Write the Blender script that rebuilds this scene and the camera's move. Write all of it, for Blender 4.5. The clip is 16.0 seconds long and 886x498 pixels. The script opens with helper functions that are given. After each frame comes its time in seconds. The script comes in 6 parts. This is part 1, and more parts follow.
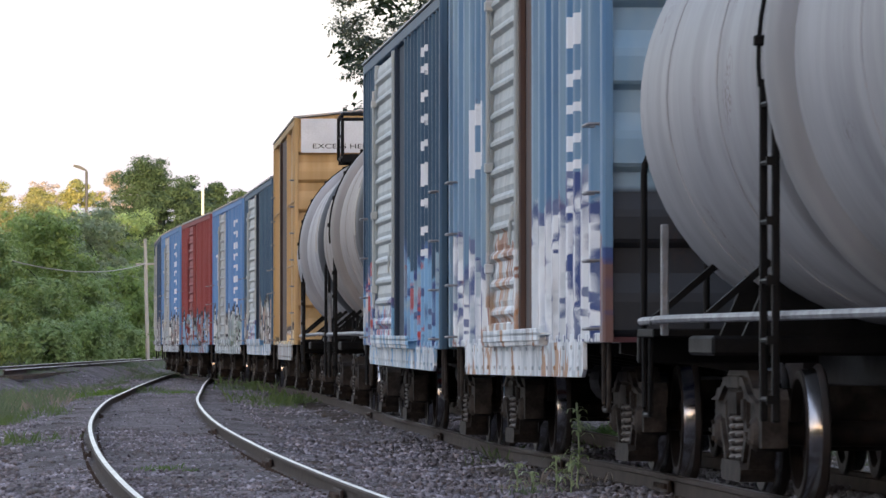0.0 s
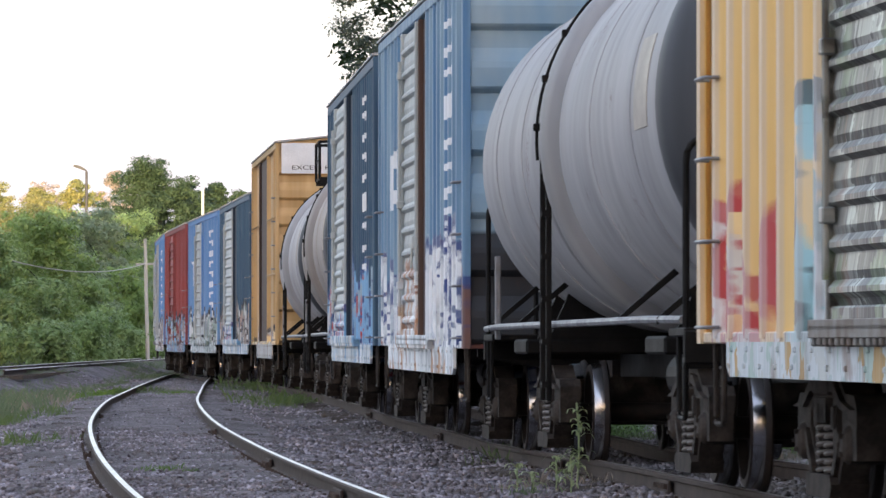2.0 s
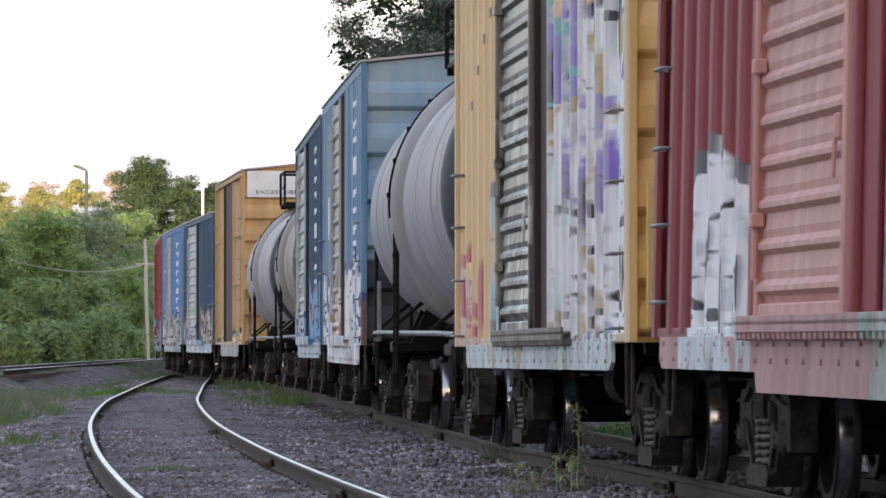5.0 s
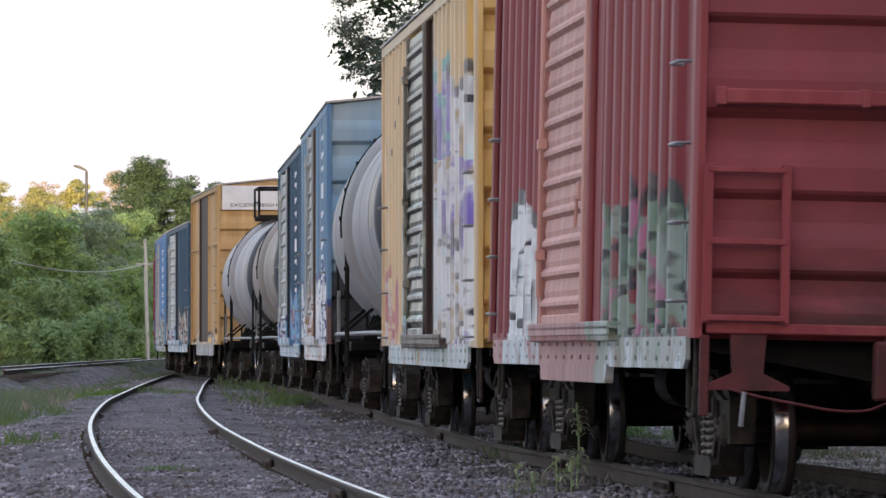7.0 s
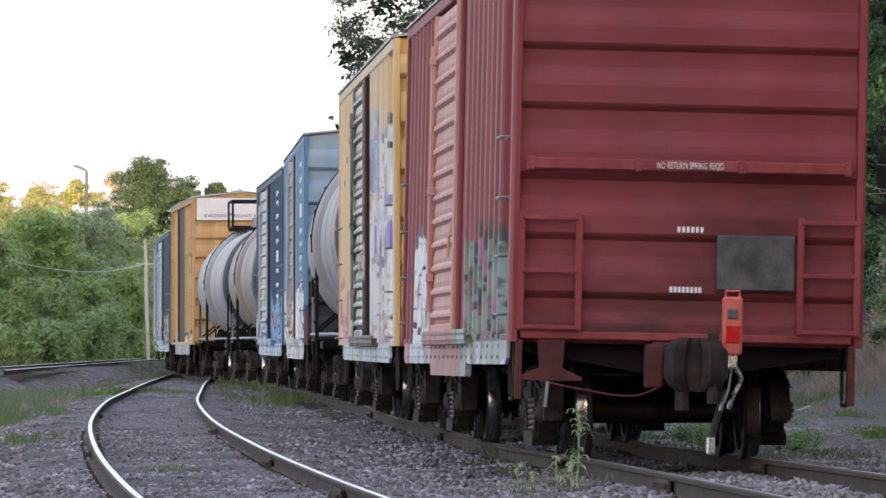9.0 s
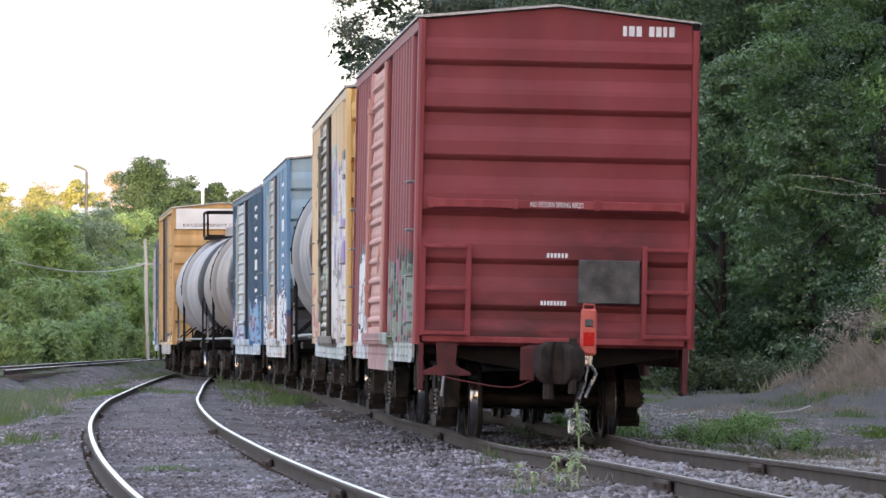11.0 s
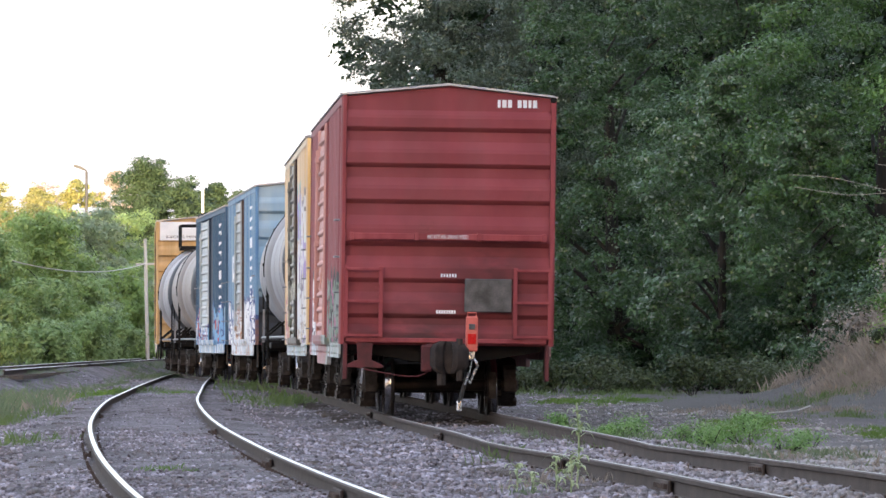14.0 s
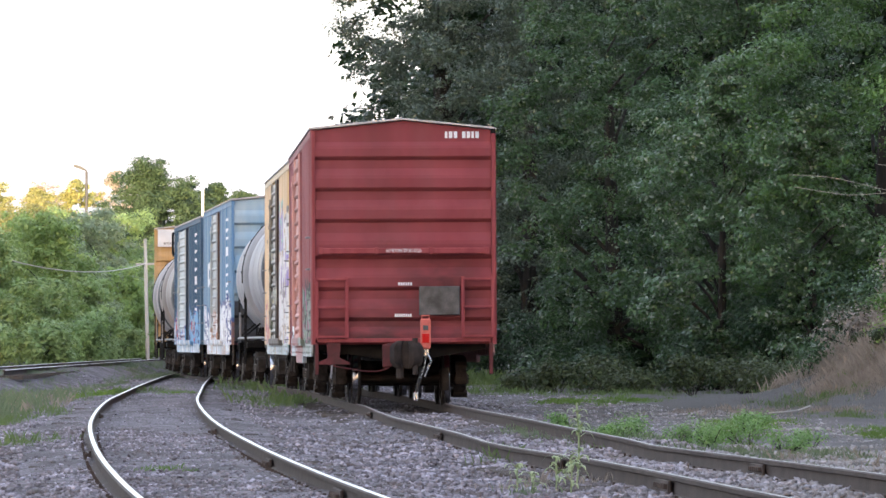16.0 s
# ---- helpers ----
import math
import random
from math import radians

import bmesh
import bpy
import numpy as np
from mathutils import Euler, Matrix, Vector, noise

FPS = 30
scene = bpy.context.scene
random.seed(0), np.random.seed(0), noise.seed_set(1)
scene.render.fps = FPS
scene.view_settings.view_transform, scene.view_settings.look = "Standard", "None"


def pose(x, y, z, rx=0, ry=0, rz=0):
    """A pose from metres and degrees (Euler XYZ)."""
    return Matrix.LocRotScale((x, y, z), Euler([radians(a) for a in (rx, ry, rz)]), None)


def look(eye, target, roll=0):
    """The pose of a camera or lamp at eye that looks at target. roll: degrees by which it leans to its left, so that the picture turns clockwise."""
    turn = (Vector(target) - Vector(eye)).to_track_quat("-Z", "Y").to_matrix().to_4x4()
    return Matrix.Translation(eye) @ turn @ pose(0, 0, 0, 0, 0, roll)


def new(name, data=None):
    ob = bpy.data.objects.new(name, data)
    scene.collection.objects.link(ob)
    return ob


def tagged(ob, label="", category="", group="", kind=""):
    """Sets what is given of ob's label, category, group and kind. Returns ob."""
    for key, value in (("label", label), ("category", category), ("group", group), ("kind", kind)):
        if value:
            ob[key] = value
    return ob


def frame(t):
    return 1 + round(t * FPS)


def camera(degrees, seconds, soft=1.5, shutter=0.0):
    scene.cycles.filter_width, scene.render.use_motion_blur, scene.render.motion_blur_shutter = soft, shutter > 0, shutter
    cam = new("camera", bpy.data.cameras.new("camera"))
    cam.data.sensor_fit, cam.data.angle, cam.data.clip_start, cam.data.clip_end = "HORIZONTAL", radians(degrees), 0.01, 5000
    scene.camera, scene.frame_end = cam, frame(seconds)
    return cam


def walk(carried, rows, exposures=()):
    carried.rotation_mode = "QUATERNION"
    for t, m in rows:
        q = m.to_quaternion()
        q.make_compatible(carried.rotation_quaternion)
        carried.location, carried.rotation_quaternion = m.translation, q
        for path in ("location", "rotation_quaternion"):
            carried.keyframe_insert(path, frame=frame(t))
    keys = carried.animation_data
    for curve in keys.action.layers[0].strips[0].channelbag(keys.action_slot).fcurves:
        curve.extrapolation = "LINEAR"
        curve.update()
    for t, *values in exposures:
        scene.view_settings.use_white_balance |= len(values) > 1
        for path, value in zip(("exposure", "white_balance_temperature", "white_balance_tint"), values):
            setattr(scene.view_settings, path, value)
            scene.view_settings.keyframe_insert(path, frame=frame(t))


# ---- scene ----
EXPO = 3.2
# ---- camera: a long lens on a tripod ----
cam = camera(8.719, 16.0, soft=1.5, shutter=0.4)
VIEW = pose(0, 0, 1.0157, 90.9366, 0, 0)
walk(cam, [(0, VIEW), (16.0, VIEW)], exposures=[(0, EXPO - 0.34), (1.5, EXPO - 0.12), (3.0, EXPO - 0.12), (3.7, EXPO - 0.28), (7.0, EXPO - 0.32), (8.0, EXPO - 0.12), (9.2, EXPO + 0.03), (11.5, EXPO + 0.28), (13.0, EXPO + 0.35), (16.0, EXPO + 0.4)])

# ---- light: a low evening sun behind the camera, screened by added unseen trees; open sky above ----
SUN_AZ, SUN_EL = 184.0, 3.0
world = bpy.data.worlds.new("sky")
scene.world = world
world.use_nodes = True
wn, wl = world.node_tree.nodes, world.node_tree.links
sky = wn.new("ShaderNodeTexSky")
sky.sky_type = "NISHITA"
sky.sun_disc = False
sky.sun_elevation = radians(SUN_EL)
sky.sun_rotation = radians(SUN_AZ)
sky.air_density, sky.dust_density, sky.ozone_density = 1.0, 2.0, 1.0
veil = wn.new("ShaderNodeMix")  # thin even cloud over the clear sky
veil.data_type = "RGBA"
veil.inputs[0].default_value = 0.7
veil.inputs[7].default_value = (0.98, 1.07, 1.41, 1)
wl.new(sky.outputs[0], veil.inputs[6])
wl.new(veil.outputs[2], wn["Background"].inputs[0])
wn["Background"].inputs[1].default_value = 0.15
sun_data = bpy.data.lights.new("sun", "SUN")
sun_data.energy, sun_data.angle, sun_data.color = 2.0, radians(0.6), (1.0, 0.77, 0.48)
sun = new("sun", sun_data)
_a, _e = radians(SUN_AZ), radians(SUN_EL)
sun.matrix_world = look((600 * math.sin(_a) * math.cos(_e), 600 * math.cos(_a) * math.cos(_e), 600 * math.sin(_e)), (0, 0, 0))

# ---- the railway line: heading (radians from +y, to the right) along the way ----
KNOT_S = [-60, -15, 10, 30, 50, 70, 90, 110, 130, 145, 160, 175, 190, 220, 260, 330]
KNOT_H = [-0.105, -0.0914, -0.074, -0.0611, -0.0514, -0.0487, -0.0663, -0.0839, -0.0956, -0.0852, -0.0661, -0.0495, -0.0333, 0.004, 0.05, 0.12]
WAY_S = np.arange(-60, 331, 1.0)
WAY_H = np.interp(WAY_S, KNOT_S, KNOT_H)
WAY_X = np.concatenate([[0], np.cumsum((np.sin(WAY_H[1:]) + np.sin(WAY_H[:-1])) / 2)])
WAY_Y = np.concatenate([[0], np.cumsum((np.cos(WAY_H[1:]) + np.cos(WAY_H[:-1])) / 2)])
WAY_X += 3.0476 - WAY_X[60]
WAY_Y += 38.0 - WAY_Y[60]
# the old rails dip here and there: (distance ahead, level of rail tops)
DIP_D = [30, 40, 46, 51, 55, 60, 63, 67, 72, 77, 83, 88, 94, 102, 120]
DIP_L = [0.0, 0.008, 0.015, 0.01, -0.012, -0.04, -0.045, -0.022, -0.018, -0.022, -0.03, -0.015, 0.02, 0.0, 0.0]
DIP_R = [0.03, 0.036, 0.028, 0.01, -0.008, -0.03, -0.006, 0.0, 0.01, 0.02, 0.022, 0.02, 0.018, 0.01, 0.0]


def way(s):
    """Place, heading of the main line at s metres along it."""
    return np.interp(s, WAY_S, WAY_X), np.interp(s, WAY_S, WAY_Y), np.interp(s, WAY_S, WAY_H)


def level(y):
    return 0.5 * (np.interp(y, DIP_D, DIP_L) + np.interp(y, DIP_D, DIP_R))


# the side track that joins the main line: (distance ahead, place across, level of rail tops)
SIDE_Y = [-30, 0, 24, 35.6, 49.5, 59.5, 68.8, 83.7, 99.1, 118, 136, 154, 171, 188, 205]
SIDE_X = [5.2, 2.3, -0.05, -1.13, -2.19, -2.85, -3.44, -4.23, -4.96, -5.68, -6.37, -7.03, -7.62, -8.2, -8.62]
SIDE_Z = [0.075, 0.075, 0.075, 0.075, 0.075, 0.075, 0.075, 0.075, 0.07, 0.055, 0.04, 0.025, 0.01, 0.0, 0.0]
_yy = np.arange(-30, 205.1, 1.0)
_xx = np.interp(_yy, SIDE_Y, SIDE_X)
for _ in range(3):
    _xx[4:-4] = np.convolve(_xx, np.ones(9) / 9, "valid")


def side_x(y):
    return np.interp(y, _yy, _xx)


def side_z(y):
    return np.interp(y, SIDE_Y, SIDE_Z)


HALF = 1.545  # half the width of a car over its posts


# ---- materials ----
def srgb(r, g, b):
    return tuple((c / 255 / 12.92) if c <= 10 else ((c / 255 + 0.055) / 1.055) ** 2.4 for c in (r, g, b)) + (1.0,)


def base_material(name, rough=0.6, metal=0.0):
    m = bpy.data.materials.new(name)
    m.use_nodes = True
    n, l = m.node_tree.nodes, m.node_tree.links
    b = n["Principled BSDF"]
    b.inputs["Roughness"].default_value, b.inputs["Metallic"].default_value = rough, metal
    b.inputs["Specular IOR Level"].default_value = 0.25
    return m, n, l, b


def mixed(n, l, fac, a, b):
    """Colour a where fac is 0, b where it is 1; each a colour or a socket."""
    x = n.new("ShaderNodeMix")
    x.data_type = "RGBA"
    for sock, v in ((x.inputs[0], fac), (x.inputs[6], a), (x.inputs[7], b)):
        if isinstance(v, bpy.types.NodeSocket):
            l.new(v, sock)
        else:
            sock.default_value = v
    return x.outputs[2]


def calc(n, l, op, a, b=0.0, clamp=False):
    x = n.new("ShaderNodeMath")
    x.operation, x.use_clamp = op, clamp
    for sock, v in ((x.inputs[0], a), (x.inputs[1], b)):
        if isinstance(v, bpy.types.NodeSocket):
            l.new(v, sock)
        else:
            sock.default_value = v
    return x.outputs[0]


def noise_tex(n, l, coord, scale, detail=4.0, stretch=None):
    if stretch:
        mp = n.new("ShaderNodeMapping")
        mp.inputs["Scale"].default_value = stretch
        l.new(coord, mp.inputs[0])
        coord = mp.outputs[0]
    x = n.new("ShaderNodeTexNoise")
    x.inputs["Scale"].default_value, x.inputs["Detail"].default_value = scale, detail
    l.new(coord, x.inputs["Vector"])
    return x.outputs["Fac"]


def ramp(n, l, fac, lo, hi):
    """0 below lo, 1 above hi."""
    x = n.new("ShaderNodeMapRange")
    x.inputs[1].default_value, x.inputs[2].default_value = lo, hi
    l.new(fac, x.inputs[0])
    return x.outputs[0]


def bumped(n, l, b, height, strength, dist=0.01):
    x = n.new("ShaderNodeBump")
    x.inputs["Strength"].default_value, x.inputs["Distance"].default_value = strength, dist
    l.new(height, x.inputs["Height"])
    l.new(x.outputs[0], b.inputs["Normal"])


def coords(n, ob=None):
    x = n.new("ShaderNodeTexCoord")
    if ob:
        x.object = ob
    return x.outputs["Object"]


def plain(name, c1, c2, scale=3.0, rough=0.7, metal=0.0, bump=0.2, fine=40.0, dist=0.01, stretch=None, random_fac=0.0):
    """Two-tone worn surface: blotches of c2 on c1, fine grain over it."""
    m, n, l, b = base_material(name, rough, metal)
    co = coords(n)
    big, small = noise_tex(n, l, co, scale, 5.0, stretch), noise_tex(n, l, co, fine, 3.0)
    col = mixed(n, l, ramp(n, l, big, 0.35, 0.65), c1, c2)
    f = calc(n, l, "MULTIPLY", ramp(n, l, small, 0.3, 0.75), 0.35)
    dark = tuple(0.55 * v for v in c1[:3]) + (1,)
    col = mixed(n, l, f, col, dark)
    if random_fac:
        oi = n.new("ShaderNodeObjectInfo")
        col = mixed(n, l, calc(n, l, "MULTIPLY", oi.outputs["Random"], random_fac), col, tuple(0.5 * v for v in c2[:3]) + (1,))
    l.new(col, b.inputs["Base Color"])
    l.new(calc(n, l, "ADD", calc(n, l, "MULTIPLY", big, 0.25), rough - 0.12, True), b.inputs["Roughness"])
    bumped(n, l, b, small, bump, dist)
    return m


def leaf_material(name, c1, c2, glow, gloss=0.45, grey=0.1, patch=0.9, pale=0.0):
    """Leaves: each one a little different, each plant too, with a waxy glint; pale: share of leaves coloured light, for
    glints and shown undersides.
    """
    m, n, l, b = base_material(name, 0.38)
    g = n.new("ShaderNodeNewGeometry")
    oi = n.new("ShaderNodeObjectInfo")
    co = coords(n)
    big = noise_tex(n, l, co, patch, 3.0)
    f = calc(n, l, "ADD", calc(n, l, "MULTIPLY", g.outputs["Random Per Island"], 0.4), calc(n, l, "MULTIPLY", ramp(n, l, big, 0.35, 0.65), 0.6), True)
    col = mixed(n, l, f, c1, c2)
    tone = tuple((0.9 - grey) * p + grey * max(c2[:3]) for p in c2[:3]) + (1,)
    col = mixed(n, l, calc(n, l, "MULTIPLY", oi.outputs["Random"], 0.45), col, tone)
    # glints and pale undersides put into the colour of some leaves
    if pale:
        wn_ = n.new("ShaderNodeTexWhiteNoise")
        wn_.noise_dimensions = "1D"
        l.new(g.outputs["Random Per Island"], wn_.inputs["W"])
        col = mixed(n, l, calc(n, l, "LESS_THAN", wn_.outputs["Value"], pale), col, (0.19, 0.235, 0.18, 1))
    l.new(col, b.inputs["Base Color"])
    b.inputs["Specular IOR Level"].default_value = gloss
    t = n.new("ShaderNodeBsdfTranslucent")
    l.new(mixed(n, l, 0.5, col, glow), t.inputs[0])
    mx = n.new("ShaderNodeMixShader")
    mx.inputs[0].default_value = 0.3
    l.new(b.outputs[0], mx.inputs[1])
    l.new(t.outputs[0], mx.inputs[2])
    l.new(mx.outputs[0], n["Material Output"].inputs[0])
    return m


def car_paint(name, car, paint, fade, tags=(), rough=0.5, grime=0.5, marks=(), metal=0.0, grain=(5.0, 5.0, 0.35), foot=None, ridge_glint=0.0, gloss=0.34, lines=1.0, soot=()):
    """Weathered car paint in the car's own space (x along, z up): faded streaks, rust, and sprayed tags.
    tags: (x0, x1, z0, z1, ragged edge, [five colours], outline colour). marks: white oblongs (x, half width, z, half height)."""
    m, n, l, b = base_material(name, rough, metal)
    b.inputs["Specular IOR Level"].default_value = gloss
    co = coords(n, car)
    streak = noise_tex(n, l, co, 1.0, 5.0, grain)
    blot = noise_tex(n, l, co, 1.3, 5.0)
    fine = noise_tex(n, l, co, 30.0, 3.0)
    col = mixed(n, l, ramp(n, l, streak, 0.38, 0.68), paint, fade)
    sep = n.new("ShaderNodeSeparateXYZ")
    l.new(co, sep.inputs[0])
    for i, (x0, x1, z0, z1, rag, palette, outline) in enumerate(tags):
        mp = n.new("ShaderNodeMapping")
        mp.inputs["Scale"].default_value = (3.6, 0.05, 2.9)
        mp.inputs["Location"].default_value = (3.7 * i + 1.3, 0, 2.1 * i)
        l.new(co, mp.inputs[0])
        warp = noise_tex(n, l, co, 0.9, 1.0)
        add = n.new("ShaderNodeVectorMath")
        add.operation = "ADD"
        cmb = n.new("ShaderNodeCombineXYZ")
        w = calc(n, l, "MULTIPLY", warp, 3.2)
        l.new(calc(n, l, "ADD", w, calc(n, l, "MULTIPLY", noise_tex(n, l, co, 1.0, 2.0, (2.0, 0.05, 7.0)), 1.6)), cmb.inputs[0])
        l.new(calc(n, l, "ADD", w, calc(n, l, "MULTIPLY", noise_tex(n, l, co, 1.0, 2.0, (9.0, 0.05, 2.0)), 1.8)), cmb.inputs[2])
        l.new(mp.outputs[0], add.inputs[0])
        l.new(cmb.outputs[0], add.inputs[1])
        vo = n.new("ShaderNodeTexVoronoi")
        vo.inputs["Scale"].default_value = 1.0
        l.new(add.outputs[0], vo.inputs["Vector"])
        sc = n.new("ShaderNodeSeparateColor")
        l.new(vo.outputs["Color"], sc.inputs[0])
        cr = n.new("ShaderNodeValToRGB")
        cr.color_ramp.interpolation = "CONSTANT"
        els = cr.color_ramp.elements
        els[0].color = palette[0]
        els[1].position, els[1].color = 0.4, palette[1]
        for pos, c in zip((0.58, 0.74, 0.87), palette[2:]):
            e = els.new(pos)
            e.color = c
        l.new(sc.outputs[0], cr.inputs[0])
        edge = calc(n, l, "ADD", ramp(n, l, noise_tex(n, l, co, 1.0, 1.5, (5.5, 0.05, 1.6)), 0.62, 0.64), ramp(n, l, noise_tex(n, l, co, 1.0, 1.5, (2.2, 0.05, 4.6)), 0.64, 0.655), True)
        spray = mixed(n, l, calc(n, l, "MULTIPLY", edge, lines), cr.outputs[0], outline)
        dash = calc(n, l, "MULTIPLY", ramp(n, l, noise_tex(n, l, co, 1.0, 1.5, (2.6, 0.05, 7.0)), 0.63, 0.65), ramp(n, l, noise_tex(n, l, co, 1.0, 0.0, (0.5, 0.05, 0.5)), 0.4, 0.5))
        spray = mixed(n, l, calc(n, l, "MULTIPLY", dash, lines), spray, outline)
        hair = noise_tex(n, l, co, 1.0, 2.0, (15.0, 0.05, 1.3))
        spray = mixed(n, l, calc(n, l, "MULTIPLY", ramp(n, l, hair, 0.54, 0.62), 0.3 * lines), spray, palette[2])
        spray = mixed(n, l, calc(n, l, "MULTIPLY", ramp(n, l, calc(n, l, "SUBTRACT", 1.0, hair), 0.58, 0.66), 0.55 * lines), spray, outline)
        # ragged outline of the painted field, rising and falling letter by letter
        lump = noise_tex(n, l, co, 1.1, 2.5, (1.7, 0.05, 0.2))
        top = calc(n, l, "ADD", calc(n, l, "MULTIPLY", calc(n, l, "SUBTRACT", lump, 0.5), 4.0 * rag), z1)
        inside = calc(n, l, "LESS_THAN", sep.outputs[2], top)
        rim = calc(n, l, "MULTIPLY", calc(n, l, "GREATER_THAN", sep.outputs[2], calc(n, l, "SUBTRACT", top, 0.13)), ramp(n, l, noise_tex(n, l, co, 1.0, 1.0, (2.3, 0.05, 0.3)), 0.42, 0.46))
        spray = mixed(n, l, calc(n, l, "MULTIPLY", rim, 0.85), spray, outline)
        for sock, op, v in ((sep.outputs[2], "GREATER_THAN", z0), (sep.outputs[0], "GREATER_THAN", x0), (sep.outputs[0], "LESS_THAN", x1), (sep.outputs[1], "GREATER_THAN", 0.0)):
            inside = calc(n, l, "MULTIPLY", inside, calc(n, l, op, sock, v))
        drip = calc(n, l, "MULTIPLY", ramp(n, l, noise_tex(n, l, co, 1.0, 3.0, (9.0, 0.1, 0.5)), 0.5, 0.72), 0.1)
        spray = mixed(n, l, drip, spray, (0.5, 0.55, 0.58, 1))
        run = calc(n, l, "MULTIPLY", ramp(n, l, noise_tex(n, l, co, 1.0, 3.0, (7.0, 0.2, 0.9)), 0.55, 0.7), 0.22)
        spray = mixed(n, l, run, spray, (0.05, 0.05, 0.06, 1))
        rusty = calc(n, l, "MULTIPLY", ramp(n, l, noise_tex(n, l, co, 1.0, 4.0, (2.4, 0.2, 1.6)), 0.6, 0.68), 0.6 * grime)
        spray = mixed(n, l, rusty, spray, (0.2, 0.09, 0.05, 1))
        worn = calc(n, l, "SUBTRACT", 1.0, calc(n, l, "MULTIPLY", ramp(n, l, streak, 0.6, 0.75), 0.35))
        col = mixed(n, l, calc(n, l, "MULTIPLY", inside, worn), col, spray)
    if marks:
        total = 0.0
        for x, hw, z, hh in marks:
            one = None
            for sock, c, e in ((sep.outputs[0], x, hw), (sep.outputs[2], z, hh)):
                q = n.new("ShaderNodeMath")
                q.operation = "COMPARE"
                l.new(sock, q.inputs[0])
                q.inputs[1].default_value, q.inputs[2].default_value = c, e
                one = calc(n, l, "MULTIPLY", q.outputs[0], one) if one else q.outputs[0]
            total = calc(n, l, "MAXIMUM", one, total)
        total = calc(n, l, "MULTIPLY", total, calc(n, l, "GREATER_THAN", sep.outputs[1], 0.0))
        total = calc(n, l, "MULTIPLY", total, calc(n, l, "SUBTRACT", 1.0, calc(n, l, "MULTIPLY", ramp(n, l, streak, 0.55, 0.75), 0.6)))
        col = mixed(n, l, total, col, (0.75, 0.78, 0.8, 1))
    # foot: near-black lower end wall, the next car's shade put into the colour
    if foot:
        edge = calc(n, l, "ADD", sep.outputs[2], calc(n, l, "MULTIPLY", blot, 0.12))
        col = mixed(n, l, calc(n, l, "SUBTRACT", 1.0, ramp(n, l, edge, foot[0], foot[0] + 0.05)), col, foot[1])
    # pale glints along the outermost ridges, put into the colour
    ridge = ramp(n, l, calc(n, l, "ADD", sep.outputs[1], calc(n, l, "MULTIPLY", fine, 0.012)), HALF - 0.03, HALF - 0.018)
    col = mixed(n, l, calc(n, l, "MULTIPLY", ridge, ridge_glint), col, (0.5, 0.47, 0.47, 1))
    for sy, sz, ry, rz, deep in soot:
        near = 1.0
        for sock, c, e in ((sep.outputs[1], sy, ry), (sep.outputs[2], sz, rz)):
            off = calc(n, l, "MULTIPLY", calc(n, l, "ABSOLUTE", calc(n, l, "SUBTRACT", sock, c)), 1.0 / e)
            near = calc(n, l, "MULTIPLY", calc(n, l, "SUBTRACT", 1.0, off, True), near)
        near = calc(n, l, "MULTIPLY", calc(n, l, "POWER", near, 0.6), ramp(n, l, noise_tex(n, l, co, 1.0, 4.0, (2, 2.2, 5)), 0.3, 0.6))
        col = mixed(n, l, calc(n, l, "MULTIPLY", near, deep), col, (0.035, 0.022, 0.022, 1))
    rust = calc(n, l, "MULTIPLY", ramp(n, l, blot, 0.62, 0.72), ramp(n, l, fine, 0.45, 0.6))
    col = mixed(n, l, calc(n, l, "MULTIPLY", rust, 0.7 * grime), col, (0.09, 0.035, 0.018, 1))
    dust = calc(n, l, "MULTIPLY", ramp(n, l, noise_tex(n, l, co, 0.8, 6.0, (3, 3, 0.6)), 0.4, 0.8), 0.4 * grime)
    col = mixed(n, l, dust, col, (0.07, 0.062, 0.055, 1))
    l.new(col, b.inputs["Base Color"])
    l.new(calc(n, l, "ADD", calc(n, l, "MULTIPLY", streak, 0.25), rough, True), b.inputs["Roughness"])
    bumped(n, l, b, blot, 0.15, 0.02)
    return m


BLACK = plain("black_iron", (0.005, 0.005, 0.0055, 1), (0.013, 0.012, 0.0115, 1), 4.0, 0.6)
IRON = plain("grimy_cast_iron", (0.018, 0.0155, 0.014, 1), (0.07, 0.058, 0.05, 1), 6.0, 0.75, bump=0.4)
WHEEL_IRON = plain("wheel_iron", (0.018, 0.016, 0.015, 1), (0.04, 0.03, 0.026, 1), 5.0, 0.55, 0.3)
TREAD = plain("polished_tread", (0.5, 0.51, 0.54, 1), (0.3, 0.31, 0.33, 1), 9.0, 0.2, 1.0, 0.01)
SPRING_IRON = plain("spring_steel", (0.11, 0.097, 0.085, 1), (0.19, 0.172, 0.158, 1), 8.0, 0.6)
RAIL_TOP = plain("rail_head", (0.66, 0.64, 0.62, 1), (0.46, 0.44, 0.42, 1), 4.0, 0.34, 0.9, 0.05)
RAIL_DULL = plain("dull_rail_head", (0.3, 0.28, 0.26, 1), (0.2, 0.18, 0.165, 1), 4.0, 0.5, 0.6, 0.05)
RAIL_SIDE = plain("rusty_rail_side", (0.05, 0.036, 0.03, 1), (0.085, 0.066, 0.055, 1), 3.0, 0.85, bump=0.3)
TIE_WOOD = plain("old_tie_wood", (0.05, 0.042, 0.038, 1), (0.1, 0.088, 0.08, 1), 2.5, 0.9, bump=0.6, stretch=(1, 8, 4), random_fac=0.5)
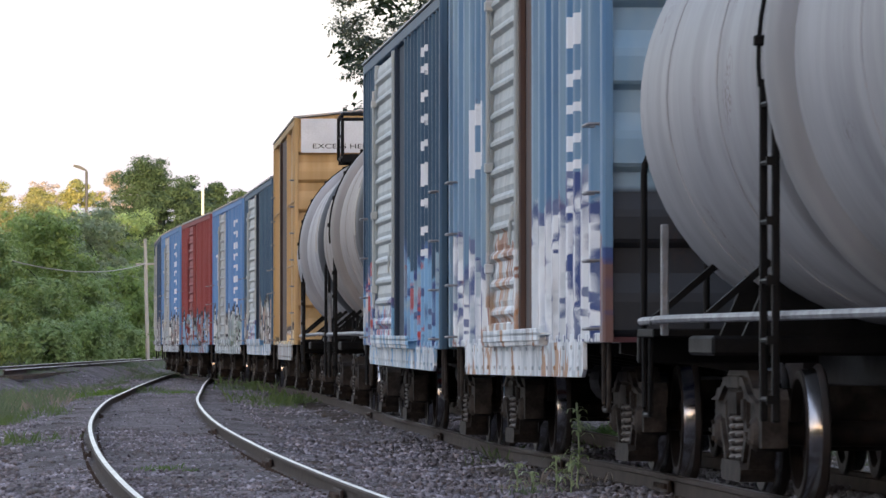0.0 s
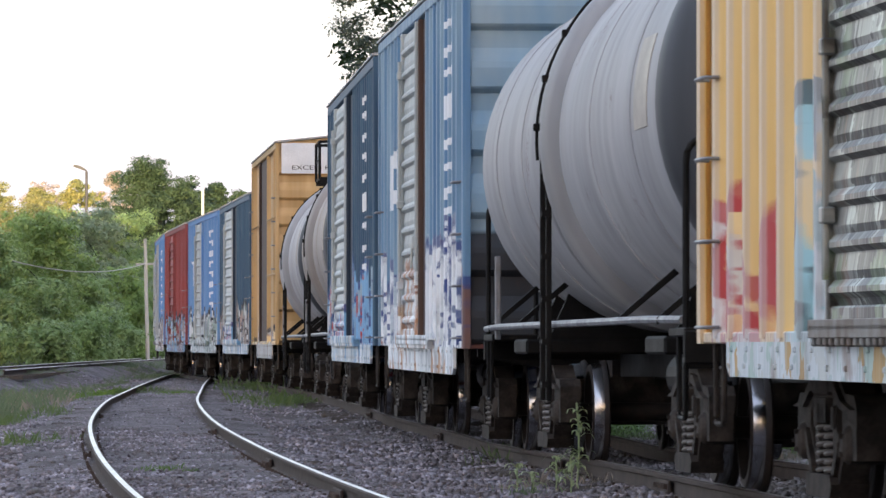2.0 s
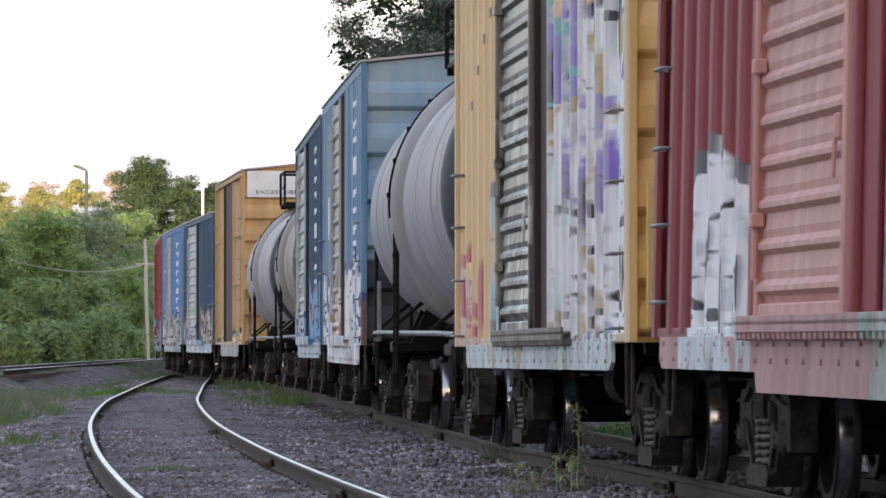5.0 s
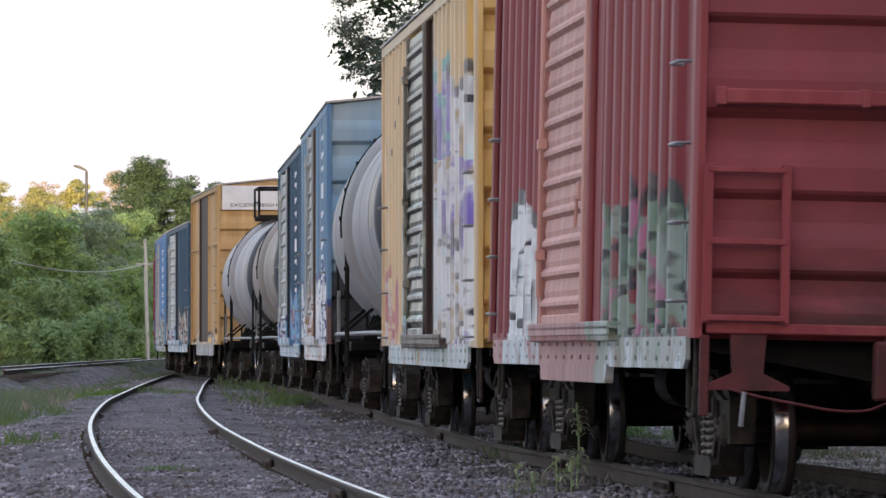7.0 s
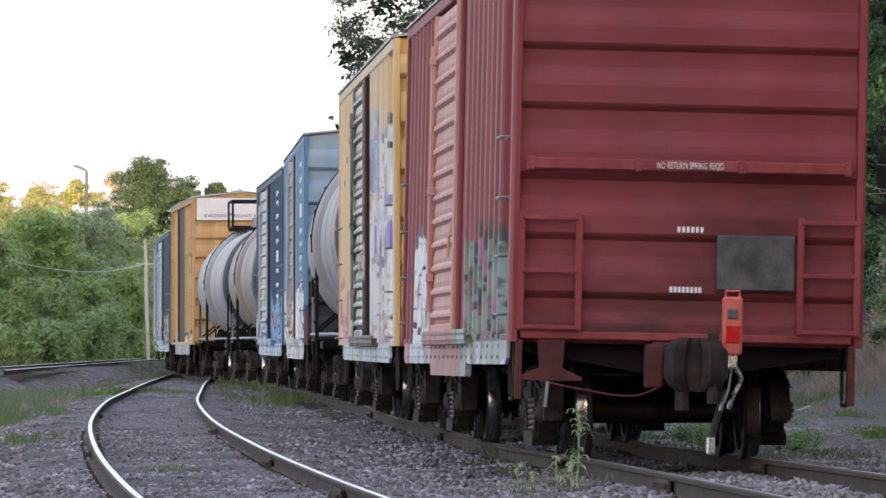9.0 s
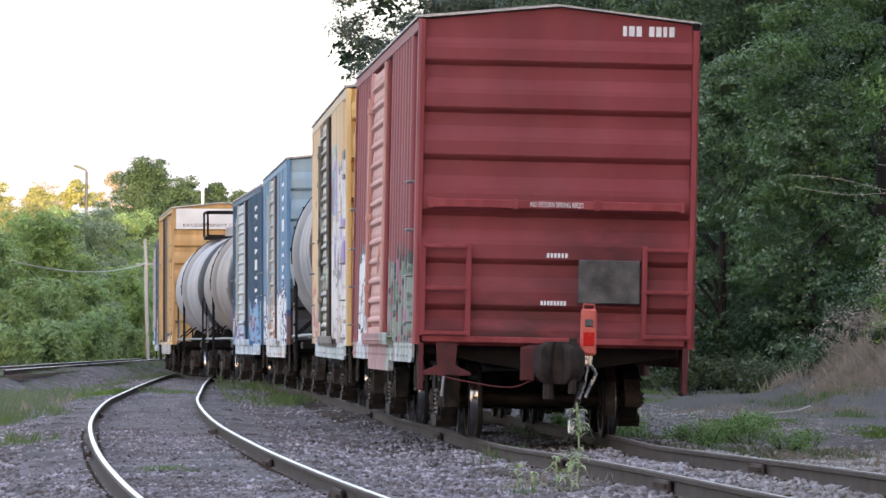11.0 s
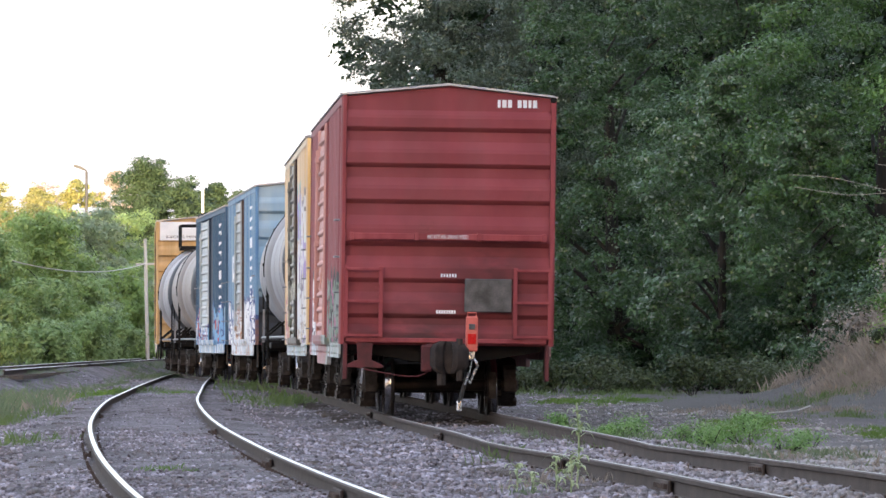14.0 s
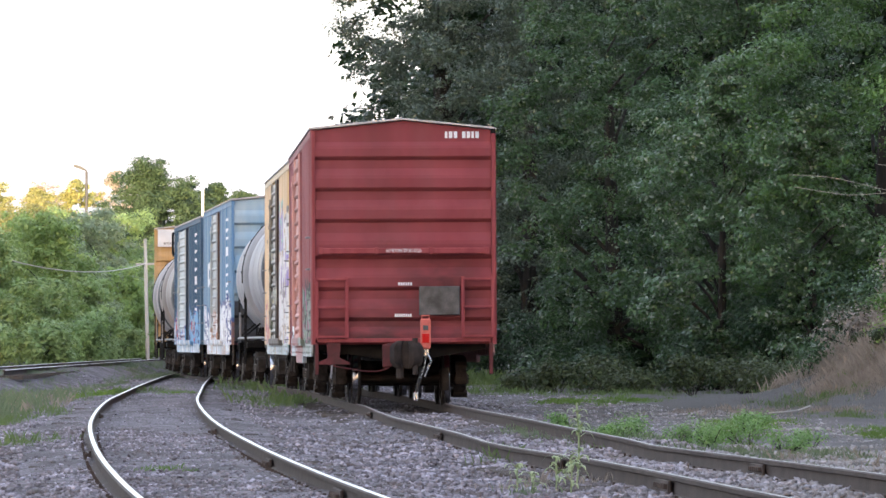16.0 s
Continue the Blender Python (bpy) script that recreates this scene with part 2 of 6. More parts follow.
GALV = plain("galvanised_roof", (0.42, 0.43, 0.44, 1), (0.3, 0.3, 0.31, 1), 2.0, 0.5, 0.5)
STEP_GREY = plain("pale_worn_steel", (0.3, 0.31, 0.33, 1), (0.17, 0.17, 0.18, 1), 5.0, 0.5, 0.2)
WHITE = plain("white_lettering", (0.78, 0.8, 0.82, 1), (0.66, 0.68, 0.7, 1), 6.0, 0.6)
ORANGE_RED = plain("signal_red_plastic", (0.58, 0.15, 0.12, 1), (0.5, 0.115, 0.09, 1), 6.0, 0.45)
RED_PANEL = plain("red_reflector", (0.55, 0.012, 0.012, 1), (0.45, 0.01, 0.01, 1), 9.0, 0.25)
RUBBER = plain("black_rubber_hose", (0.02, 0.02, 0.02, 1), (0.045, 0.045, 0.045, 1), 9.0, 0.6)
CHROME = plain("bright_coupling", (0.8, 0.8, 0.8, 1), (0.6, 0.6, 0.6, 1), 9.0, 0.25, 1.0)
PLATE_GREY = plain("dull_brake_plate", (0.05, 0.056, 0.063, 1), (0.12, 0.13, 0.142, 1), 4.0, 0.4, 0.5)
STRAW = plain("dry_straw", (0.32, 0.25, 0.17, 1), (0.22, 0.16, 0.1, 1), 1.0, 0.9)
BARK = plain("bark", (0.015, 0.014, 0.0125, 1), (0.035, 0.032, 0.028, 1), 4.0, 0.95, bump=0.8, stretch=(3, 3, 0.6))
DEAD_WOOD = plain("weathered_dead_wood", (0.36, 0.34, 0.3, 1), (0.24, 0.22, 0.19, 1), 3.0, 0.95, stretch=(4, 4, 0.4))
POLE_WOOD = plain("grey_pole_wood", (0.56, 0.53, 0.48, 1), (0.46, 0.43, 0.39, 1), 2.0, 0.9, stretch=(4, 4, 0.4))
POLE_STEEL = plain("grey_pole_steel", (0.035, 0.035, 0.038, 1), (0.055, 0.055, 0.058, 1), 2.0, 0.6, 0.0)
POLE_WHITE = plain("white_post_paint", (0.5, 0.49, 0.45, 1), (0.4, 0.39, 0.36, 1), 2.0, 0.7)
for _m in (BLACK, IRON, WHEEL_IRON):
    _m.node_tree.nodes["Principled BSDF"].inputs["Specular IOR Level"].default_value = 0.12
STONE = None
LEAF_OAK = leaf_material("broad_leaf", (0.011, 0.036, 0.014, 1), (0.058, 0.118, 0.04, 1), (0.09, 0.16, 0.035, 1), 0.42, 0.0, 0.6, 0.09)
LEAF_FRESH = leaf_material("fresh_leaf", (0.04, 0.1, 0.02, 1), (0.12, 0.22, 0.05, 1), (0.18, 0.3, 0.04, 1), 0.4, 0.0)
LEAF_MID = leaf_material("mid_leaf", (0.022, 0.06, 0.015, 1), (0.075, 0.15, 0.04, 1), (0.12, 0.2, 0.04, 1), 0.4, 0.0, 0.6, 0.05)
LEAF_DARK = leaf_material("dark_leaf", (0.013, 0.033, 0.017, 1), (0.038, 0.076, 0.034, 1), (0.04, 0.08, 0.022, 1), 0.2, 0.0, 0.9, 0.06)
# leaves deep in the wood, coloured near-black for the shade there
LEAF_BACK = leaf_material("shade_dark_leaf", (0.009, 0.022, 0.01, 1), (0.024, 0.046, 0.018, 1), (0.025, 0.05, 0.012, 1), 0.2, 0.0)
# far bushes: shrub, grey-green and lime leaves lightened for the haze before them
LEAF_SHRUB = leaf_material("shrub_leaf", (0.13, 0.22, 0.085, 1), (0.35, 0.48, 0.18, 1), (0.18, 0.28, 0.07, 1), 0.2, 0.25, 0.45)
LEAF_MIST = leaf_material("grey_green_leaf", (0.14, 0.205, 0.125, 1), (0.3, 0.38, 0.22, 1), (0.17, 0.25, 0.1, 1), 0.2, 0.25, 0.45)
WEED = leaf_material("pale_weed", (0.22, 0.3, 0.14, 1), (0.4, 0.46, 0.26, 1), (0.34, 0.42, 0.17, 1), 0.2)
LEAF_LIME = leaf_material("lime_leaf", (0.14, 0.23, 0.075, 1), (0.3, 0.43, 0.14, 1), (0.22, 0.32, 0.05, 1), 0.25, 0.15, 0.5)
# distant leaves: haze, shade and golden sun are put into these colours
LEAF_HAZE = leaf_material("haze_tinted_leaf", (0.03, 0.055, 0.032, 1), (0.07, 0.105, 0.055, 1), (0.05, 0.08, 0.04, 1), 0.1, 0.1, 0.5)
LEAF_GOLD = leaf_material("sun_tinted_leaf", (0.12, 0.17, 0.06, 1), (0.34, 0.3, 0.12, 1), (0.34, 0.3, 0.12, 1), 0.1, 0.1, 0.5)
LEAF_FAR = leaf_material("far_haze_leaf", (0.3, 0.25, 0.21, 1), (0.42, 0.34, 0.29, 1), (0.4, 0.33, 0.28, 1), 0.1, 0.2, 0.3)
GRASS = leaf_material("grass_blade", (0.06, 0.1, 0.04, 1), (0.13, 0.18, 0.075, 1), (0.2, 0.3, 0.06, 1), 0.15, 0.1, 0.8)
GRASS_MOSS = leaf_material("lush_grass_blade", (0.07, 0.135, 0.03, 1), (0.14, 0.225, 0.06, 1), (0.2, 0.34, 0.04, 1), 0.15, 0.0, 0.8)
# grass greyed and lightened, haze put into the blade colour
GRASS_MIST = leaf_material("haze_paled_grass_blade", (0.085, 0.125, 0.07, 1), (0.165, 0.215, 0.125, 1), (0.2, 0.26, 0.12, 1), 0.1, 0.2, 0.5)
GRASS_DRY = leaf_material("dry_grass_blade", (0.19, 0.165, 0.135, 1), (0.35, 0.3, 0.25, 1), (0.26, 0.22, 0.17, 1), 0.1, 0.2, 0.6)


# ---- mesh building ----
class Mesh:
    """Collects vertices and faces; x along, y across, z up."""

    def __init__(self):
        self.v, self.f, self.k = [], [], []

    def add(self, verts, faces, slot=0):
        o = len(self.v)
        self.v += [tuple(p) for p in verts]
        self.f += [tuple(o + i for i in q) for q in faces]
        self.k += [slot] * len(faces)
        return self

    def box(self, x0, x1, y0, y1, z0, z1, c=0.0, slot=0):
        """A box; c: chamfer of its edges."""
        if c <= 0:
            vs = [(x, y, z) for x in (x0, x1) for y in (y0, y1) for z in (z0, z1)]
            return self.add(vs, [(0, 1, 3, 2), (4, 6, 7, 5), (0, 4, 5, 1), (2, 3, 7, 6), (0, 2, 6, 4), (1, 5, 7, 3)], slot)
        X, Y, Z, vs, idx = (x0, x1), (y0, y1), (z0, z1), [], {}
        for i in (0, 1):
            for j in (0, 1):
                for k in (0, 1):
                    sx, sy, sz = (c, -c)[i], (c, -c)[j], (c, -c)[k]
                    for a, p in enumerate(((X[i], Y[j] + sy, Z[k] + sz), (X[i] + sx, Y[j], Z[k] + sz), (X[i] + sx, Y[j] + sy, Z[k]))):
                        idx[i, j, k, a] = len(vs)
                        vs.append(p)
        fs = []
        for i in (0, 1):
            q = [idx[i, 0, 0, 0], idx[i, 1, 0, 0], idx[i, 1, 1, 0], idx[i, 0, 1, 0]]
            fs.append(q if i else q[::-1])
            q = [idx[0, i, 0, 1], idx[1, i, 0, 1], idx[1, i, 1, 1], idx[0, i, 1, 1]]
            fs.append(q[::-1] if i else q)
            q = [idx[0, 0, i, 2], idx[1, 0, i, 2], idx[1, 1, i, 2], idx[0, 1, i, 2]]
            fs.append(q if i else q[::-1])
        for i in (0, 1):
            for j in (0, 1):
                fs.append([idx[i, j, 0, 0], idx[i, j, 0, 1], idx[i, j, 1, 1], idx[i, j, 1, 0]])
                fs.append([idx[i, 0, j, 0], idx[i, 0, j, 2], idx[i, 1, j, 2], idx[i, 1, j, 0]])
                fs.append([idx[0, i, j, 1], idx[0, i, j, 2], idx[1, i, j, 2], idx[1, i, j, 1]])
                for k in (0, 1):
                    fs.append([idx[i, j, k, 0], idx[i, j, k, 1], idx[i, j, k, 2]])
        return self.add(vs, fs, slot)

    def prism(self, pts, a0, a1, axis="y", slot=0):
        """The outline pts swept from a0 to a1 along an axis. For y: pts are (x, z); x: (y, z); z: (x, y)."""
        n = len(pts)
        put = {"y": lambda p, a: (p[0], a, p[1]), "x": lambda p, a: (a, p[0], p[1]), "z": lambda p, a: (p[0], p[1], a)}[axis]
        vs = [put(p, a0) for p in pts] + [put(p, a1) for p in pts]
        fs = [(i, (i + 1) % n, n + (i + 1) % n, n + i) for i in range(n)] + [tuple(range(n))[::-1], tuple(range(n, 2 * n))]
        return self.add(vs, fs, slot)

    def tube(self, path, r, seg=6, slot=0, closed=False):
        """A round bar along the points of path."""
        P = [Vector(p) for p in path]
        vs, fs = [], []
        for i, p in enumerate(P):
            a, b = P[max(i - 1, 0)], P[min(i + 1, len(P) - 1)]
            t = (b - a).normalized()
            u = t.cross(Vector((0, 0, 1)) if abs(t.z) < 0.9 else Vector((1, 0, 0))).normalized()
            w = t.cross(u)
            for k in range(seg):
                g = 2 * math.pi * k / seg
                vs.append(p + r * (math.cos(g) * u + math.sin(g) * w))
        for i in range(len(P) - 1):
            for k in range(seg):
                a, b = i * seg + k, i * seg + (k + 1) % seg
                fs.append((a, b, b + seg, a + seg))
        fs += [tuple(range(seg))[::-1], tuple(range((len(P) - 1) * seg, len(P) * seg))]
        return self.add(vs, fs, slot)

    def lathe(self, prof, axis="x", seg=48, slots=None, centre=(0, 0, 0)):
        """Turns (position along the axis, radius) about an axis through centre."""
        vs, fs, ks = [], [], []
        for a, r in prof:
            for k in range(seg):
                g = 2 * math.pi * k / seg
                c, s = r * math.cos(g), r * math.sin(g)
                p = (a, c, s) if axis == "x" else (c, a, s) if axis == "y" else (c, s, a)
                vs.append((p[0] + centre[0], p[1] + centre[1], p[2] + centre[2]))
        for i in range(len(prof) - 1):
            for k in range(seg):
                a, b = i * seg + k, i * seg + (k + 1) % seg
                fs.append((a, b, b + seg, a + seg))
                ks.append(slots[i] if slots else 0)
        o = len(self.v)
        self.v += vs
        self.f += [tuple(o + i for i in q) for q in fs]
        self.k += ks
        return self

    def data(self, name, mats, smooth=False):
        me = bpy.data.meshes.new(name)
        me.from_pydata(self.v, [], self.f)
        for m in mats if isinstance(mats, (list, tuple)) else [mats]:
            me.materials.append(m)
        me.polygons.foreach_set("material_index", self.k)
        bm = bmesh.new()
        bm.from_mesh(me)
        bmesh.ops.recalc_face_normals(bm, faces=bm.faces)
        bm.to_mesh(me)
        bm.free()
        if smooth:
            me.polygons.foreach_set("use_smooth", [True] * len(me.polygons))
            me.set_sharp_from_angle(angle=radians(40))
        me.update()
        return me


def thing(name, label, category, group="", m=None, kind=""):
    ob = new(name)
    if m is not None:
        ob.matrix_world = m
    return tagged(ob, label, category, group, kind)


def part(name, data, parent, label="", at=(0, 0, 0), rz=0.0):
    """One mesh under a thing or under a part."""
    ob = new(name, data)
    ob.parent = parent
    ob.location = at
    ob.rotation_euler = (0, 0, rz)
    return tagged(ob, label)


def lettering(words, size, depth, material, parent, at, turn, stretch=(1, 1)):
    """Raised letters as a mesh, centred at a place of the parent."""
    cu = bpy.data.curves.new("letters", "FONT")
    cu.body, cu.size, cu.extrude, cu.align_x, cu.align_y = words, size, depth, "CENTER", "CENTER"
    tmp = bpy.data.objects.new("letters", cu)
    scene.collection.objects.link(tmp)
    me = bpy.data.meshes.new_from_object(tmp.evaluated_get(bpy.context.evaluated_depsgraph_get()))
    bpy.data.objects.remove(tmp)
    me.materials.clear()
    me.materials.append(material)
    ob = part("lettering", me, parent)
    ob.location, ob.rotation_euler = at, [radians(a) for a in turn]
    ob.scale = (stretch[0], stretch[1], 1)
    return ob


# ---- bogies ----
def frange(a, b, n):
    return [a + (b - a) * i / (n - 1) for i in range(n)]


def make_wheelset_mesh():
    m = Mesh()
    for sgn in (1, -1):
        prof = [(sgn * y, r) for y, r in ((0.66, 0.09), (0.66, 0.15), (0.705, 0.2), (0.72, 0.33), (0.675, 0.36), (0.675, 0.435), (0.69, 0.452), (0.71, 0.445), (0.73, 0.424), (0.815, 0.416), (0.83, 0.405), (0.83, 0.355), (0.76, 0.33), (0.74, 0.2), (0.79, 0.15), (0.8, 0.09))]
        slots = [0] * 8 + [1] + [0] * 6
        m.lathe(prof, "y", 40, slots)
    m.lathe([(-1.02, 0.0), (-1.02, 0.075), (-0.6, 0.085), (0.0, 0.078), (0.6, 0.085), (1.02, 0.075), (1.02, 0.0)], "y", 14)
    # casting ribs on the plate
    for sgn in (1, -1):
        for k in range(4):
            g = k * math.pi / 2 + 0.3
            m.tube([(0.16 * math.cos(g), sgn * 0.75, 0.16 * math.sin(g)), (0.32 * math.cos(g), sgn * 0.765, 0.32 * math.sin(g))], 0.018, 5)
    return m.data("wheelset", [WHEEL_IRON, TREAD], True)


def make_side_frame_mesh():
    """A cast side frame: arched top member, tension member, columns with windows, journal jaws."""
    m = Mesh()
    top = [(-1.12, 0.52), (-1.12, 0.64), (-1.04, 0.7), (-0.72, 0.71), (-0.44, 0.82), (0.44, 0.82), (0.72, 0.71), (1.04, 0.7), (1.12, 0.64), (1.12, 0.52), (0.98, 0.54), (0.72, 0.56), (0.42, 0.68), (-0.42, 0.68), (-0.72, 0.56), (-0.98, 0.54)]
    m.prism(top, 0.92, 1.1)
    m.prism([(x, z + 0.02) for x, z in ((-1.1, 0.6), (-0.72, 0.65), (-0.44, 0.76), (0.44, 0.76), (0.72, 0.65), (1.1, 0.6), (0.72, 0.6), (0.42, 0.7), (-0.42, 0.7), (-0.72, 0.6))], 1.1, 1.135)
    for s in (1, -1):
        m.prism([(s * 1.12, 0.33), (s * 1.13, 0.56), (s * 0.97, 0.56), (s * 0.99, 0.33)], 0.93, 1.1)
        m.prism([(s * 0.76, 0.33), (s * 0.75, 0.6), (s * 0.6, 0.6), (s * 0.62, 0.36)], 0.93, 1.1)
        m.prism([(s * 0.66, 0.38), (s * 0.66, 0.56), (s * 0.34, 0.3), (s * 0.34, 0.12), (s * 0.44, 0.12)], 0.93, 1.1)
        m.prism([(s * 0.64, 0.42), (s * 0.64, 0.5), (s * 0.38, 0.27), (s * 0.38, 0.17)], 1.1, 1.13)
        m.prism([(s * 0.4, 0.2), (s * 0.4, 0.74), (s * 0.25, 0.74), (s * 0.27, 0.2)], 0.95, 1.1)
        m.box(s * 0.325 - 0.05, s * 0.325 + 0.05, 1.09, 1.12, 0.5, 0.64, 0.012)
    m.prism([(-0.5, 0.18), (-0.44, 0.1), (0.44, 0.1), (0.5, 0.18), (0.42, 0.235), (-0.42, 0.235)], 0.92, 1.15)
    m.box(-0.3, 0.3, 1.09, 1.14, 0.7, 0.79, 0.01)
    m.box(-0.18, 0.18, 1.02, 1.14, 0.53, 0.67, 0.02)
    return m.data("side_frame", IRON)


def make_spring_mesh():
    r = 0.066
    pts = [(r * math.cos(0.7 * i), r * math.sin(0.7 * i), 0.24 + 0.0056 * i) for i in range(50)]
    return Mesh().tube(pts, 0.015, 5).data("coil_spring", SPRING_IRON, True)


def make_bolster_mesh():
    m = Mesh()
    m.prism([(-1.14, 0.54), (-1.14, 0.68), (-0.5, 0.72), (0.5, 0.72), (1.14, 0.68), (1.14, 0.54), (0.5, 0.42), (-0.5, 0.42)], -0.22, 0.22, "x")
    m.lathe([(0.66, 0.0), (0.66, 0.2), (0.8, 0.2), (0.8, 0.0)], "z", 20)
    for s in (1, -1):
        m.box(s * 0.3 - 0.05, s * 0.3 + 0.05, -0.8, 0.8, 0.3, 0.4, 0.01)
    return m.data("bogie", IRON)


def make_cap_mesh():
    m = Mesh()
    m.lathe([(0.9, 0.0), (0.9, 0.115), (1.1, 0.115), (1.13, 0.095), (1.15, 0.06), (1.15, 0.0)], "y", 18)
    m.box(-0.12, 0.12, 0.93, 1.1, 0.09, 0.16, 0.01)
    for k in range(3):
        g = 2 * math.pi * k / 3
        m.box(0.06 * math.cos(g) - 0.014, 0.06 * math.cos(g) + 0.014, 1.14, 1.165, 0.06 * math.sin(g) - 0.014, 0.06 * math.sin(g) + 0.014)
    return m.data("bearing_cap", IRON)


def make_shoe_mesh():
    m = Mesh()
    pts = [(0.44 * math.cos(a), 0.44 * math.sin(a)) for a in frange(-0.4, 0.4, 7)] + [(0.5 * math.cos(a), 0.5 * math.sin(a)) for a in frange(0.4, -0.4, 7)]
    m.prism(pts, 0.69, 0.8)
    return m.data("brake_shoe", IRON)


WHEELSET, SIDE_FRAME, SPRINGS, BOLSTER, CAP, SHOE = make_wheelset_mesh(), make_side_frame_mesh(), make_spring_mesh(), make_bolster_mesh(), make_cap_mesh(), make_shoe_mesh()
WHEEL_R, WHEELBASE = 0.418, 1.72
wheelsets = []


def add_bogie(car, x):
    bogie = part("bogie", BOLSTER, car, "grimy cast-iron three-piece bogie", (x, 0, 0))
    for rz in (0, math.pi):
        part("side_frame", SIDE_FRAME, bogie, "", (0, 0, 0), rz)
        for sx, sy in ((-0.15, 1.06), (0.0, 0.97), (0.15, 1.06)):
            part("coil_spring", SPRINGS, bogie, "worn bare steel coil spring", (sx, sy if rz == 0 else -sy, 0), rz)
        for s in (1, -1):
            part("bearing_cap", CAP, bogie, "", (s * 0.86, 0, 0.418), rz)
    for s in (1, -1):
        w = part("wheelset", WHEELSET, bogie, "dark iron wheels with bright polished treads", (s * WHEELBASE / 2, 0, WHEEL_R))
        wheelsets.append(w)
        for rz in (0, math.pi):
            part("brake_shoe", SHOE, bogie, "", (s * WHEELBASE / 2, 0, WHEEL_R), rz)
    return bogie


def make_coupler_mesh():
    m = Mesh()
    m.box(-0.62, 0.3, -0.1, 0.1, 0.76, 0.94, 0.03)
    outline = [(-0.5, -0.14), (-0.54, -0.25), (-0.7, -0.29), (-0.84, -0.24), (-0.9, -0.12), (-0.86, -0.05), (-0.76, -0.05), (-0.74, 0.06), (-0.84, 0.1), (-0.9, 0.2), (-0.8, 0.27), (-0.66, 0.25), (-0.55, 0.16)]
    n = len(outline)
    vs = []
    for z, k in ((0.6, 0.55), (0.64, 0.8), (0.72, 1.0), (0.95, 1.0), (1.02, 0.8), (1.06, 0.5)):
        vs += [(-0.7 + (x + 0.7) * k, y * k, z) for x, y in outline]
    fs = [(r * n + i, r * n + (i + 1) % n, (r + 1) * n + (i + 1) % n, (r + 1) * n + i) for r in range(5) for i in range(n)]
    m.add(vs, fs + [tuple(range(n))[::-1], tuple(range(5 * n, 6 * n))])
    m.tube([(-0.8, -0.15, 0.5), (-0.8, -0.15, 1.1)], 0.045, 8)
    m.tube([(-0.72, 0.1, 0.44), (-0.72, 0.1, 0.64)], 0.06, 8)
    return m.data("coupler", plain("dark_coupler_iron", (0.016, 0.013, 0.012, 1), (0.05, 0.038, 0.032, 1), 6.0, 0.8, bump=0.4), True)


COUPLER = make_coupler_mesh()


def bent(pts, n=5, r=0.12):
    """A path with its inner corners rounded."""
    out = [Vector(pts[0])]
    for a, b, c in zip(pts, pts[1:], pts[2:]):
        a, b, c = Vector(a), Vector(b), Vector(c)
        p, q = b + (a - b).normalized() * r, b + (c - b).normalized() * r
        out += [p.lerp(b, t).lerp(b.lerp(q, t), t) for t in frange(0, 1, n)]
    return out + [Vector(pts[-1])]


def add_running_gear(car, L, inset):
    h = L / 2
    m = Mesh()
    m.box(-h + 0.3, h - 0.3, -0.2, 0.2, 0.66, 1.0, 0.02)
    for x in frange(-h + 0.35, h - 0.35, 11):
        m.prism([(-1.38, 0.92), (-1.38, 1.0), (1.38, 1.0), (1.38, 0.92), (0.3, 0.74), (-0.3, 0.74)], x - 0.05, x + 0.05, "x")
    m.lathe([(-0.7, 0.0), (-0.7, 0.2), (0.1, 0.2), (0.1, 0.0)], "x", 16, None, (0.4, 0.65, 0.7))
    m.lathe([(-0.5, 0.0), (-0.5, 0.16), (0.5, 0.16), (0.5, 0.0)], "x", 16, None, (-1.2, -0.6, 0.68))
    m.tube([(-h + 1.0, 0.5, 0.78), (h - 1.0, 0.5, 0.78)], 0.025)
    m.tube([(-h + 3.6, -0.35, 0.6), (h - 3.6, -0.2, 0.62)], 0.02)
    part("underframe", m.data("underframe", BLACK), car)
    for s in (-1, 1):
        add_bogie(car, s * (h - inset))
        part("coupler", COUPLER, car, "rust-brown cast coupler", (s * h, 0, 0), 0 if s < 0 else math.pi)


def rung_mesh(length, out, r, material):
    """A bent grab iron along x that stands out to +y."""
    m = Mesh()
    m.tube(bent([(-length / 2, 0, 0), (-length / 2, out, 0), (length / 2, out, 0), (length / 2, 0, 0)], 4, 0.03), r, 6)
    return m.data("grab_iron", material, True)


RUNG_CACHE = {}


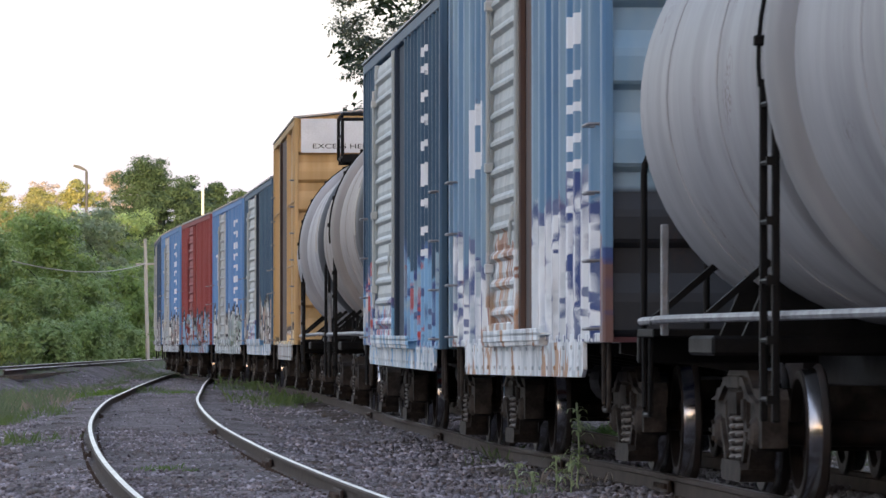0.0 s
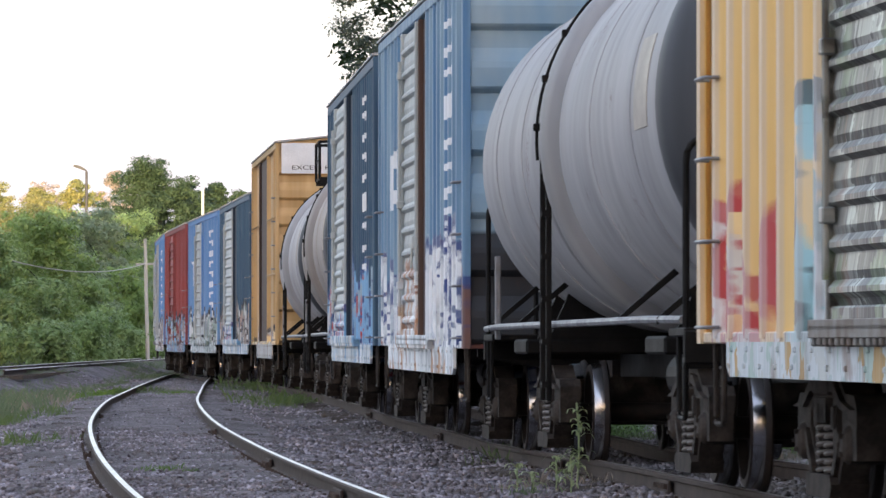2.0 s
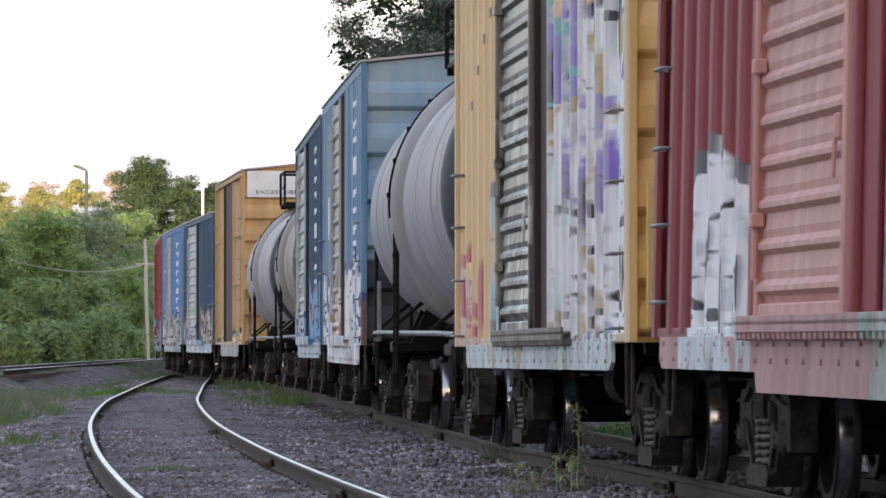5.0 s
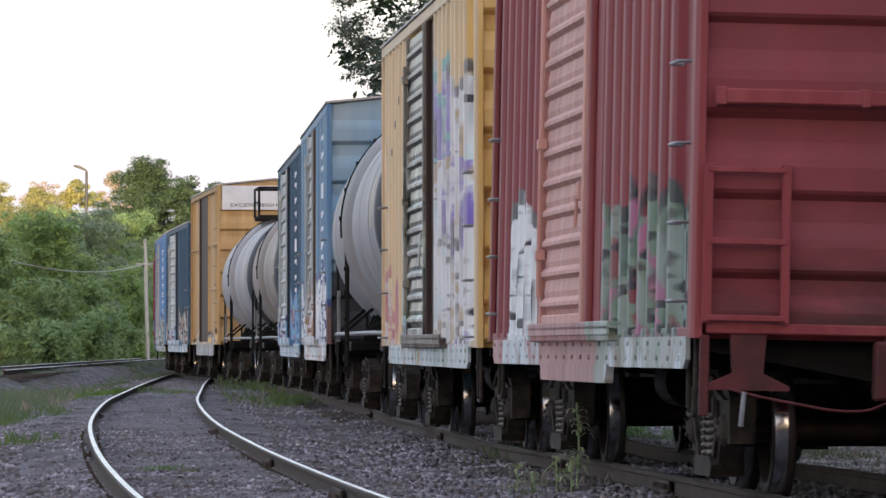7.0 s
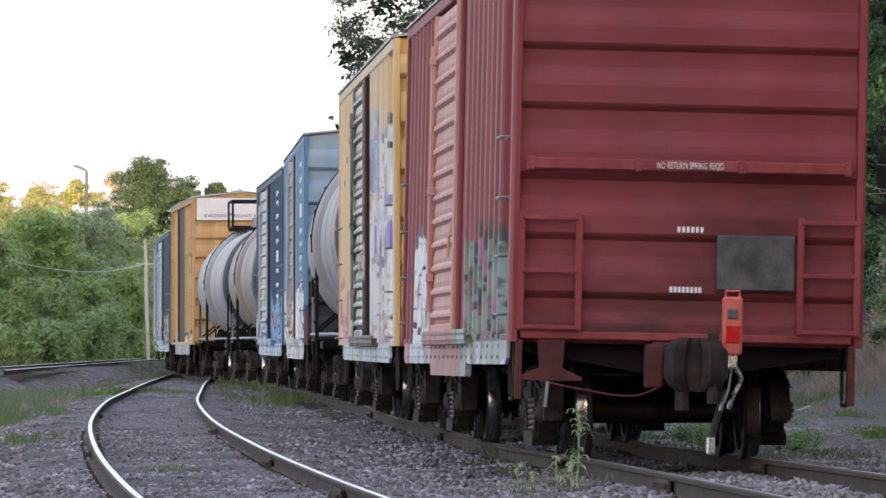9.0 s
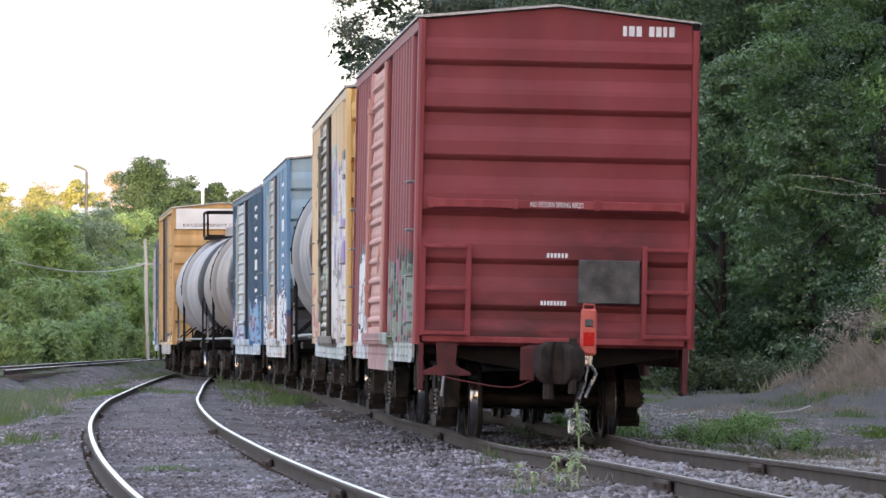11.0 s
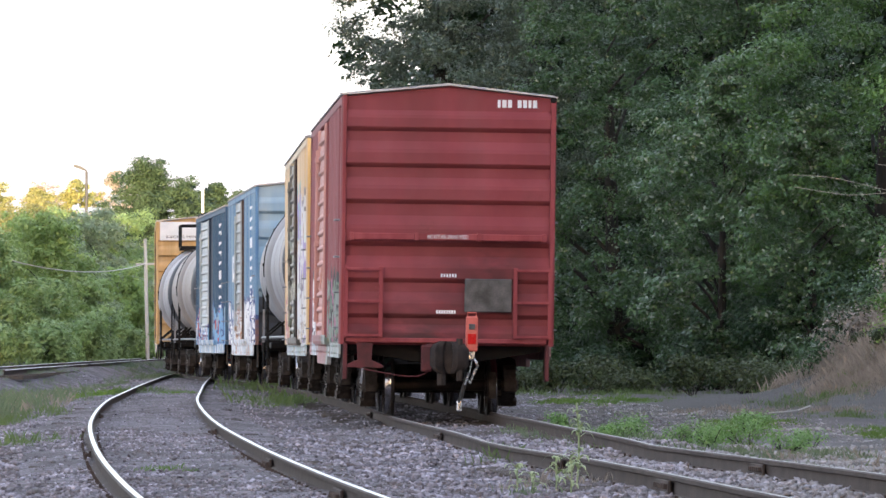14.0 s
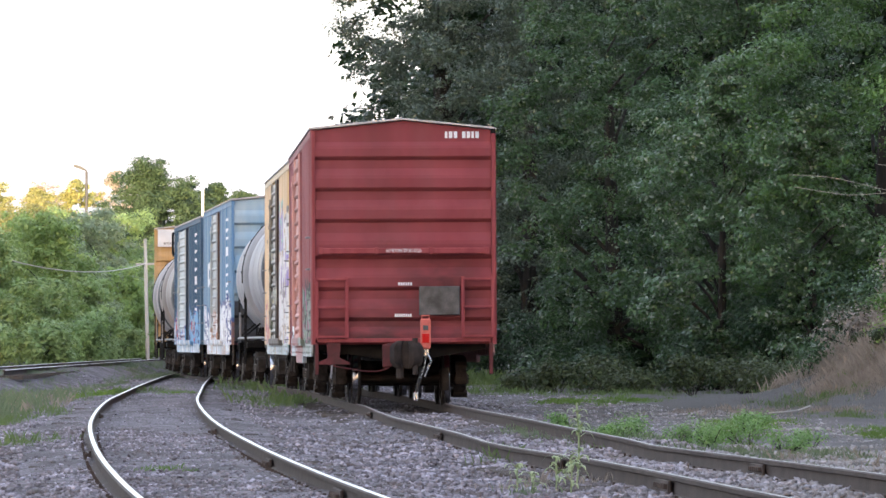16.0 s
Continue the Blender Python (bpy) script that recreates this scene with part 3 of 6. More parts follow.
def boxcar(name, label, L, H, paint, door=None, post=None, ribs=(), rib_w=0.16, sill=None, deep=None, track=None, end_lines=(), end_paint=None, door_paint=None, post_paint=None, sill_paint=None, rungs=(), inset=2.45, group="cars of the freight train", rise=0.16, roof_paint=None, track_mat=None):
    """A box car. Distances along are from its rear end; its left side has y > 0. Paints are functions of the car's Empty."""
    car = thing(name, label, "freight car", group)
    h = L / 2
    U = lambda u: u - h
    pm = paint(car)
    em, dm, sm = (end_paint or paint)(car) if end_paint else pm, door_paint(car) if door_paint else pm, sill_paint(car) if sill_paint else pm
    om = post_paint(car) if post_paint else pm
    rm = roof_paint or GALV
    y0 = HALF - 0.085
    # shell with gable top
    m = Mesh()
    m.prism([(-y0, 1.0), (-y0, H - 0.03), (0, H + rise - 0.03), (y0, H - 0.03), (y0, 1.0)], -h + 0.09, h - 0.09, "x")
    part("body", m.data("body", pm), car)
    mc = Mesh().box(-h + 0.02, h - 0.02, y0, HALF, H - 0.15, H - 0.02, 0.012).data("top_rail", pm)
    mb = Mesh().box(-h + 0.02, h - 0.02, y0, HALF - 0.02, 1.0, 1.07, 0.01).data("bottom_rail", pm)
    for rz in (0, math.pi):
        part("top_rail", mc, car, "", (0, 0, 0), rz)
        part("bottom_rail", mb, car, "", (0, 0, 0), rz)
    # roof sheets and seams
    m = Mesh()
    m.prism([(-HALF - 0.02, H - 0.02), (-HALF - 0.02, H), (0, H + rise), (HALF + 0.02, H), (HALF + 0.02, H - 0.02), (0, H + rise - 0.018)], -h - 0.01, h + 0.01, "x")
    for x in frange(-h + 0.5, h - 0.5, 14):
        m.prism([(-HALF - 0.01, H), (-HALF - 0.01, H + 0.035), (0, H + rise + 0.035), (HALF + 0.01, H + 0.035), (HALF + 0.01, H), (0, H + rise - 0.005)], x - 0.03, x + 0.03, "x")
    part("roof", m.data("roof", rm), car, "weathered metal roof with raised seams")
    # corrugated ends
    zs = [H - 0.05] + list(end_lines) + [1.04]
    prof = []
    for a, b in zip(zs, zs[1:]):
        d = a - b
        prof += [(0.075, a - 0.015), (0.07, a - 0.3 * d), (0.012, a - 0.52 * d), (0.0, a - 0.62 * d), (0.0, b + 0.05), (0.02, b + 0.025)]
    prof += [(0.075, zs[-1]), (0.1, zs[-1]), (0.1, zs[0])]
    m = Mesh()
    m.prism([(-h + a, z) for a, z in prof], -y0 - 0.006, y0 + 0.006)
    gable = Mesh()
    gable.prism([(-y0, H - 0.3), (-y0, H - 0.03), (0, H + rise - 0.03), (y0, H - 0.03), (y0, H - 0.3)], -h + 0.05, -h + 0.1, "x")
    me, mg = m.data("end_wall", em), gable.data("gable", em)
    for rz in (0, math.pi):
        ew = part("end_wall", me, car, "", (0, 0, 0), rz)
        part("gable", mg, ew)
    # corner posts
    m = Mesh()
    m.prism([(-0.02, -0.075), (0.1, -0.075), (0.1, -0.04), (0.16, -0.04), (0.16, 0.0), (0.0, 0.0), (-0.02, -0.02)], 1.0, H - 0.03, "z")
    mp = m.data("corner_post", pm)
    m2 = Mesh()
    m2.prism([(-0.02, 0.075), (0.1, 0.075), (0.1, 0.04), (0.16, 0.04), (0.16, 0.0), (0.0, 0.0), (-0.02, 0.02)], 1.0, H - 0.03, "z")
    mq = m2.data("corner_post", pm)
    part("corner_post", mp, car, "", (-h, HALF, 0))
    part("corner_post", mq, car, "", (-h, -HALF, 0))
    part("corner_post", mp, car, "", (h, -HALF, 0), math.pi)
    part("corner_post", mq, car, "", (h, HALF, 0), math.pi)
    # pressed side posts
    w = rib_w / 2
    m = Mesh()
    m.prism([(-w, 0), (-w * 0.52, 0.078), (-w * 0.42, 0.083), (w * 0.42, 0.083), (w * 0.52, 0.078), (w, 0)], 1.03, H - 0.13, "z")
    mr = m.data("side_post", pm)
    for u in ribs:
        part("side_post", mr, car, "", (U(u), y0, 0))
        part("side_post", mr, car, "", (-U(u), -y0, 0), math.pi)
    # sliding door with pressed ribs
    if door:
        u0, u1 = door
        dw = (u1 - u0) / 2
        n, za, zb = 13, 1.14, H - 0.2
        prof = [(0.0, za)]
        for i in range(n):
            z = za + 0.1 + (zb - za - 0.1) * i / n
            p = (zb - za - 0.1) / n
            prof += [(0.045, z), (0.085, z + 0.03), (0.085, z + 0.06), (0.05, z + 0.1), (0.058, z + 0.6 * p), (0.045, z + p - 0.01)]
        prof += [(0.035, zb), (0.0, zb)]
        m = Mesh()
        m.prism(prof, -dw + 0.08, dw - 0.08, "x")
        md = m.data("door", dm)
        mst = Mesh().box(-0.04, 0.04, 0, 0.09, za - 0.04, zb + 0.02, 0.012).data("door_stile", dm)
        msl = Mesh().box(-dw + 0.08, dw - 0.08, 0, 0.075, za - 0.05, za + 0.06, 0.012).data("door_shoe", dm)
        hm = Mesh()
        hm.tube([(dw - 0.16, 0.11, za + 0.2), (dw - 0.16, 0.11, zb - 0.3)], 0.02)
        for z in (za + 0.5, za + 1.4, zb - 0.5):
            hm.box(dw - 0.22, dw - 0.1, 0.06, 0.14, z, z + 0.09, 0.01)
        mh = hm.data("lock_rod", dm)
        gm = Mesh()
        gm.box(-dw + 0.1, -dw + 0.22, 0.06, 0.115, 2.05, 2.2, 0.015)
        gm.tube([(-dw + 0.16, 0.11, 2.1), (-dw + 0.16, 0.12, 1.85)], 0.014)
        mgx = gm.data("door_latch", dm)
        c = U((u0 + u1) / 2)
        for y, rz, sx in ((y0 + 0.03, 0, 1), (-y0 - 0.03, math.pi, -1)):
            d = part("door", md, car, "ribbed sliding door", (sx * c, y, 0), rz)
            part("lock_rod", mh, d)
            part("door_stile", mst, d, "", (dw - 0.04, 0, 0))
            part("door_stile", mst, d, "", (-dw + 0.04, 0, 0))
            part("door_shoe", msl, d)
            part("door_latch", mgx, d)
    if post:
        m = Mesh()
        m.box(-(post[1] - post[0]) / 2, (post[1] - post[0]) / 2, 0, 0.035, 1.08, H - 0.16, 0.01)
        m.box((post[1] - post[0]) / 2 - 0.1, (post[1] - post[0]) / 2, 0.03, 0.09, 1.08, H - 0.16, 0.01)
        mo = m.data("door_post", om)
        c = U((post[0] + post[1]) / 2)
        part("door_post", mo, car, "dark recessed door post", (c, y0, 0))
        part("door_post", mo, car, "dark recessed door post", (-c, -y0, 0), math.pi)
    # sill plates, with rivets
    if sill:
        u0, u1, z0 = sill
        m = Mesh()
        dw = (u1 - u0) / 2
        pts = [(-dw, 1.01), (-dw, z0 + 0.06), (-dw + 0.15, z0), (dw - 0.15, z0), (dw, z0 + 0.06), (dw, 1.01)]
        m.prism(pts, 0.0, 0.03)
        for x in frange(-dw + 0.25, dw - 0.25, int(2 * dw / 0.62)):
            m.box(x - 0.022, x + 0.022, 0.028, 0.044, 0.95, 0.985, 0.006)
            m.box(x + 0.08, x + 0.124, 0.028, 0.044, z0 + 0.05, z0 + 0.085, 0.006)
        ms = m.data("side_sill", sm)
        c = U((u0 + u1) / 2)
        part("side_sill", ms, car, "riveted side sill plate streaked with spray paint", (c, HALF - 0.045, 0))
        part("side_sill", ms, car, "", (-c, -HALF + 0.045, 0), math.pi)
    if deep:
        u0, u1, z0, z1 = deep
        m = Mesh()
        dw = (u1 - u0) / 2
        m.prism([(-dw, z1), (-dw + 0.1, z0), (dw - 0.1, z0), (dw, z1)], 0.0, 0.06)
        md = m.data("sill_box", sm)
        c = U((u0 + u1) / 2)
        part("sill_box", md, car, "", (c, HALF - 0.06, 0))
        part("sill_box", md, car, "", (-c, -HALF + 0.06, 0), math.pi)
    # door track, a flanged ledge on brackets
    if track:
        u0, u1 = track
        dw = (u1 - u0) / 2
        m = Mesh()
        m.box(-dw, dw, 0.0, 0.115, 1.075, 1.095)
        m.box(-dw, dw, 0.095, 0.115, 1.03, 1.13, 0.004)
        for x in frange(-dw + 0.1, dw - 0.1, int(2 * dw / 0.2)):
            m.box(x - 0.035, x + 0.035, 0.01, 0.108, 0.985, 1.08, 0.01)
        mt = m.data("door_track", track_mat or sm)
        c = U((u0 + u1) / 2)
        part("door_track", mt, car, "flanged door track on closely set brackets", (c, HALF - 0.04, 0))
        part("door_track", mt, car, "", (-c, -HALF + 0.04, 0), math.pi)
    # grab irons on the sides
    if rungs:
        if "a" not in RUNG_CACHE:
            RUNG_CACHE["a"] = rung_mesh(0.46, 0.09, 0.013, STEP_GREY)
        for s, u in ((1, 0.62), (1, L - 0.62), (-1, 0.62), (-1, L - 0.62)):
            for z in rungs:
                part("grab_iron", RUNG_CACHE["a"], car, "", (U(u), s * (HALF - 0.03), z), 0 if s > 0 else math.pi)
    # stirrup steps under the corners
    if "s" not in RUNG_CACHE:
        m = Mesh()
        m.tube(bent([(-0.2, 0, 1.0), (-0.17, 0.0, 0.5), (0.17, 0.0, 0.5), (0.2, 0, 1.0)], 4, 0.05), 0.018, 6)
        RUNG_CACHE["s"] = m.data("stirrup_step", IRON, True)
    for sx in (1, -1):
        for sy in (1, -1):
            part("stirrup_step", RUNG_CACHE["s"], car, "", (sx * (h - 0.5), sy * (HALF - 0.08), 0))
    add_running_gear(car, L, inset)
    return car, U, pm


# ---- the train, from its tail ----
RUSTY_GREY = plain("rusty_grey_steel", (0.2, 0.2, 0.19, 1), (0.12, 0.08, 0.06, 1), 5.0, 0.5, 0.4)
WHITE_P, PALE, PINKISH = (0.8, 0.83, 0.84, 1), (0.58, 0.63, 0.65, 1), (0.5, 0.3, 0.29, 1)
PURPLE, TEAL, TAN, INK = (0.22, 0.15, 0.55, 1), (0.12, 0.5, 0.47, 1), (0.48, 0.3, 0.1, 1), (0.015, 0.013, 0.02, 1)
GREEN_G, MAGENTA, SKYBLUE, NAVY, CRIMSON = (0.16, 0.24, 0.17, 1), (0.42, 0.1, 0.25, 1), (0.2, 0.42, 0.65, 1), (0.03, 0.06, 0.2, 1), (0.45, 0.05, 0.05, 1)
RED_A, RED_B = (0.2, 0.034, 0.04, 1), (0.27, 0.062, 0.068, 1)
YEL_A, YEL_B = (0.68, 0.44, 0.14, 1), (0.8, 0.6, 0.29, 1)
LB_A, LB_B = (0.075, 0.185, 0.33, 1), (0.26, 0.38, 0.46, 1)
DB_A, DB_B = (0.018, 0.06, 0.115, 1), (0.055, 0.12, 0.185, 1)


def off_rear(L, *tags):
    """Tags given by distance from the rear end, into the car's own space."""
    return [(a - L / 2, b - L / 2, z0, z1, rag, pal, ink) for a, b, z0, z1, rag, pal, ink in tags]


def letters(L, u, rows, w=1.1):
    """Worn white letter shapes stacked on the side: (height, size, hook: -1 rear, 1 front, 0 full block)."""
    out = []
    for z, size, hook in rows:
        if hook == 0:
            out.append((u - L / 2, w / 2, z + size / 2, size / 2))
        else:
            out.append((u - L / 2, w / 2, z + size - 0.035, 0.035))
            out.append((u - L / 2 + hook * (w / 2 - 0.18), 0.18, z + size / 2, size / 2))
    return out


def red_boxcar():
    L, H = 15.34, 4.59
    tags = off_rear(L, (0.9, 6.1, 0.6, 2.0, 0.3, [GREEN_G, (0.24, 0.3, 0.26, 1), (0.1, 0.16, 0.12, 1), RED_A, (0.38, 0.12, 0.22, 1)], INK),
                    (11.0, 13.6, 0.6, 2.2, 0.25, [WHITE_P, WHITE_P, PALE, WHITE_P, PALE], INK))
    car, U, pm = boxcar("box_car", "oxide-red ribbed box car with sprayed tags, last of the train", L, H,
                        lambda c: car_paint("red_paint", c, RED_A, RED_B, tags, 0.46, 0.35, ridge_glint=0.1, gloss=0.2),
                        door=(6.8, 10.15), post=(6.15, 6.75), ribs=[1.35, 1.95, 2.55, 3.15, 3.75, 4.35, 4.95, 5.55, 10.6, 11.25, 11.9, 12.55, 13.2, 13.85, 14.5], rib_w=0.32,
                        sill=(0.35, 15.0, 0.8), deep=(5.1, 10.3, 0.68, 0.82), track=(4.4, 10.8), end_lines=[4.08, 3.56, 3.04, 2.43, 1.91, 1.4],
                        end_paint=lambda c: car_paint("red_end_paint", c, (0.19, 0.042, 0.049, 1), (0.23, 0.058, 0.066, 1), (), 0.5, 0.6, (), 0.0, (1.2, 1.5, 0.9), gloss=0.1, soot=((-0.62, 1.95, 0.75, 0.75, 0.75), (0.55, 1.3, 1.1, 0.6, 0.6), (0.0, 1.1, 1.6, 0.22, 0.8))),
                        # door a pale pinkish red, well lighter than the sides
                        door_paint=lambda c: car_paint("pale_red_door", c, (0.52, 0.27, 0.23, 1), (0.62, 0.38, 0.34, 1), (), 0.55, 0.5),
                        sill_paint=lambda c: car_paint("sill_paint", c, (0.44, 0.27, 0.26, 1), (0.38, 0.2, 0.19, 1), off_rear(L, (0.3, 6.0, 0.5, 1.3, 0.1, [(0.42, 0.45, 0.42, 1), (0.36, 0.42, 0.36, 1), PALE, (0.4, 0.36, 0.34, 1), (0.3, 0.38, 0.31, 1)], INK), (10.6, 14.0, 0.5, 1.3, 0.1, [PALE, (0.5, 0.53, 0.54, 1), PALE, PINKISH, (0.48, 0.5, 0.5, 1)], INK)), 0.55, 1.0, lines=0.15),
                        rungs=(1.24, 1.75, 2.26, 2.79))
    h = L / 2
    # end ladders
    m = Mesh()
    for y in (-0.25, 0.25):
        m.box(-0.09, -0.05, y - 0.03, y + 0.03, 1.1, 2.12, 0.006)
    for z in (1.13, 1.62, 2.08):
        m.box(-0.1, -0.065, -0.25, 0.25, z - 0.02, z + 0.02, 0.006)
    for y in (-0.25, 0.25):
        for z in (1.2, 2.0):
            m.box(-0.06, 0.05, y - 0.025, y + 0.025, z - 0.025, z + 0.025)
    ml = m.data("end_ladder", pm)
    part("end_ladder", ml, car, "", (-h, 1.2, 0))
    part("end_ladder", ml, car, "", (-h, -1.23, 0))
    # crossover grab rail
    m = Mesh()
    m.box(-0.1, -0.06, -1.42, 1.42, 2.5, 2.6, 0.012)
    for y in (-1.38, -0.45, 0.45, 1.38):
        m.box(-0.11, 0.02, y - 0.03, y + 0.03, 2.49, 2.61, 0.008)
    part("end_grab_rail", m.data("end_grab_rail", pm), car, "", (-h, 0, 0))
    # brake plate
    m = Mesh()
    m.box(-0.1, -0.075, -0.93, -0.25, 1.48, 1.96, 0.012)
    part("brake_plate", m.data("brake_plate", PLATE_GREY), car, "dull grey steel plate on the end wall", (-h, 0, 0))
    for y in (-0.85, -0.33):
        part("plate_bracket", Mesh().box(-0.085, 0.06, y - 0.03, y + 0.03, 1.66, 1.76, 0.006).data("plate_bracket", PLATE_GREY), car, "", (-h, 0, 0))
    part("corner_clip", Mesh().box(-0.03, 0.05, -1.54, -1.46, 4.5, 4.58, 0.01).data("corner_clip", BLACK), car, "small black clip", (-h, 0, 0))
    # heavy end sill and hanging brackets; bracket red darkened for the overhang's shade
    dull = plain("shaded_red_paint", (0.115, 0.026, 0.03, 1), (0.06, 0.022, 0.022, 1), 4.0, 0.7)
    m = Mesh()
    m.box(-0.04, 0.12, -1.44, 1.44, 1.03, 1.1, 0.01)
    part("end_sill", m.data("end_sill", pm), car, "", (-h, 0, 0))
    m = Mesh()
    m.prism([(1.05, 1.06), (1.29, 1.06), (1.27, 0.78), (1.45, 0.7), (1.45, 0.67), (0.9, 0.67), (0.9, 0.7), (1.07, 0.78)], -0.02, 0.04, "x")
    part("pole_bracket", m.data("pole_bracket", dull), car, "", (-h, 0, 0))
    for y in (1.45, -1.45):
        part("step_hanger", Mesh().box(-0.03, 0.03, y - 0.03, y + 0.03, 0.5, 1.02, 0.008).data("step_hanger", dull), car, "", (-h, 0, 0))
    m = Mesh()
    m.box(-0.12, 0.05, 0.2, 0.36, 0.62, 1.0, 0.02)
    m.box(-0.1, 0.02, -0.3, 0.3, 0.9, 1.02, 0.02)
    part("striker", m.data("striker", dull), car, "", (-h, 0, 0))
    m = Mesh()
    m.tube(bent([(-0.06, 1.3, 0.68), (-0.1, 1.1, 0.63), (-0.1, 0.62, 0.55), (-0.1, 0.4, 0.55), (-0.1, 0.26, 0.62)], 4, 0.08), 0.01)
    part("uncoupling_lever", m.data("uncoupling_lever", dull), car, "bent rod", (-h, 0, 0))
    part("lever_handle", Mesh().tube([(-0.09, 1.2, 0.66), (-0.1, 1.22, 0.44)], 0.016, 7).data("lever_handle", STEP_GREY, True), car, "worn bright lever handle", (-h, 0, 0))
    # writing on the end
    turn = (90, 0, -90)
    lettering("NO RETURN SPRING REQD", 0.092, 0.002, WHITE, car, (-h - 0.105, 0.0, 2.55), turn, (0.52, 0.9))
    x = 0.0
    for wdt, gap in ((0.05, 0.03), (0.075, 0.025), (0.07, 0.1), (0.07, 0.025), (0.07, 0.025), (0.05, 0.03), (0.07, 0)):
        part("lettering_bar", Mesh().box(-0.004, 0.0, -x - 0.82 * wdt, -x, 0, 0.11).data("lettering_bar", WHITE), car, "white painted bar", (-h + 0.046, -0.7, 4.425))
        x += 0.82 * (wdt + gap)
    bar = Mesh().box(-0.004, 0.0, -0.026, 0.0, 0, 0.05).data("small_bar", WHITE)
    for n, y, step, z in ((6, 0.09, 0.04, 1.977), (8, 0.15, 0.036, 1.455)):
        for k in range(n):
            part("small_bar", bar, car, "small white painted bar", (-h - 0.001, y - step * k, z))
    # hose
    m = Mesh()
    m.tube(bent([(-0.2, -0.2, 0.75), (-0.3, -0.28, 0.6), (-0.32, -0.2, 0.3), (-0.34, -0.16, 0.12)], 6, 0.1), 0.03, 8)
    hose = part("air_hose", m.data("air_hose", RUBBER, True), car, "black rubber air hose", (-h - 0.25, 0, 0))
    m = Mesh()
    m.box(-0.4, -0.3, -0.2, -0.13, 0.06, 0.22, 0.015)
    part("glad_hand", m.data("glad_hand", CHROME), hose, "bright metal hose end")
    part("hose_pipe", Mesh().tube([(-0.34, -0.33, 0.8), (-0.36, -0.3, 0.62), (-0.36, -0.24, 0.44)], 0.02, 7).data("hose_pipe", CHROME), hose, "bright metal pipe")
    return car, L


def end_marker(parent_car, L):
    """The flashing tail marker that hangs on the last coupler."""
    dev = part("tail_marker", Mesh().box(-0.06, 0.06, -0.085, 0.085, 0.92, 1.42, 0.02).data("tail_marker", ORANGE_RED), parent_car, "orange-red tail marker box on the coupler", (-L / 2 - 0.62, -0.33, 0))
    part("lamp_lens", Mesh().box(-0.075, -0.055, -0.045, 0.045, 1.23, 1.31, 0.008).data("lamp_lens", PLATE_GREY), dev, "small dark lens")
    part("reflector", Mesh().box(-0.07, -0.055, -0.06, 0.06, 1.02, 1.17, 0.006).data("reflector", RED_PANEL), dev, "deep red reflective panel")
    m = Mesh()
    m.tube([(0, -0.06, 1.42), (0, -0.06, 1.47), (0, 0.06, 1.47), (0, 0.06, 1.42)], 0.012)
    part("carry_handle", m.data("carry_handle", ORANGE_RED), dev)
    m = Mesh()
    m.box(-0.04, 0.06, -0.05, 0.05, 0.8, 0.93, 0.015)
    m.tube(bent([(0, -0.03, 0.82), (0, -0.1, 0.72), (0, -0.02, 0.58), (0, 0.02, 0.46)], 5, 0.05), 0.022, 7)
    part("clamp", m.data("clamp", CHROME), dev, "bright clamp and short hose")


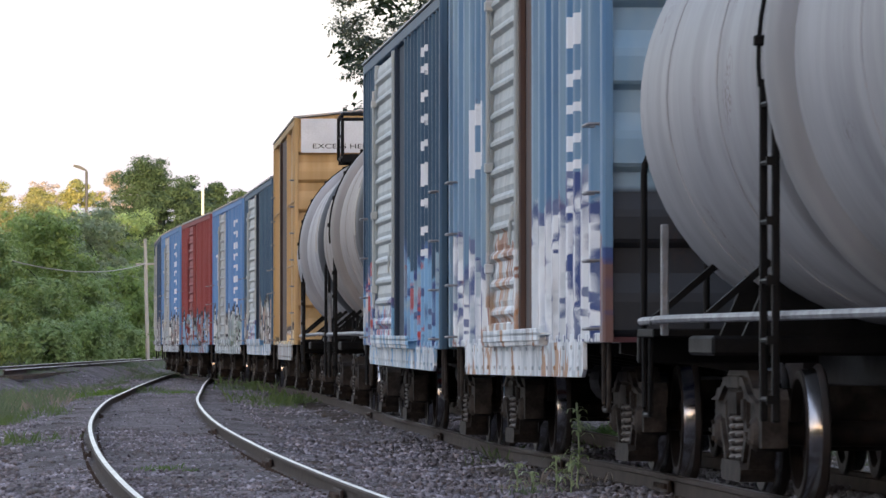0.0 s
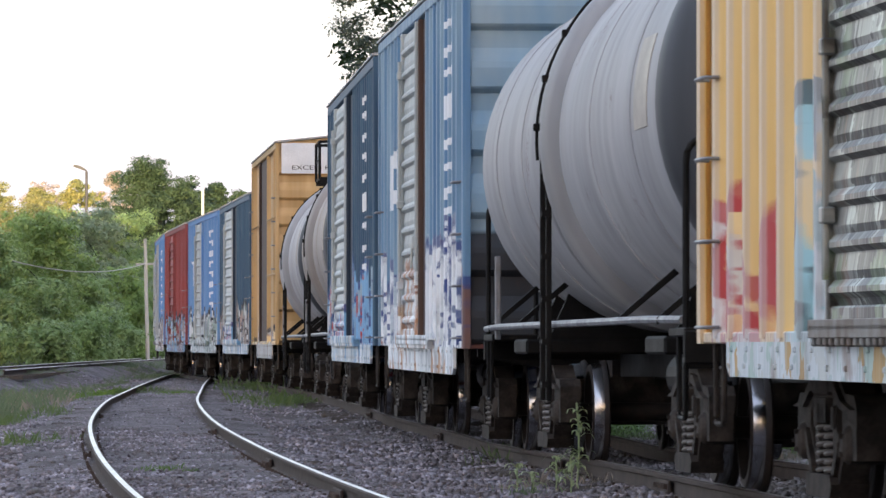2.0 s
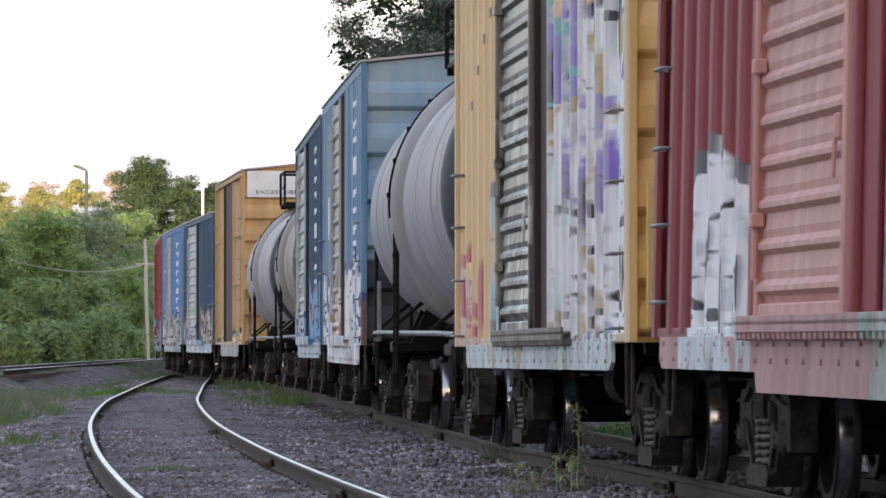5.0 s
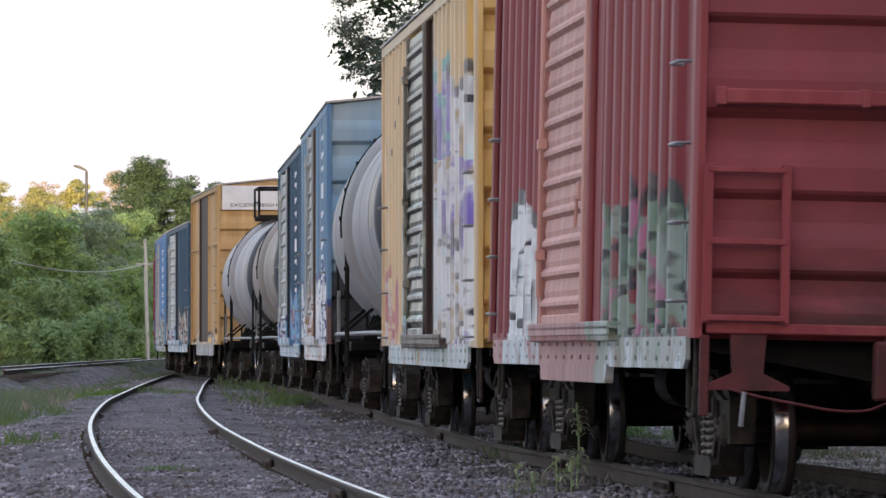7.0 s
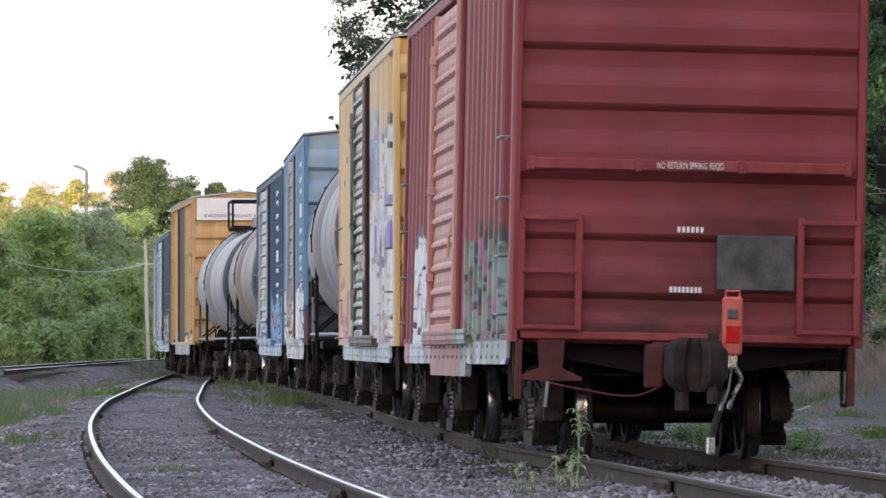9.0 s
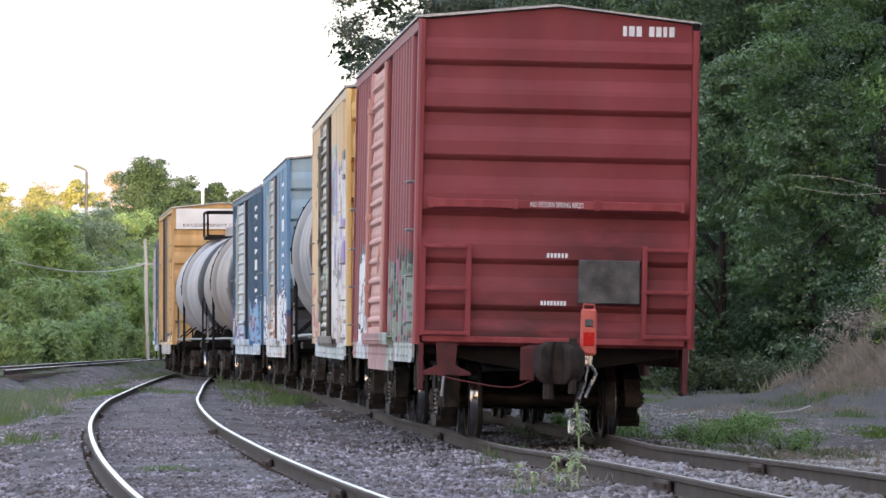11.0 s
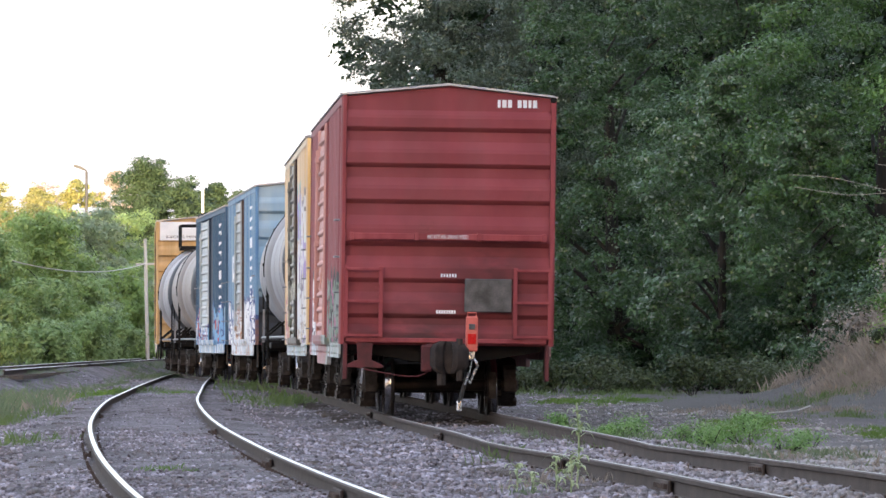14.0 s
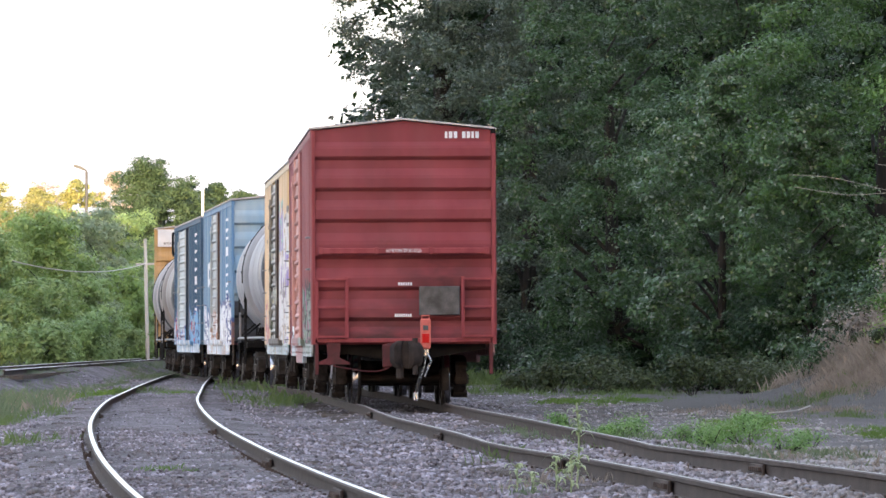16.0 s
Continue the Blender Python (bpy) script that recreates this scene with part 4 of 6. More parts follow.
def yellow_boxcar():
    L, H = 15.86, 4.58
    tags = off_rear(L, (0.9, 6.2, 0.6, 3.6, 0.35, [WHITE_P, WHITE_P, (0.66, 0.78, 0.77, 1), PURPLE, (0.5, 0.36, 0.16, 1)], INK),
                    (3.6, 6.2, 2.9, 3.9, 0.4, [PURPLE, PURPLE, PALE, INK, PURPLE], TEAL),
                    (10.4, 12.2, 0.6, 2.5, 0.15, [(0.35, 0.6, 0.65, 1), (0.45, 0.66, 0.68, 1), PALE, (0.2, 0.36, 0.38, 1), YEL_B], (0.06, 0.09, 0.1, 1)),
                    (12.4, 15.6, 0.6, 1.7, 0.35, [YEL_B, (0.62, 0.58, 0.5, 1), CRIMSON, YEL_A, (0.66, 0.64, 0.62, 1)], CRIMSON))
    car, U, pm = boxcar("box_car", "yellow ribbed box car covered in pale sprayed tags", L, H,
                        lambda c: car_paint("yellow_paint", c, YEL_A, YEL_B, tags, 0.42, 0.2, ridge_glint=0.45, gloss=0.35),
                        door=(7.35, 10.35), post=(6.55, 7.3), ribs=[1.55, 2.2, 2.85, 3.5, 4.15, 4.8, 5.45, 6.05, 10.95, 11.65, 12.35, 13.05, 13.75, 14.45, 15.1], rib_w=0.24,
                        sill=(1.2, 14.6, 0.8), track_mat=RUSTY_GREY, track=(4.1, 10.7), end_lines=[4.1, 3.55, 3.0, 2.45, 1.9, 1.4],
                        door_paint=lambda c: car_paint("grey_door", c, (0.11, 0.11, 0.1, 1), (0.27, 0.27, 0.25, 1), off_rear(L, (7.3, 10.4, 0.9, 3.1, 0.4, [(0.3, 0.31, 0.29, 1), (0.09, 0.09, 0.08, 1), (0.5, 0.54, 0.5, 1), (0.02, 0.02, 0.02, 1), (0.16, 0.22, 0.13, 1)], INK)), 0.25, 1.0, (), 0.5),
                        post_paint=lambda c: car_paint("dark_post", c, (0.035, 0.018, 0.014, 1), (0.06, 0.035, 0.03, 1), (), 0.6, 0.5),
                        sill_paint=lambda c: car_paint("tagged_sill", c, WHITE_P, PALE, off_rear(L, (1, 15, 0.5, 1.3, 0.1, [PALE, (0.42, 0.55, 0.5, 1), (0.52, 0.55, 0.53, 1), TAN, PALE], (0.2, 0.35, 0.33, 1))), 0.5, 0.9, lines=0.4),
                        rungs=(1.1, 1.63, 2.14, 2.64))
    m = Mesh()
    md = m.box(-0.07, 0.07, 0, 0.006, 0, 0.09).data("dark_stencil", PLATE_GREY)
    for z, u in ((3.5, 13.05), (3.2, 13.75), (3.75, 12.35), (3.95, 11.65)):
        part("dark_stencil", md, car, "", (u - L / 2, HALF - 0.004, z))
    m = Mesh()
    m.lathe([(0.0, 0.0), (0.0, 0.28), (0.06, 0.28), (0.06, 0.24), (0.03, 0.22), (0.03, 0.05), (0.08, 0.04), (0.08, 0.0)], "x", 24, None, (-L / 2 - 0.14, 1.0, 3.0))
    part("brake_wheel", m.data("brake_wheel", pm), car)
    m = Mesh()
    for y in (0.95, 1.38):
        m.box(-0.09, -0.05, y - 0.03, y + 0.03, 1.1, 2.12, 0.006)
    for z in (1.13, 1.62, 2.08):
        m.box(-0.1, -0.065, 0.95, 1.38, z - 0.02, z + 0.02, 0.006)
    part("end_ladder", m.data("end_ladder", pm), car, "", (-L / 2, 0, 0))
    return car, L


def light_blue_boxcar():
    L, H = 15.13, 4.68
    tags = off_rear(L, (-0.1, 0.5, 0.6, 1.7, 0.2, [(0.22, 0.08, 0.07, 1), LB_A, (0.16, 0.09, 0.08, 1), PALE, LB_A], NAVY), (0.4, 6.2, 0.6, 2.15, 0.3, [WHITE_P, WHITE_P, PALE, NAVY, WHITE_P], NAVY),
                    (7.0, 14.9, 0.6, 1.9, 0.35, [WHITE_P, PALE, WHITE_P, (0.3, 0.1, 0.06, 1), (0.42, 0.5, 0.55, 1)], NAVY))
    car, U, pm = boxcar("box_car", "sky-blue ribbed box car with white lettering shapes and tags", L, H,
                        lambda c: car_paint("light_blue_paint", c, LB_A, LB_B, tags, 0.42, 0.5, letters(L, 2.2, [(2.28, 0.12, -1), (2.48, 0.12, 1), (2.74, 0.1, -1), (2.98, 0.1, 1), (3.28, 0.24, 0), (3.66, 0.12, -1), (3.9, 0.1, 1), (4.14, 0.12, -1)], 1.2)
                                            + [(11.3 - L / 2, 0.25, 2.95, 0.3), (12.6 - L / 2, 0.35, 2.9, 0.32), (12.0 - L / 2, 0.4, 2.72, 0.08), (11.9 - L / 2, 0.25, 3.15, 0.1)]),
                        door=(7.1, 9.8), post=(6.25, 7.05), ribs=[1.0, 1.6, 2.2, 2.8, 3.4, 4.0, 4.6, 5.2, 5.8, 10.4, 11.1, 11.8, 12.5, 13.2, 13.9, 14.5], rib_w=0.28,
                        sill=(1.6, 13.2, 0.74), track=(4.5, 10.1), end_lines=[4.05, 3.45, 2.85, 2.25, 1.7],
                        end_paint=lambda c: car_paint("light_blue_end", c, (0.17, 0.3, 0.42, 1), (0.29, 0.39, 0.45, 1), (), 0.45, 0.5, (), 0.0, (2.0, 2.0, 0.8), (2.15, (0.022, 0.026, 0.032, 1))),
                        door_paint=lambda c: car_paint("pale_door", c, (0.4, 0.44, 0.44, 1), (0.52, 0.54, 0.52, 1), off_rear(L, (7, 9.9, 0.9, 1.9, 0.15, [PALE, (0.5, 0.27, 0.15, 1), WHITE_P, PALE, (0.52, 0.4, 0.3, 1)], (0.3, 0.12, 0.06, 1))), 0.45, 0.8),
                        post_paint=lambda c: car_paint("rust_post", c, (0.06, 0.05, 0.05, 1), (0.12, 0.06, 0.04, 1), (), 0.6, 0.9),
                        sill_paint=lambda c: car_paint("pale_sill", c, (0.5, 0.52, 0.52, 1), PALE, off_rear(L, (1, 14, 0.5, 1.3, 0.1, [WHITE_P, PALE, (0.5, 0.3, 0.18, 1), WHITE_P, PALE], INK)), 0.55, 0.9, lines=0.15),
                        rungs=(1.1, 1.6, 2.1, 2.6))
    return car, L


def dark_blue_boxcar(far=False):
    L, H = 15.94, 4.6
    tags = off_rear(L, (0.3, 6.8, 0.6, 1.9, 0.4, [SKYBLUE, SKYBLUE, (0.3, 0.42, 0.5, 1), CRIMSON, SKYBLUE], NAVY),
                    (7.0, 15.9, 0.6, 1.9, 0.35, [SKYBLUE, PALE, CRIMSON, DB_B, WHITE_P], NAVY))
    if far:
        tags = off_rear(L, (0.3, 15.9, 0.6, 1.9, 0.4, [(0.3, 0.28, 0.27, 1), PALE, (0.4, 0.3, 0.26, 1), DB_B, (0.25, 0.3, 0.28, 1)], INK))
    car, U, pm = boxcar("box_car", "dark blue ribbed box car with tags along its lower half", L, H,
                        lambda c: car_paint("dark_blue_paint", c, DB_A, DB_B, tags, 0.42, 0.4, () if far else letters(L, 2.9, [(1.95, 0.1, -1), (2.2, 0.09, 1), (2.48, 0.1, -1), (2.72, 0.24, 0), (3.1, 0.1, 1), (3.35, 0.12, -1), (3.62, 0.1, 1), (3.88, 0.12, -1), (4.1, 0.1, 1)], 1.3)),
                        door=(8.5, 12.4), post=(7.1, 8.45), ribs=[0.7, 1.35, 2.0, 2.65, 3.3, 3.95, 4.6, 5.25, 5.9, 6.5, 12.9, 13.5, 14.1, 14.7, 15.3], rib_w=0.17,
                        sill=(1.2, 14.6, 0.77), track=(4.5, 12.6), end_lines=[4.05, 3.45, 2.85, 2.25, 1.7],
                        door_paint=lambda c: car_paint("silver_door", c, (0.42, 0.46, 0.46, 1), (0.52, 0.56, 0.55, 1), off_rear(L, (8, 13, 0.9, 1.5, 0.25, [PALE, CRIMSON, SKYBLUE, PALE, WHITE_P], NAVY)), 0.4, 0.5),
                        post_paint=lambda c: car_paint("dark_blue_post", c, (0.015, 0.03, 0.055, 1), (0.03, 0.05, 0.08, 1), (), 0.6, 0.4),
                        sill_paint=lambda c: car_paint("streaked_sill", c, PALE, (0.35, 0.45, 0.5, 1), off_rear(L, (1, 15, 0.5, 1.3, 0.1, [PALE, SKYBLUE, WHITE_P, PALE, (0.3, 0.4, 0.45, 1)], NAVY)), 0.55, 0.7, lines=0.25),
                        rungs=(1.1, 1.6, 2.1, 2.6), roof_paint=GALV)
    return car, L


def high_cube_boxcar():
    L, H = 14.5, 5.27
    tags = off_rear(L, (0.2, 14.3, 0.6, 1.3, 0.35, [YEL_B, (0.5, 0.42, 0.36, 1), PALE, YEL_A, (0.45, 0.33, 0.26, 1)], INK))
    car, U, pm = boxcar("high_cube_box_car", "tall ochre box car with a white-topped end wall", L, H,
                        lambda c: car_paint("ochre_paint", c, (0.42, 0.27, 0.11, 1), (0.52, 0.36, 0.18, 1), tags, 0.5, 0.4),
                        post=(5.2, 9.4), ribs=[1.2, 4.9, 9.7, 13.2], rib_w=0.14,
                        sill=(2.5, 11.5, 0.7), end_lines=[4.58, 4.05, 3.5, 2.9, 2.3, 1.7],
                        post_paint=lambda c: car_paint("brown_door", c, (0.05, 0.028, 0.022, 1), (0.08, 0.05, 0.04, 1), (), 0.55, 0.6),
                        end_paint=lambda c: car_paint("ochre_end", c, (0.42, 0.27, 0.11, 1), (0.52, 0.36, 0.18, 1), (), 0.5, 0.5),
                        sill_paint=lambda c: car_paint("brown_sill", c, (0.3, 0.24, 0.2, 1), PALE, (), 0.6, 0.9), rungs=(1.1, 1.6, 2.1, 2.6, 3.1, 3.6, 4.1))
    h = L / 2
    m = Mesh()
    m.box(-0.02, 0.012, -1.42, 1.42, 4.6, 5.24, 0.004)
    top = part("white_band", m.data("white_band", plain("warning_white", (0.76, 0.79, 0.82, 1), (0.66, 0.7, 0.73, 1), 2.0, 0.6)), car, "white warning band across the top of the end", (-h - 0.01, 0, 0))
    lettering("EXCESS HEIGHT CAR", 0.125, 0.002, BLACK, top, (-0.024, 0.3, 4.72), (90, 0, -90), (1.55, 1.0))
    mr = Mesh().tube([(-2.3, 0, 0), (2.3, 0, 0)], 0.02).data("side_rail", pm)
    for x, z in ((-h + 2.5, 3.7), (-h + 2.5, 2.5), (h - 2.5, 3.7)):
        part("side_rail", mr, car, "", (x, HALF - 0.01, z))
    return car, L


def far_boxcar(name, label, c1, c2, tagcols, L, H=4.6):
    tags = off_rear(L, (0.2, L - 0.2, 0.6, 1.9, 0.35, tagcols, INK))
    car, U, pm = boxcar(name, label, L, H, lambda c: car_paint(name + "_paint", c, c1, c2, tags, 0.5, 0.4, (letters(L, 3.4, [(2.0 + 0.28 * k, 0.16, (-1, 1, 0)[k % 3]) for k in range(8)], 1.6) + letters(L, 13.5, [(2.7, 0.7, -1)], 1.6)) if c1[2] > 0.3 else ()),
                        door=(8.3, 11.1), post=(7.4, 8.25), ribs=[0.8 + 0.68 * k for k in range(10)] + [11.7, 12.4, 13.1, 13.8, 14.5, 15.2],
                        sill=(1.3, L - 1.3, 0.77), track=(4.5, 11.4), end_lines=[4.05, 3.45, 2.85, 2.25, 1.7],
                        door_paint=(lambda c: car_paint(name + "_door", c, (0.4, 0.43, 0.43, 1), (0.5, 0.52, 0.5, 1), (), 0.5, 0.8)) if c1[0] < 0.2 else None,
                        rungs=(1.1, 1.6, 2.1, 2.6))
    return car, L


def tank_car(label, L, R, zc, tank_c1, tank_c2, dark_end, platform_style=0):
    car = thing("tank_car", label, "tank car", "cars of the freight train")
    h = L / 2
    pm = car_paint("tank_paint", car, tank_c1, tank_c2, (), 0.42, 0.95, (), 0.0, (1.1, 1.1, 0.3), gloss=0.15)
    em = car_paint("tank_end_paint", car, (0.03, 0.034, 0.04, 1), (0.055, 0.06, 0.07, 1), (), 0.4, 0.4)
    a = h - 0.3
    head = [(-a + 0.65 * (1 - math.cos(t)), R * math.sin(t)) for t in frange(0.0, math.pi / 2, 10)]
    prof = head + [(-a + 0.8 + dark_end, R)] + [(x, R) for x in (-2.0, -0.3)] + [(0.6, R), (3.0, R)] + [(-p[0], p[1]) for p in head[::-1]]
    slots = [1] * 10 + [0] * (len(prof) - 11)
    m = Mesh()
    m.lathe(prof, "x", 64, slots, (0, 0, zc))
    tank = part("tank", m.data("tank", [pm, em], True), car)
    # seams and the broad raised band round the middle
    mw = Mesh().lathe([(-0.03, R - 0.01), (-0.02, R + 0.008), (0.02, R + 0.008), (0.03, R - 0.01)], "x", 64, None, (0, 0, zc)).data("seam", pm, True)
    for x in (-5.4, -2.6, 3.1, 5.6):
        part("seam", mw, tank, "", (x, 0, 0))
    m = Mesh()
    m.lathe([(-0.22, R - 0.01), (-0.12, R + 0.07), (0.0, R + 0.11), (0.12, R + 0.125), (0.26, R + 0.11), (0.36, R + 0.07), (0.44, R + 0.004), (0.8, R + 0.004), (0.88, R + 0.05), (1.0, R + 0.065), (1.12, R + 0.05), (1.24, R - 0.01)], "x", 64, None, (0, 0, zc))
    bm_ = car_paint("band_paint", car, tuple(0.72 * p for p in tank_c1[:3]) + (1,), tuple(0.85 * p for p in tank_c2[:3]) + (1,), (), 0.4, 1.0, (), 0.0, (6.0, 1.1, 0.5))
    part("jacket_band", m.data("jacket_band", bm_, True), tank, "raised jacket band round the middle")
    m = Mesh()
    arc = [(0.32, (R + 0.13) * math.cos(g), zc + (R + 0.13) * math.sin(g)) for g in frange(-0.1, math.pi / 2, 22)]
    m.tube(arc, 0.013)
    for p in arc[2::3]:
        m.box(p[0] - 0.035, p[0] + 0.035, p[1] - 0.06, p[1] + 0.03, p[2] - 0.03, p[2] + 0.03, 0.008)
    part("climbing_hoop", m.data("climbing_hoop", BLACK), tank, "thin black hoop with clips up the tank side")
    # ladders
    m = Mesh()
    for x in (0.28, 0.78):
        m.box(x - 0.025, x + 0.025, HALF, HALF + 0.045, 0.55, zc - 0.1, 0.008)
    for z in frange(0.68, zc - 0.25, 6):
        m.tube([(0.28, HALF + 0.03, z), (0.78, HALF + 0.03, z)], 0.016)
        m.box(0.24, 0.27, HALF + 0.02, HALF + 0.08, z - 0.025, z + 0.025)
    ml = m.data("ladder", BLACK)
    part("ladder", ml, car, "black steel ladder")
    part("ladder", ml, car, "black steel ladder", (0, 0, 0), math.pi)
    # underframe: stub sill, platforms, saddles, running rail
    m = Mesh()
    m.box(-h + 0.3, h - 0.3, -0.2, 0.2, 0.7, 1.05, 0.02)
    for s in (-1, 1):
        m.box(s * (h - 0.55) - 0.45, s * (h - 0.55) + 0.45, -1.45, 1.45, 1.04, 1.1, 0.01)
        m.box(s * (h - 0.12) - 0.04, s * (h - 0.12) + 0.04, -1.45, 1.45, 0.86, 1.08, 0.01)
        for k in (0, 1.1):
            x = s * (h - 2.2 - k)
            pts = [(1.15, 1.04), (-1.15, 1.04)] + [((R - 0.01) * math.cos(g), zc + (R - 0.01) * math.sin(g)) for g in frange(-math.pi + 0.88, -0.88, 12)]
            m.prism(pts, x - 0.03, x + 0.03, "x")
        x = s * (h - 2.75)
        m.box(x - 0.6, x + 0.6, -1.35, 1.35, 0.92, 1.05, 0.02)
        for sy in (1, -1):
            for k in (-1.5, 1.2):
                m.prism([(sy * 1.5, 1.12), (sy * 1.5, 1.17), (sy * 1.0, 1.6), (sy * 0.97, 1.56)], x - s * k - 0.03, x - s * k + 0.03, "x")
    m.lathe([(-0.7, 0.0), (-0.7, 0.2), (0.3, 0.2), (0.3, 0.0)], "x", 16, None, (-1.5, 0.6, 0.75))
    m.box(-0.35, 0.35, -0.35, 0.35, 0.75, zc - R + 0.05, 0.03)
    part("underframe", m.data("underframe", BLACK), car)
    m = Mesh()
    for s in (1, -1):
        m.tube(bent([(-h + 0.25, s * 1.44, 1.15), (-h + 2.0, s * 1.5, 1.16), (h - 2.0, s * 1.5, 1.16), (h - 0.25, s * 1.44, 1.15)], 5, 0.4), 0.028, 8)
    part("running_rail", m.data("running_rail", STEP_GREY, True), car, "pale grey pipe rail along the frame")
    # safety loops at the corners, placard posts, steps
    m = Mesh()
    m.tube(bent([(0, -0.22, 1.08), (0, -0.22, 2.35), (0, 0.22, 2.35), (0, 0.22, 1.08)], 6, 0.16), 0.024, 8)
    mg = m.data("safety_loop", BLACK, True)
    for sx in (1, -1):
        for sy in (1, -1):
            part("safety_loop", mg, car, "", (sx * (h - 0.25), sy * 1.2, 0))
    m = Mesh()
    m.box(-0.03, 0.03, -0.025, 0.025, 1.05, 1.8, 0.008)
    part("placard_post", m.data("placard_post", STEP_GREY), car, "", (h - 1.75, 1.46, 0))
    m = Mesh()
    m.tube(bent([(-0.2, 0, 1.05), (-0.17, 0.0, 0.5), (0.17, 0.0, 0.5), (0.2, 0, 1.05)], 4, 0.05), 0.018, 6)
    ms = m.data("stirrup_step", BLACK, True)
    for sx in (1, -1):
        for sy in (1, -1):
            part("stirrup_step", ms, car, "", (sx * (h - 0.45), sy * 1.42, 0))
    # dome, platform and guard rail on top
    m = Mesh()
    m.lathe([(zc + R - 0.1, 0.0), (zc + R - 0.1, 0.36), (zc + R + 0.3, 0.36), (zc + R + 0.34, 0.3), (zc + R + 0.34, 0.0)], "z", 28)
    part("manway", m.data("manway", pm, True), tank, "round manway with a bolted lid")
    m = Mesh()
    z = zc + R + 0.04
    m.box(-1.1, 1.1, -0.95, -0.45, z, z + 0.04)
    m.box(-1.1, 1.1, 0.45, 0.95, z, z + 0.04)
    for x in (-1.1, 0.0, 1.1):
        m.box(x - 0.04, x + 0.04, -0.95, 0.95, z - 0.08, z)
    for s in (1, -1):
        m.tube(bent([(-1.1, s * 0.95, z), (-1.1, s * 0.95, z + 0.72), (1.1, s * 0.95, z + 0.72), (1.1, s * 0.95, z)], 4, 0.08), 0.03, 7)
        m.tube([(-1.1, s * 0.95, z + 0.38), (1.1, s * 0.95, z + 0.38)], 0.018)
    for x in (-1.1, 1.1):
        m.tube([(x, -0.95, z + 0.72), (x, 0.95, z + 0.72)], 0.03, 7)
    part("top_platform", m.data("top_platform", BLACK), car, "black steel platform with a guard rail")
    m = Mesh()
    pts = [((R + 0.006) * math.cos(g), zc + (R + 0.006) * math.sin(g)) for g in frange(-0.1, 0.32, 7)]
    pts += [((R - 0.01) * math.cos(g), zc + (R - 0.01) * math.sin(g)) for g in frange(0.32, -0.1, 7)]
    m.prism(pts, -h + 1.6, -h + 2.4, "x")
    part("stencil_panel", m.data("stencil_panel", plain("stencil_patch", (0.42, 0.38, 0.32, 1), (0.34, 0.31, 0.27, 1), 3.0, 0.5)), tank, "faded beige stencil panel")
    for s in (-1, 1):
        add_bogie(car, s * (h - 2.75))
        part("coupler", COUPLER, car, "rust-brown cast coupler", (s * h, 0, 0), 0 if s < 0 else math.pi)
    return car, L


GAP = 1.3
train = []


def couple(made):
    """Adds a car ahead of those already made: (car, length, distance of its rear end from the train's tail)."""
    car, L = made
    tail = train[-1][2] + train[-1][1] + GAP if train else 0.0
    train.append((car, L, tail))
    return car


couple(red_boxcar())
end_marker(train[0][0], train[0][1])
couple(yellow_boxcar())
couple(tank_car("light grey tank car with black ladders and a dark tail end", 16.13, 1.53, 2.63, (0.31, 0.312, 0.325, 1), (0.4, 0.398, 0.4, 1), 0.0))
couple(light_blue_boxcar())
couple(dark_blue_boxcar())
couple(tank_car("beige-grey tank car with a black tail end", 15.32, 1.53, 2.63, (0.3, 0.27, 0.25, 1), (0.38, 0.34, 0.31, 1), 0.9))
couple(tank_car("pale grey tank car with a top platform", 15.32, 1.53, 2.63, (0.36, 0.36, 0.38, 1), (0.44, 0.43, 0.43, 1), 0.0))
couple(high_cube_boxcar())
couple(dark_blue_boxcar(True))
couple(far_boxcar("blue_box_car", "bright blue box car with pale door and tags", (0.1, 0.24, 0.5, 1), (0.16, 0.3, 0.52, 1), [PALE, (0.3, 0.4, 0.38, 1), (0.25, 0.3, 0.32, 1), WHITE_P, (0.3, 0.36, 0.3, 1)], 15.95))
couple(far_boxcar("red_box_car", "dull red box car with tags along its foot", (0.24, 0.04, 0.04, 1), (0.28, 0.07, 0.07, 1), [SKYBLUE, (0.3, 0.28, 0.3, 1), (0.24, 0.05, 0.05, 1), (0.3, 0.38, 0.36, 1), PALE], 15.8))
couple(far_boxcar("blue_box_car", "bright blue box car with tags on its lower side", (0.1, 0.24, 0.5, 1), (0.16, 0.3, 0.52, 1), [PALE, (0.3, 0.25, 0.25, 1), (0.25, 0.3, 0.32, 1), WHITE_P, (0.4, 0.3, 0.28, 1)], 15.8))
couple(far_boxcar("blue_box_car", "dark slate-blue box car far up the train", (0.03, 0.06, 0.12, 1), (0.05, 0.09, 0.14, 1), [PALE, (0.3, 0.3, 0.3, 1), (0.2, 0.2, 0.22, 1), PALE, (0.3, 0.3, 0.3, 1)], 15.8))
couple(far_boxcar("brown_box_car", "brown box car far up the train", (0.09, 0.04, 0.03, 1), (0.12, 0.06, 0.05, 1), [PALE, (0.3, 0.3, 0.3, 1), (0.2, 0.15, 0.12, 1), PALE, (0.3, 0.3, 0.3, 1)], 15.8))


# ---- ground ----
def soft_step(v, a, b):
    t = np.clip((v - a) / (b - a), 0, 1)
    return t * t * (3 - 2 * t)


WAY_ORDER = np.argsort(WAY_Y)


def main_x(y):
    return np.interp(y, WAY_Y[WAY_ORDER], WAY_X[WAY_ORDER])


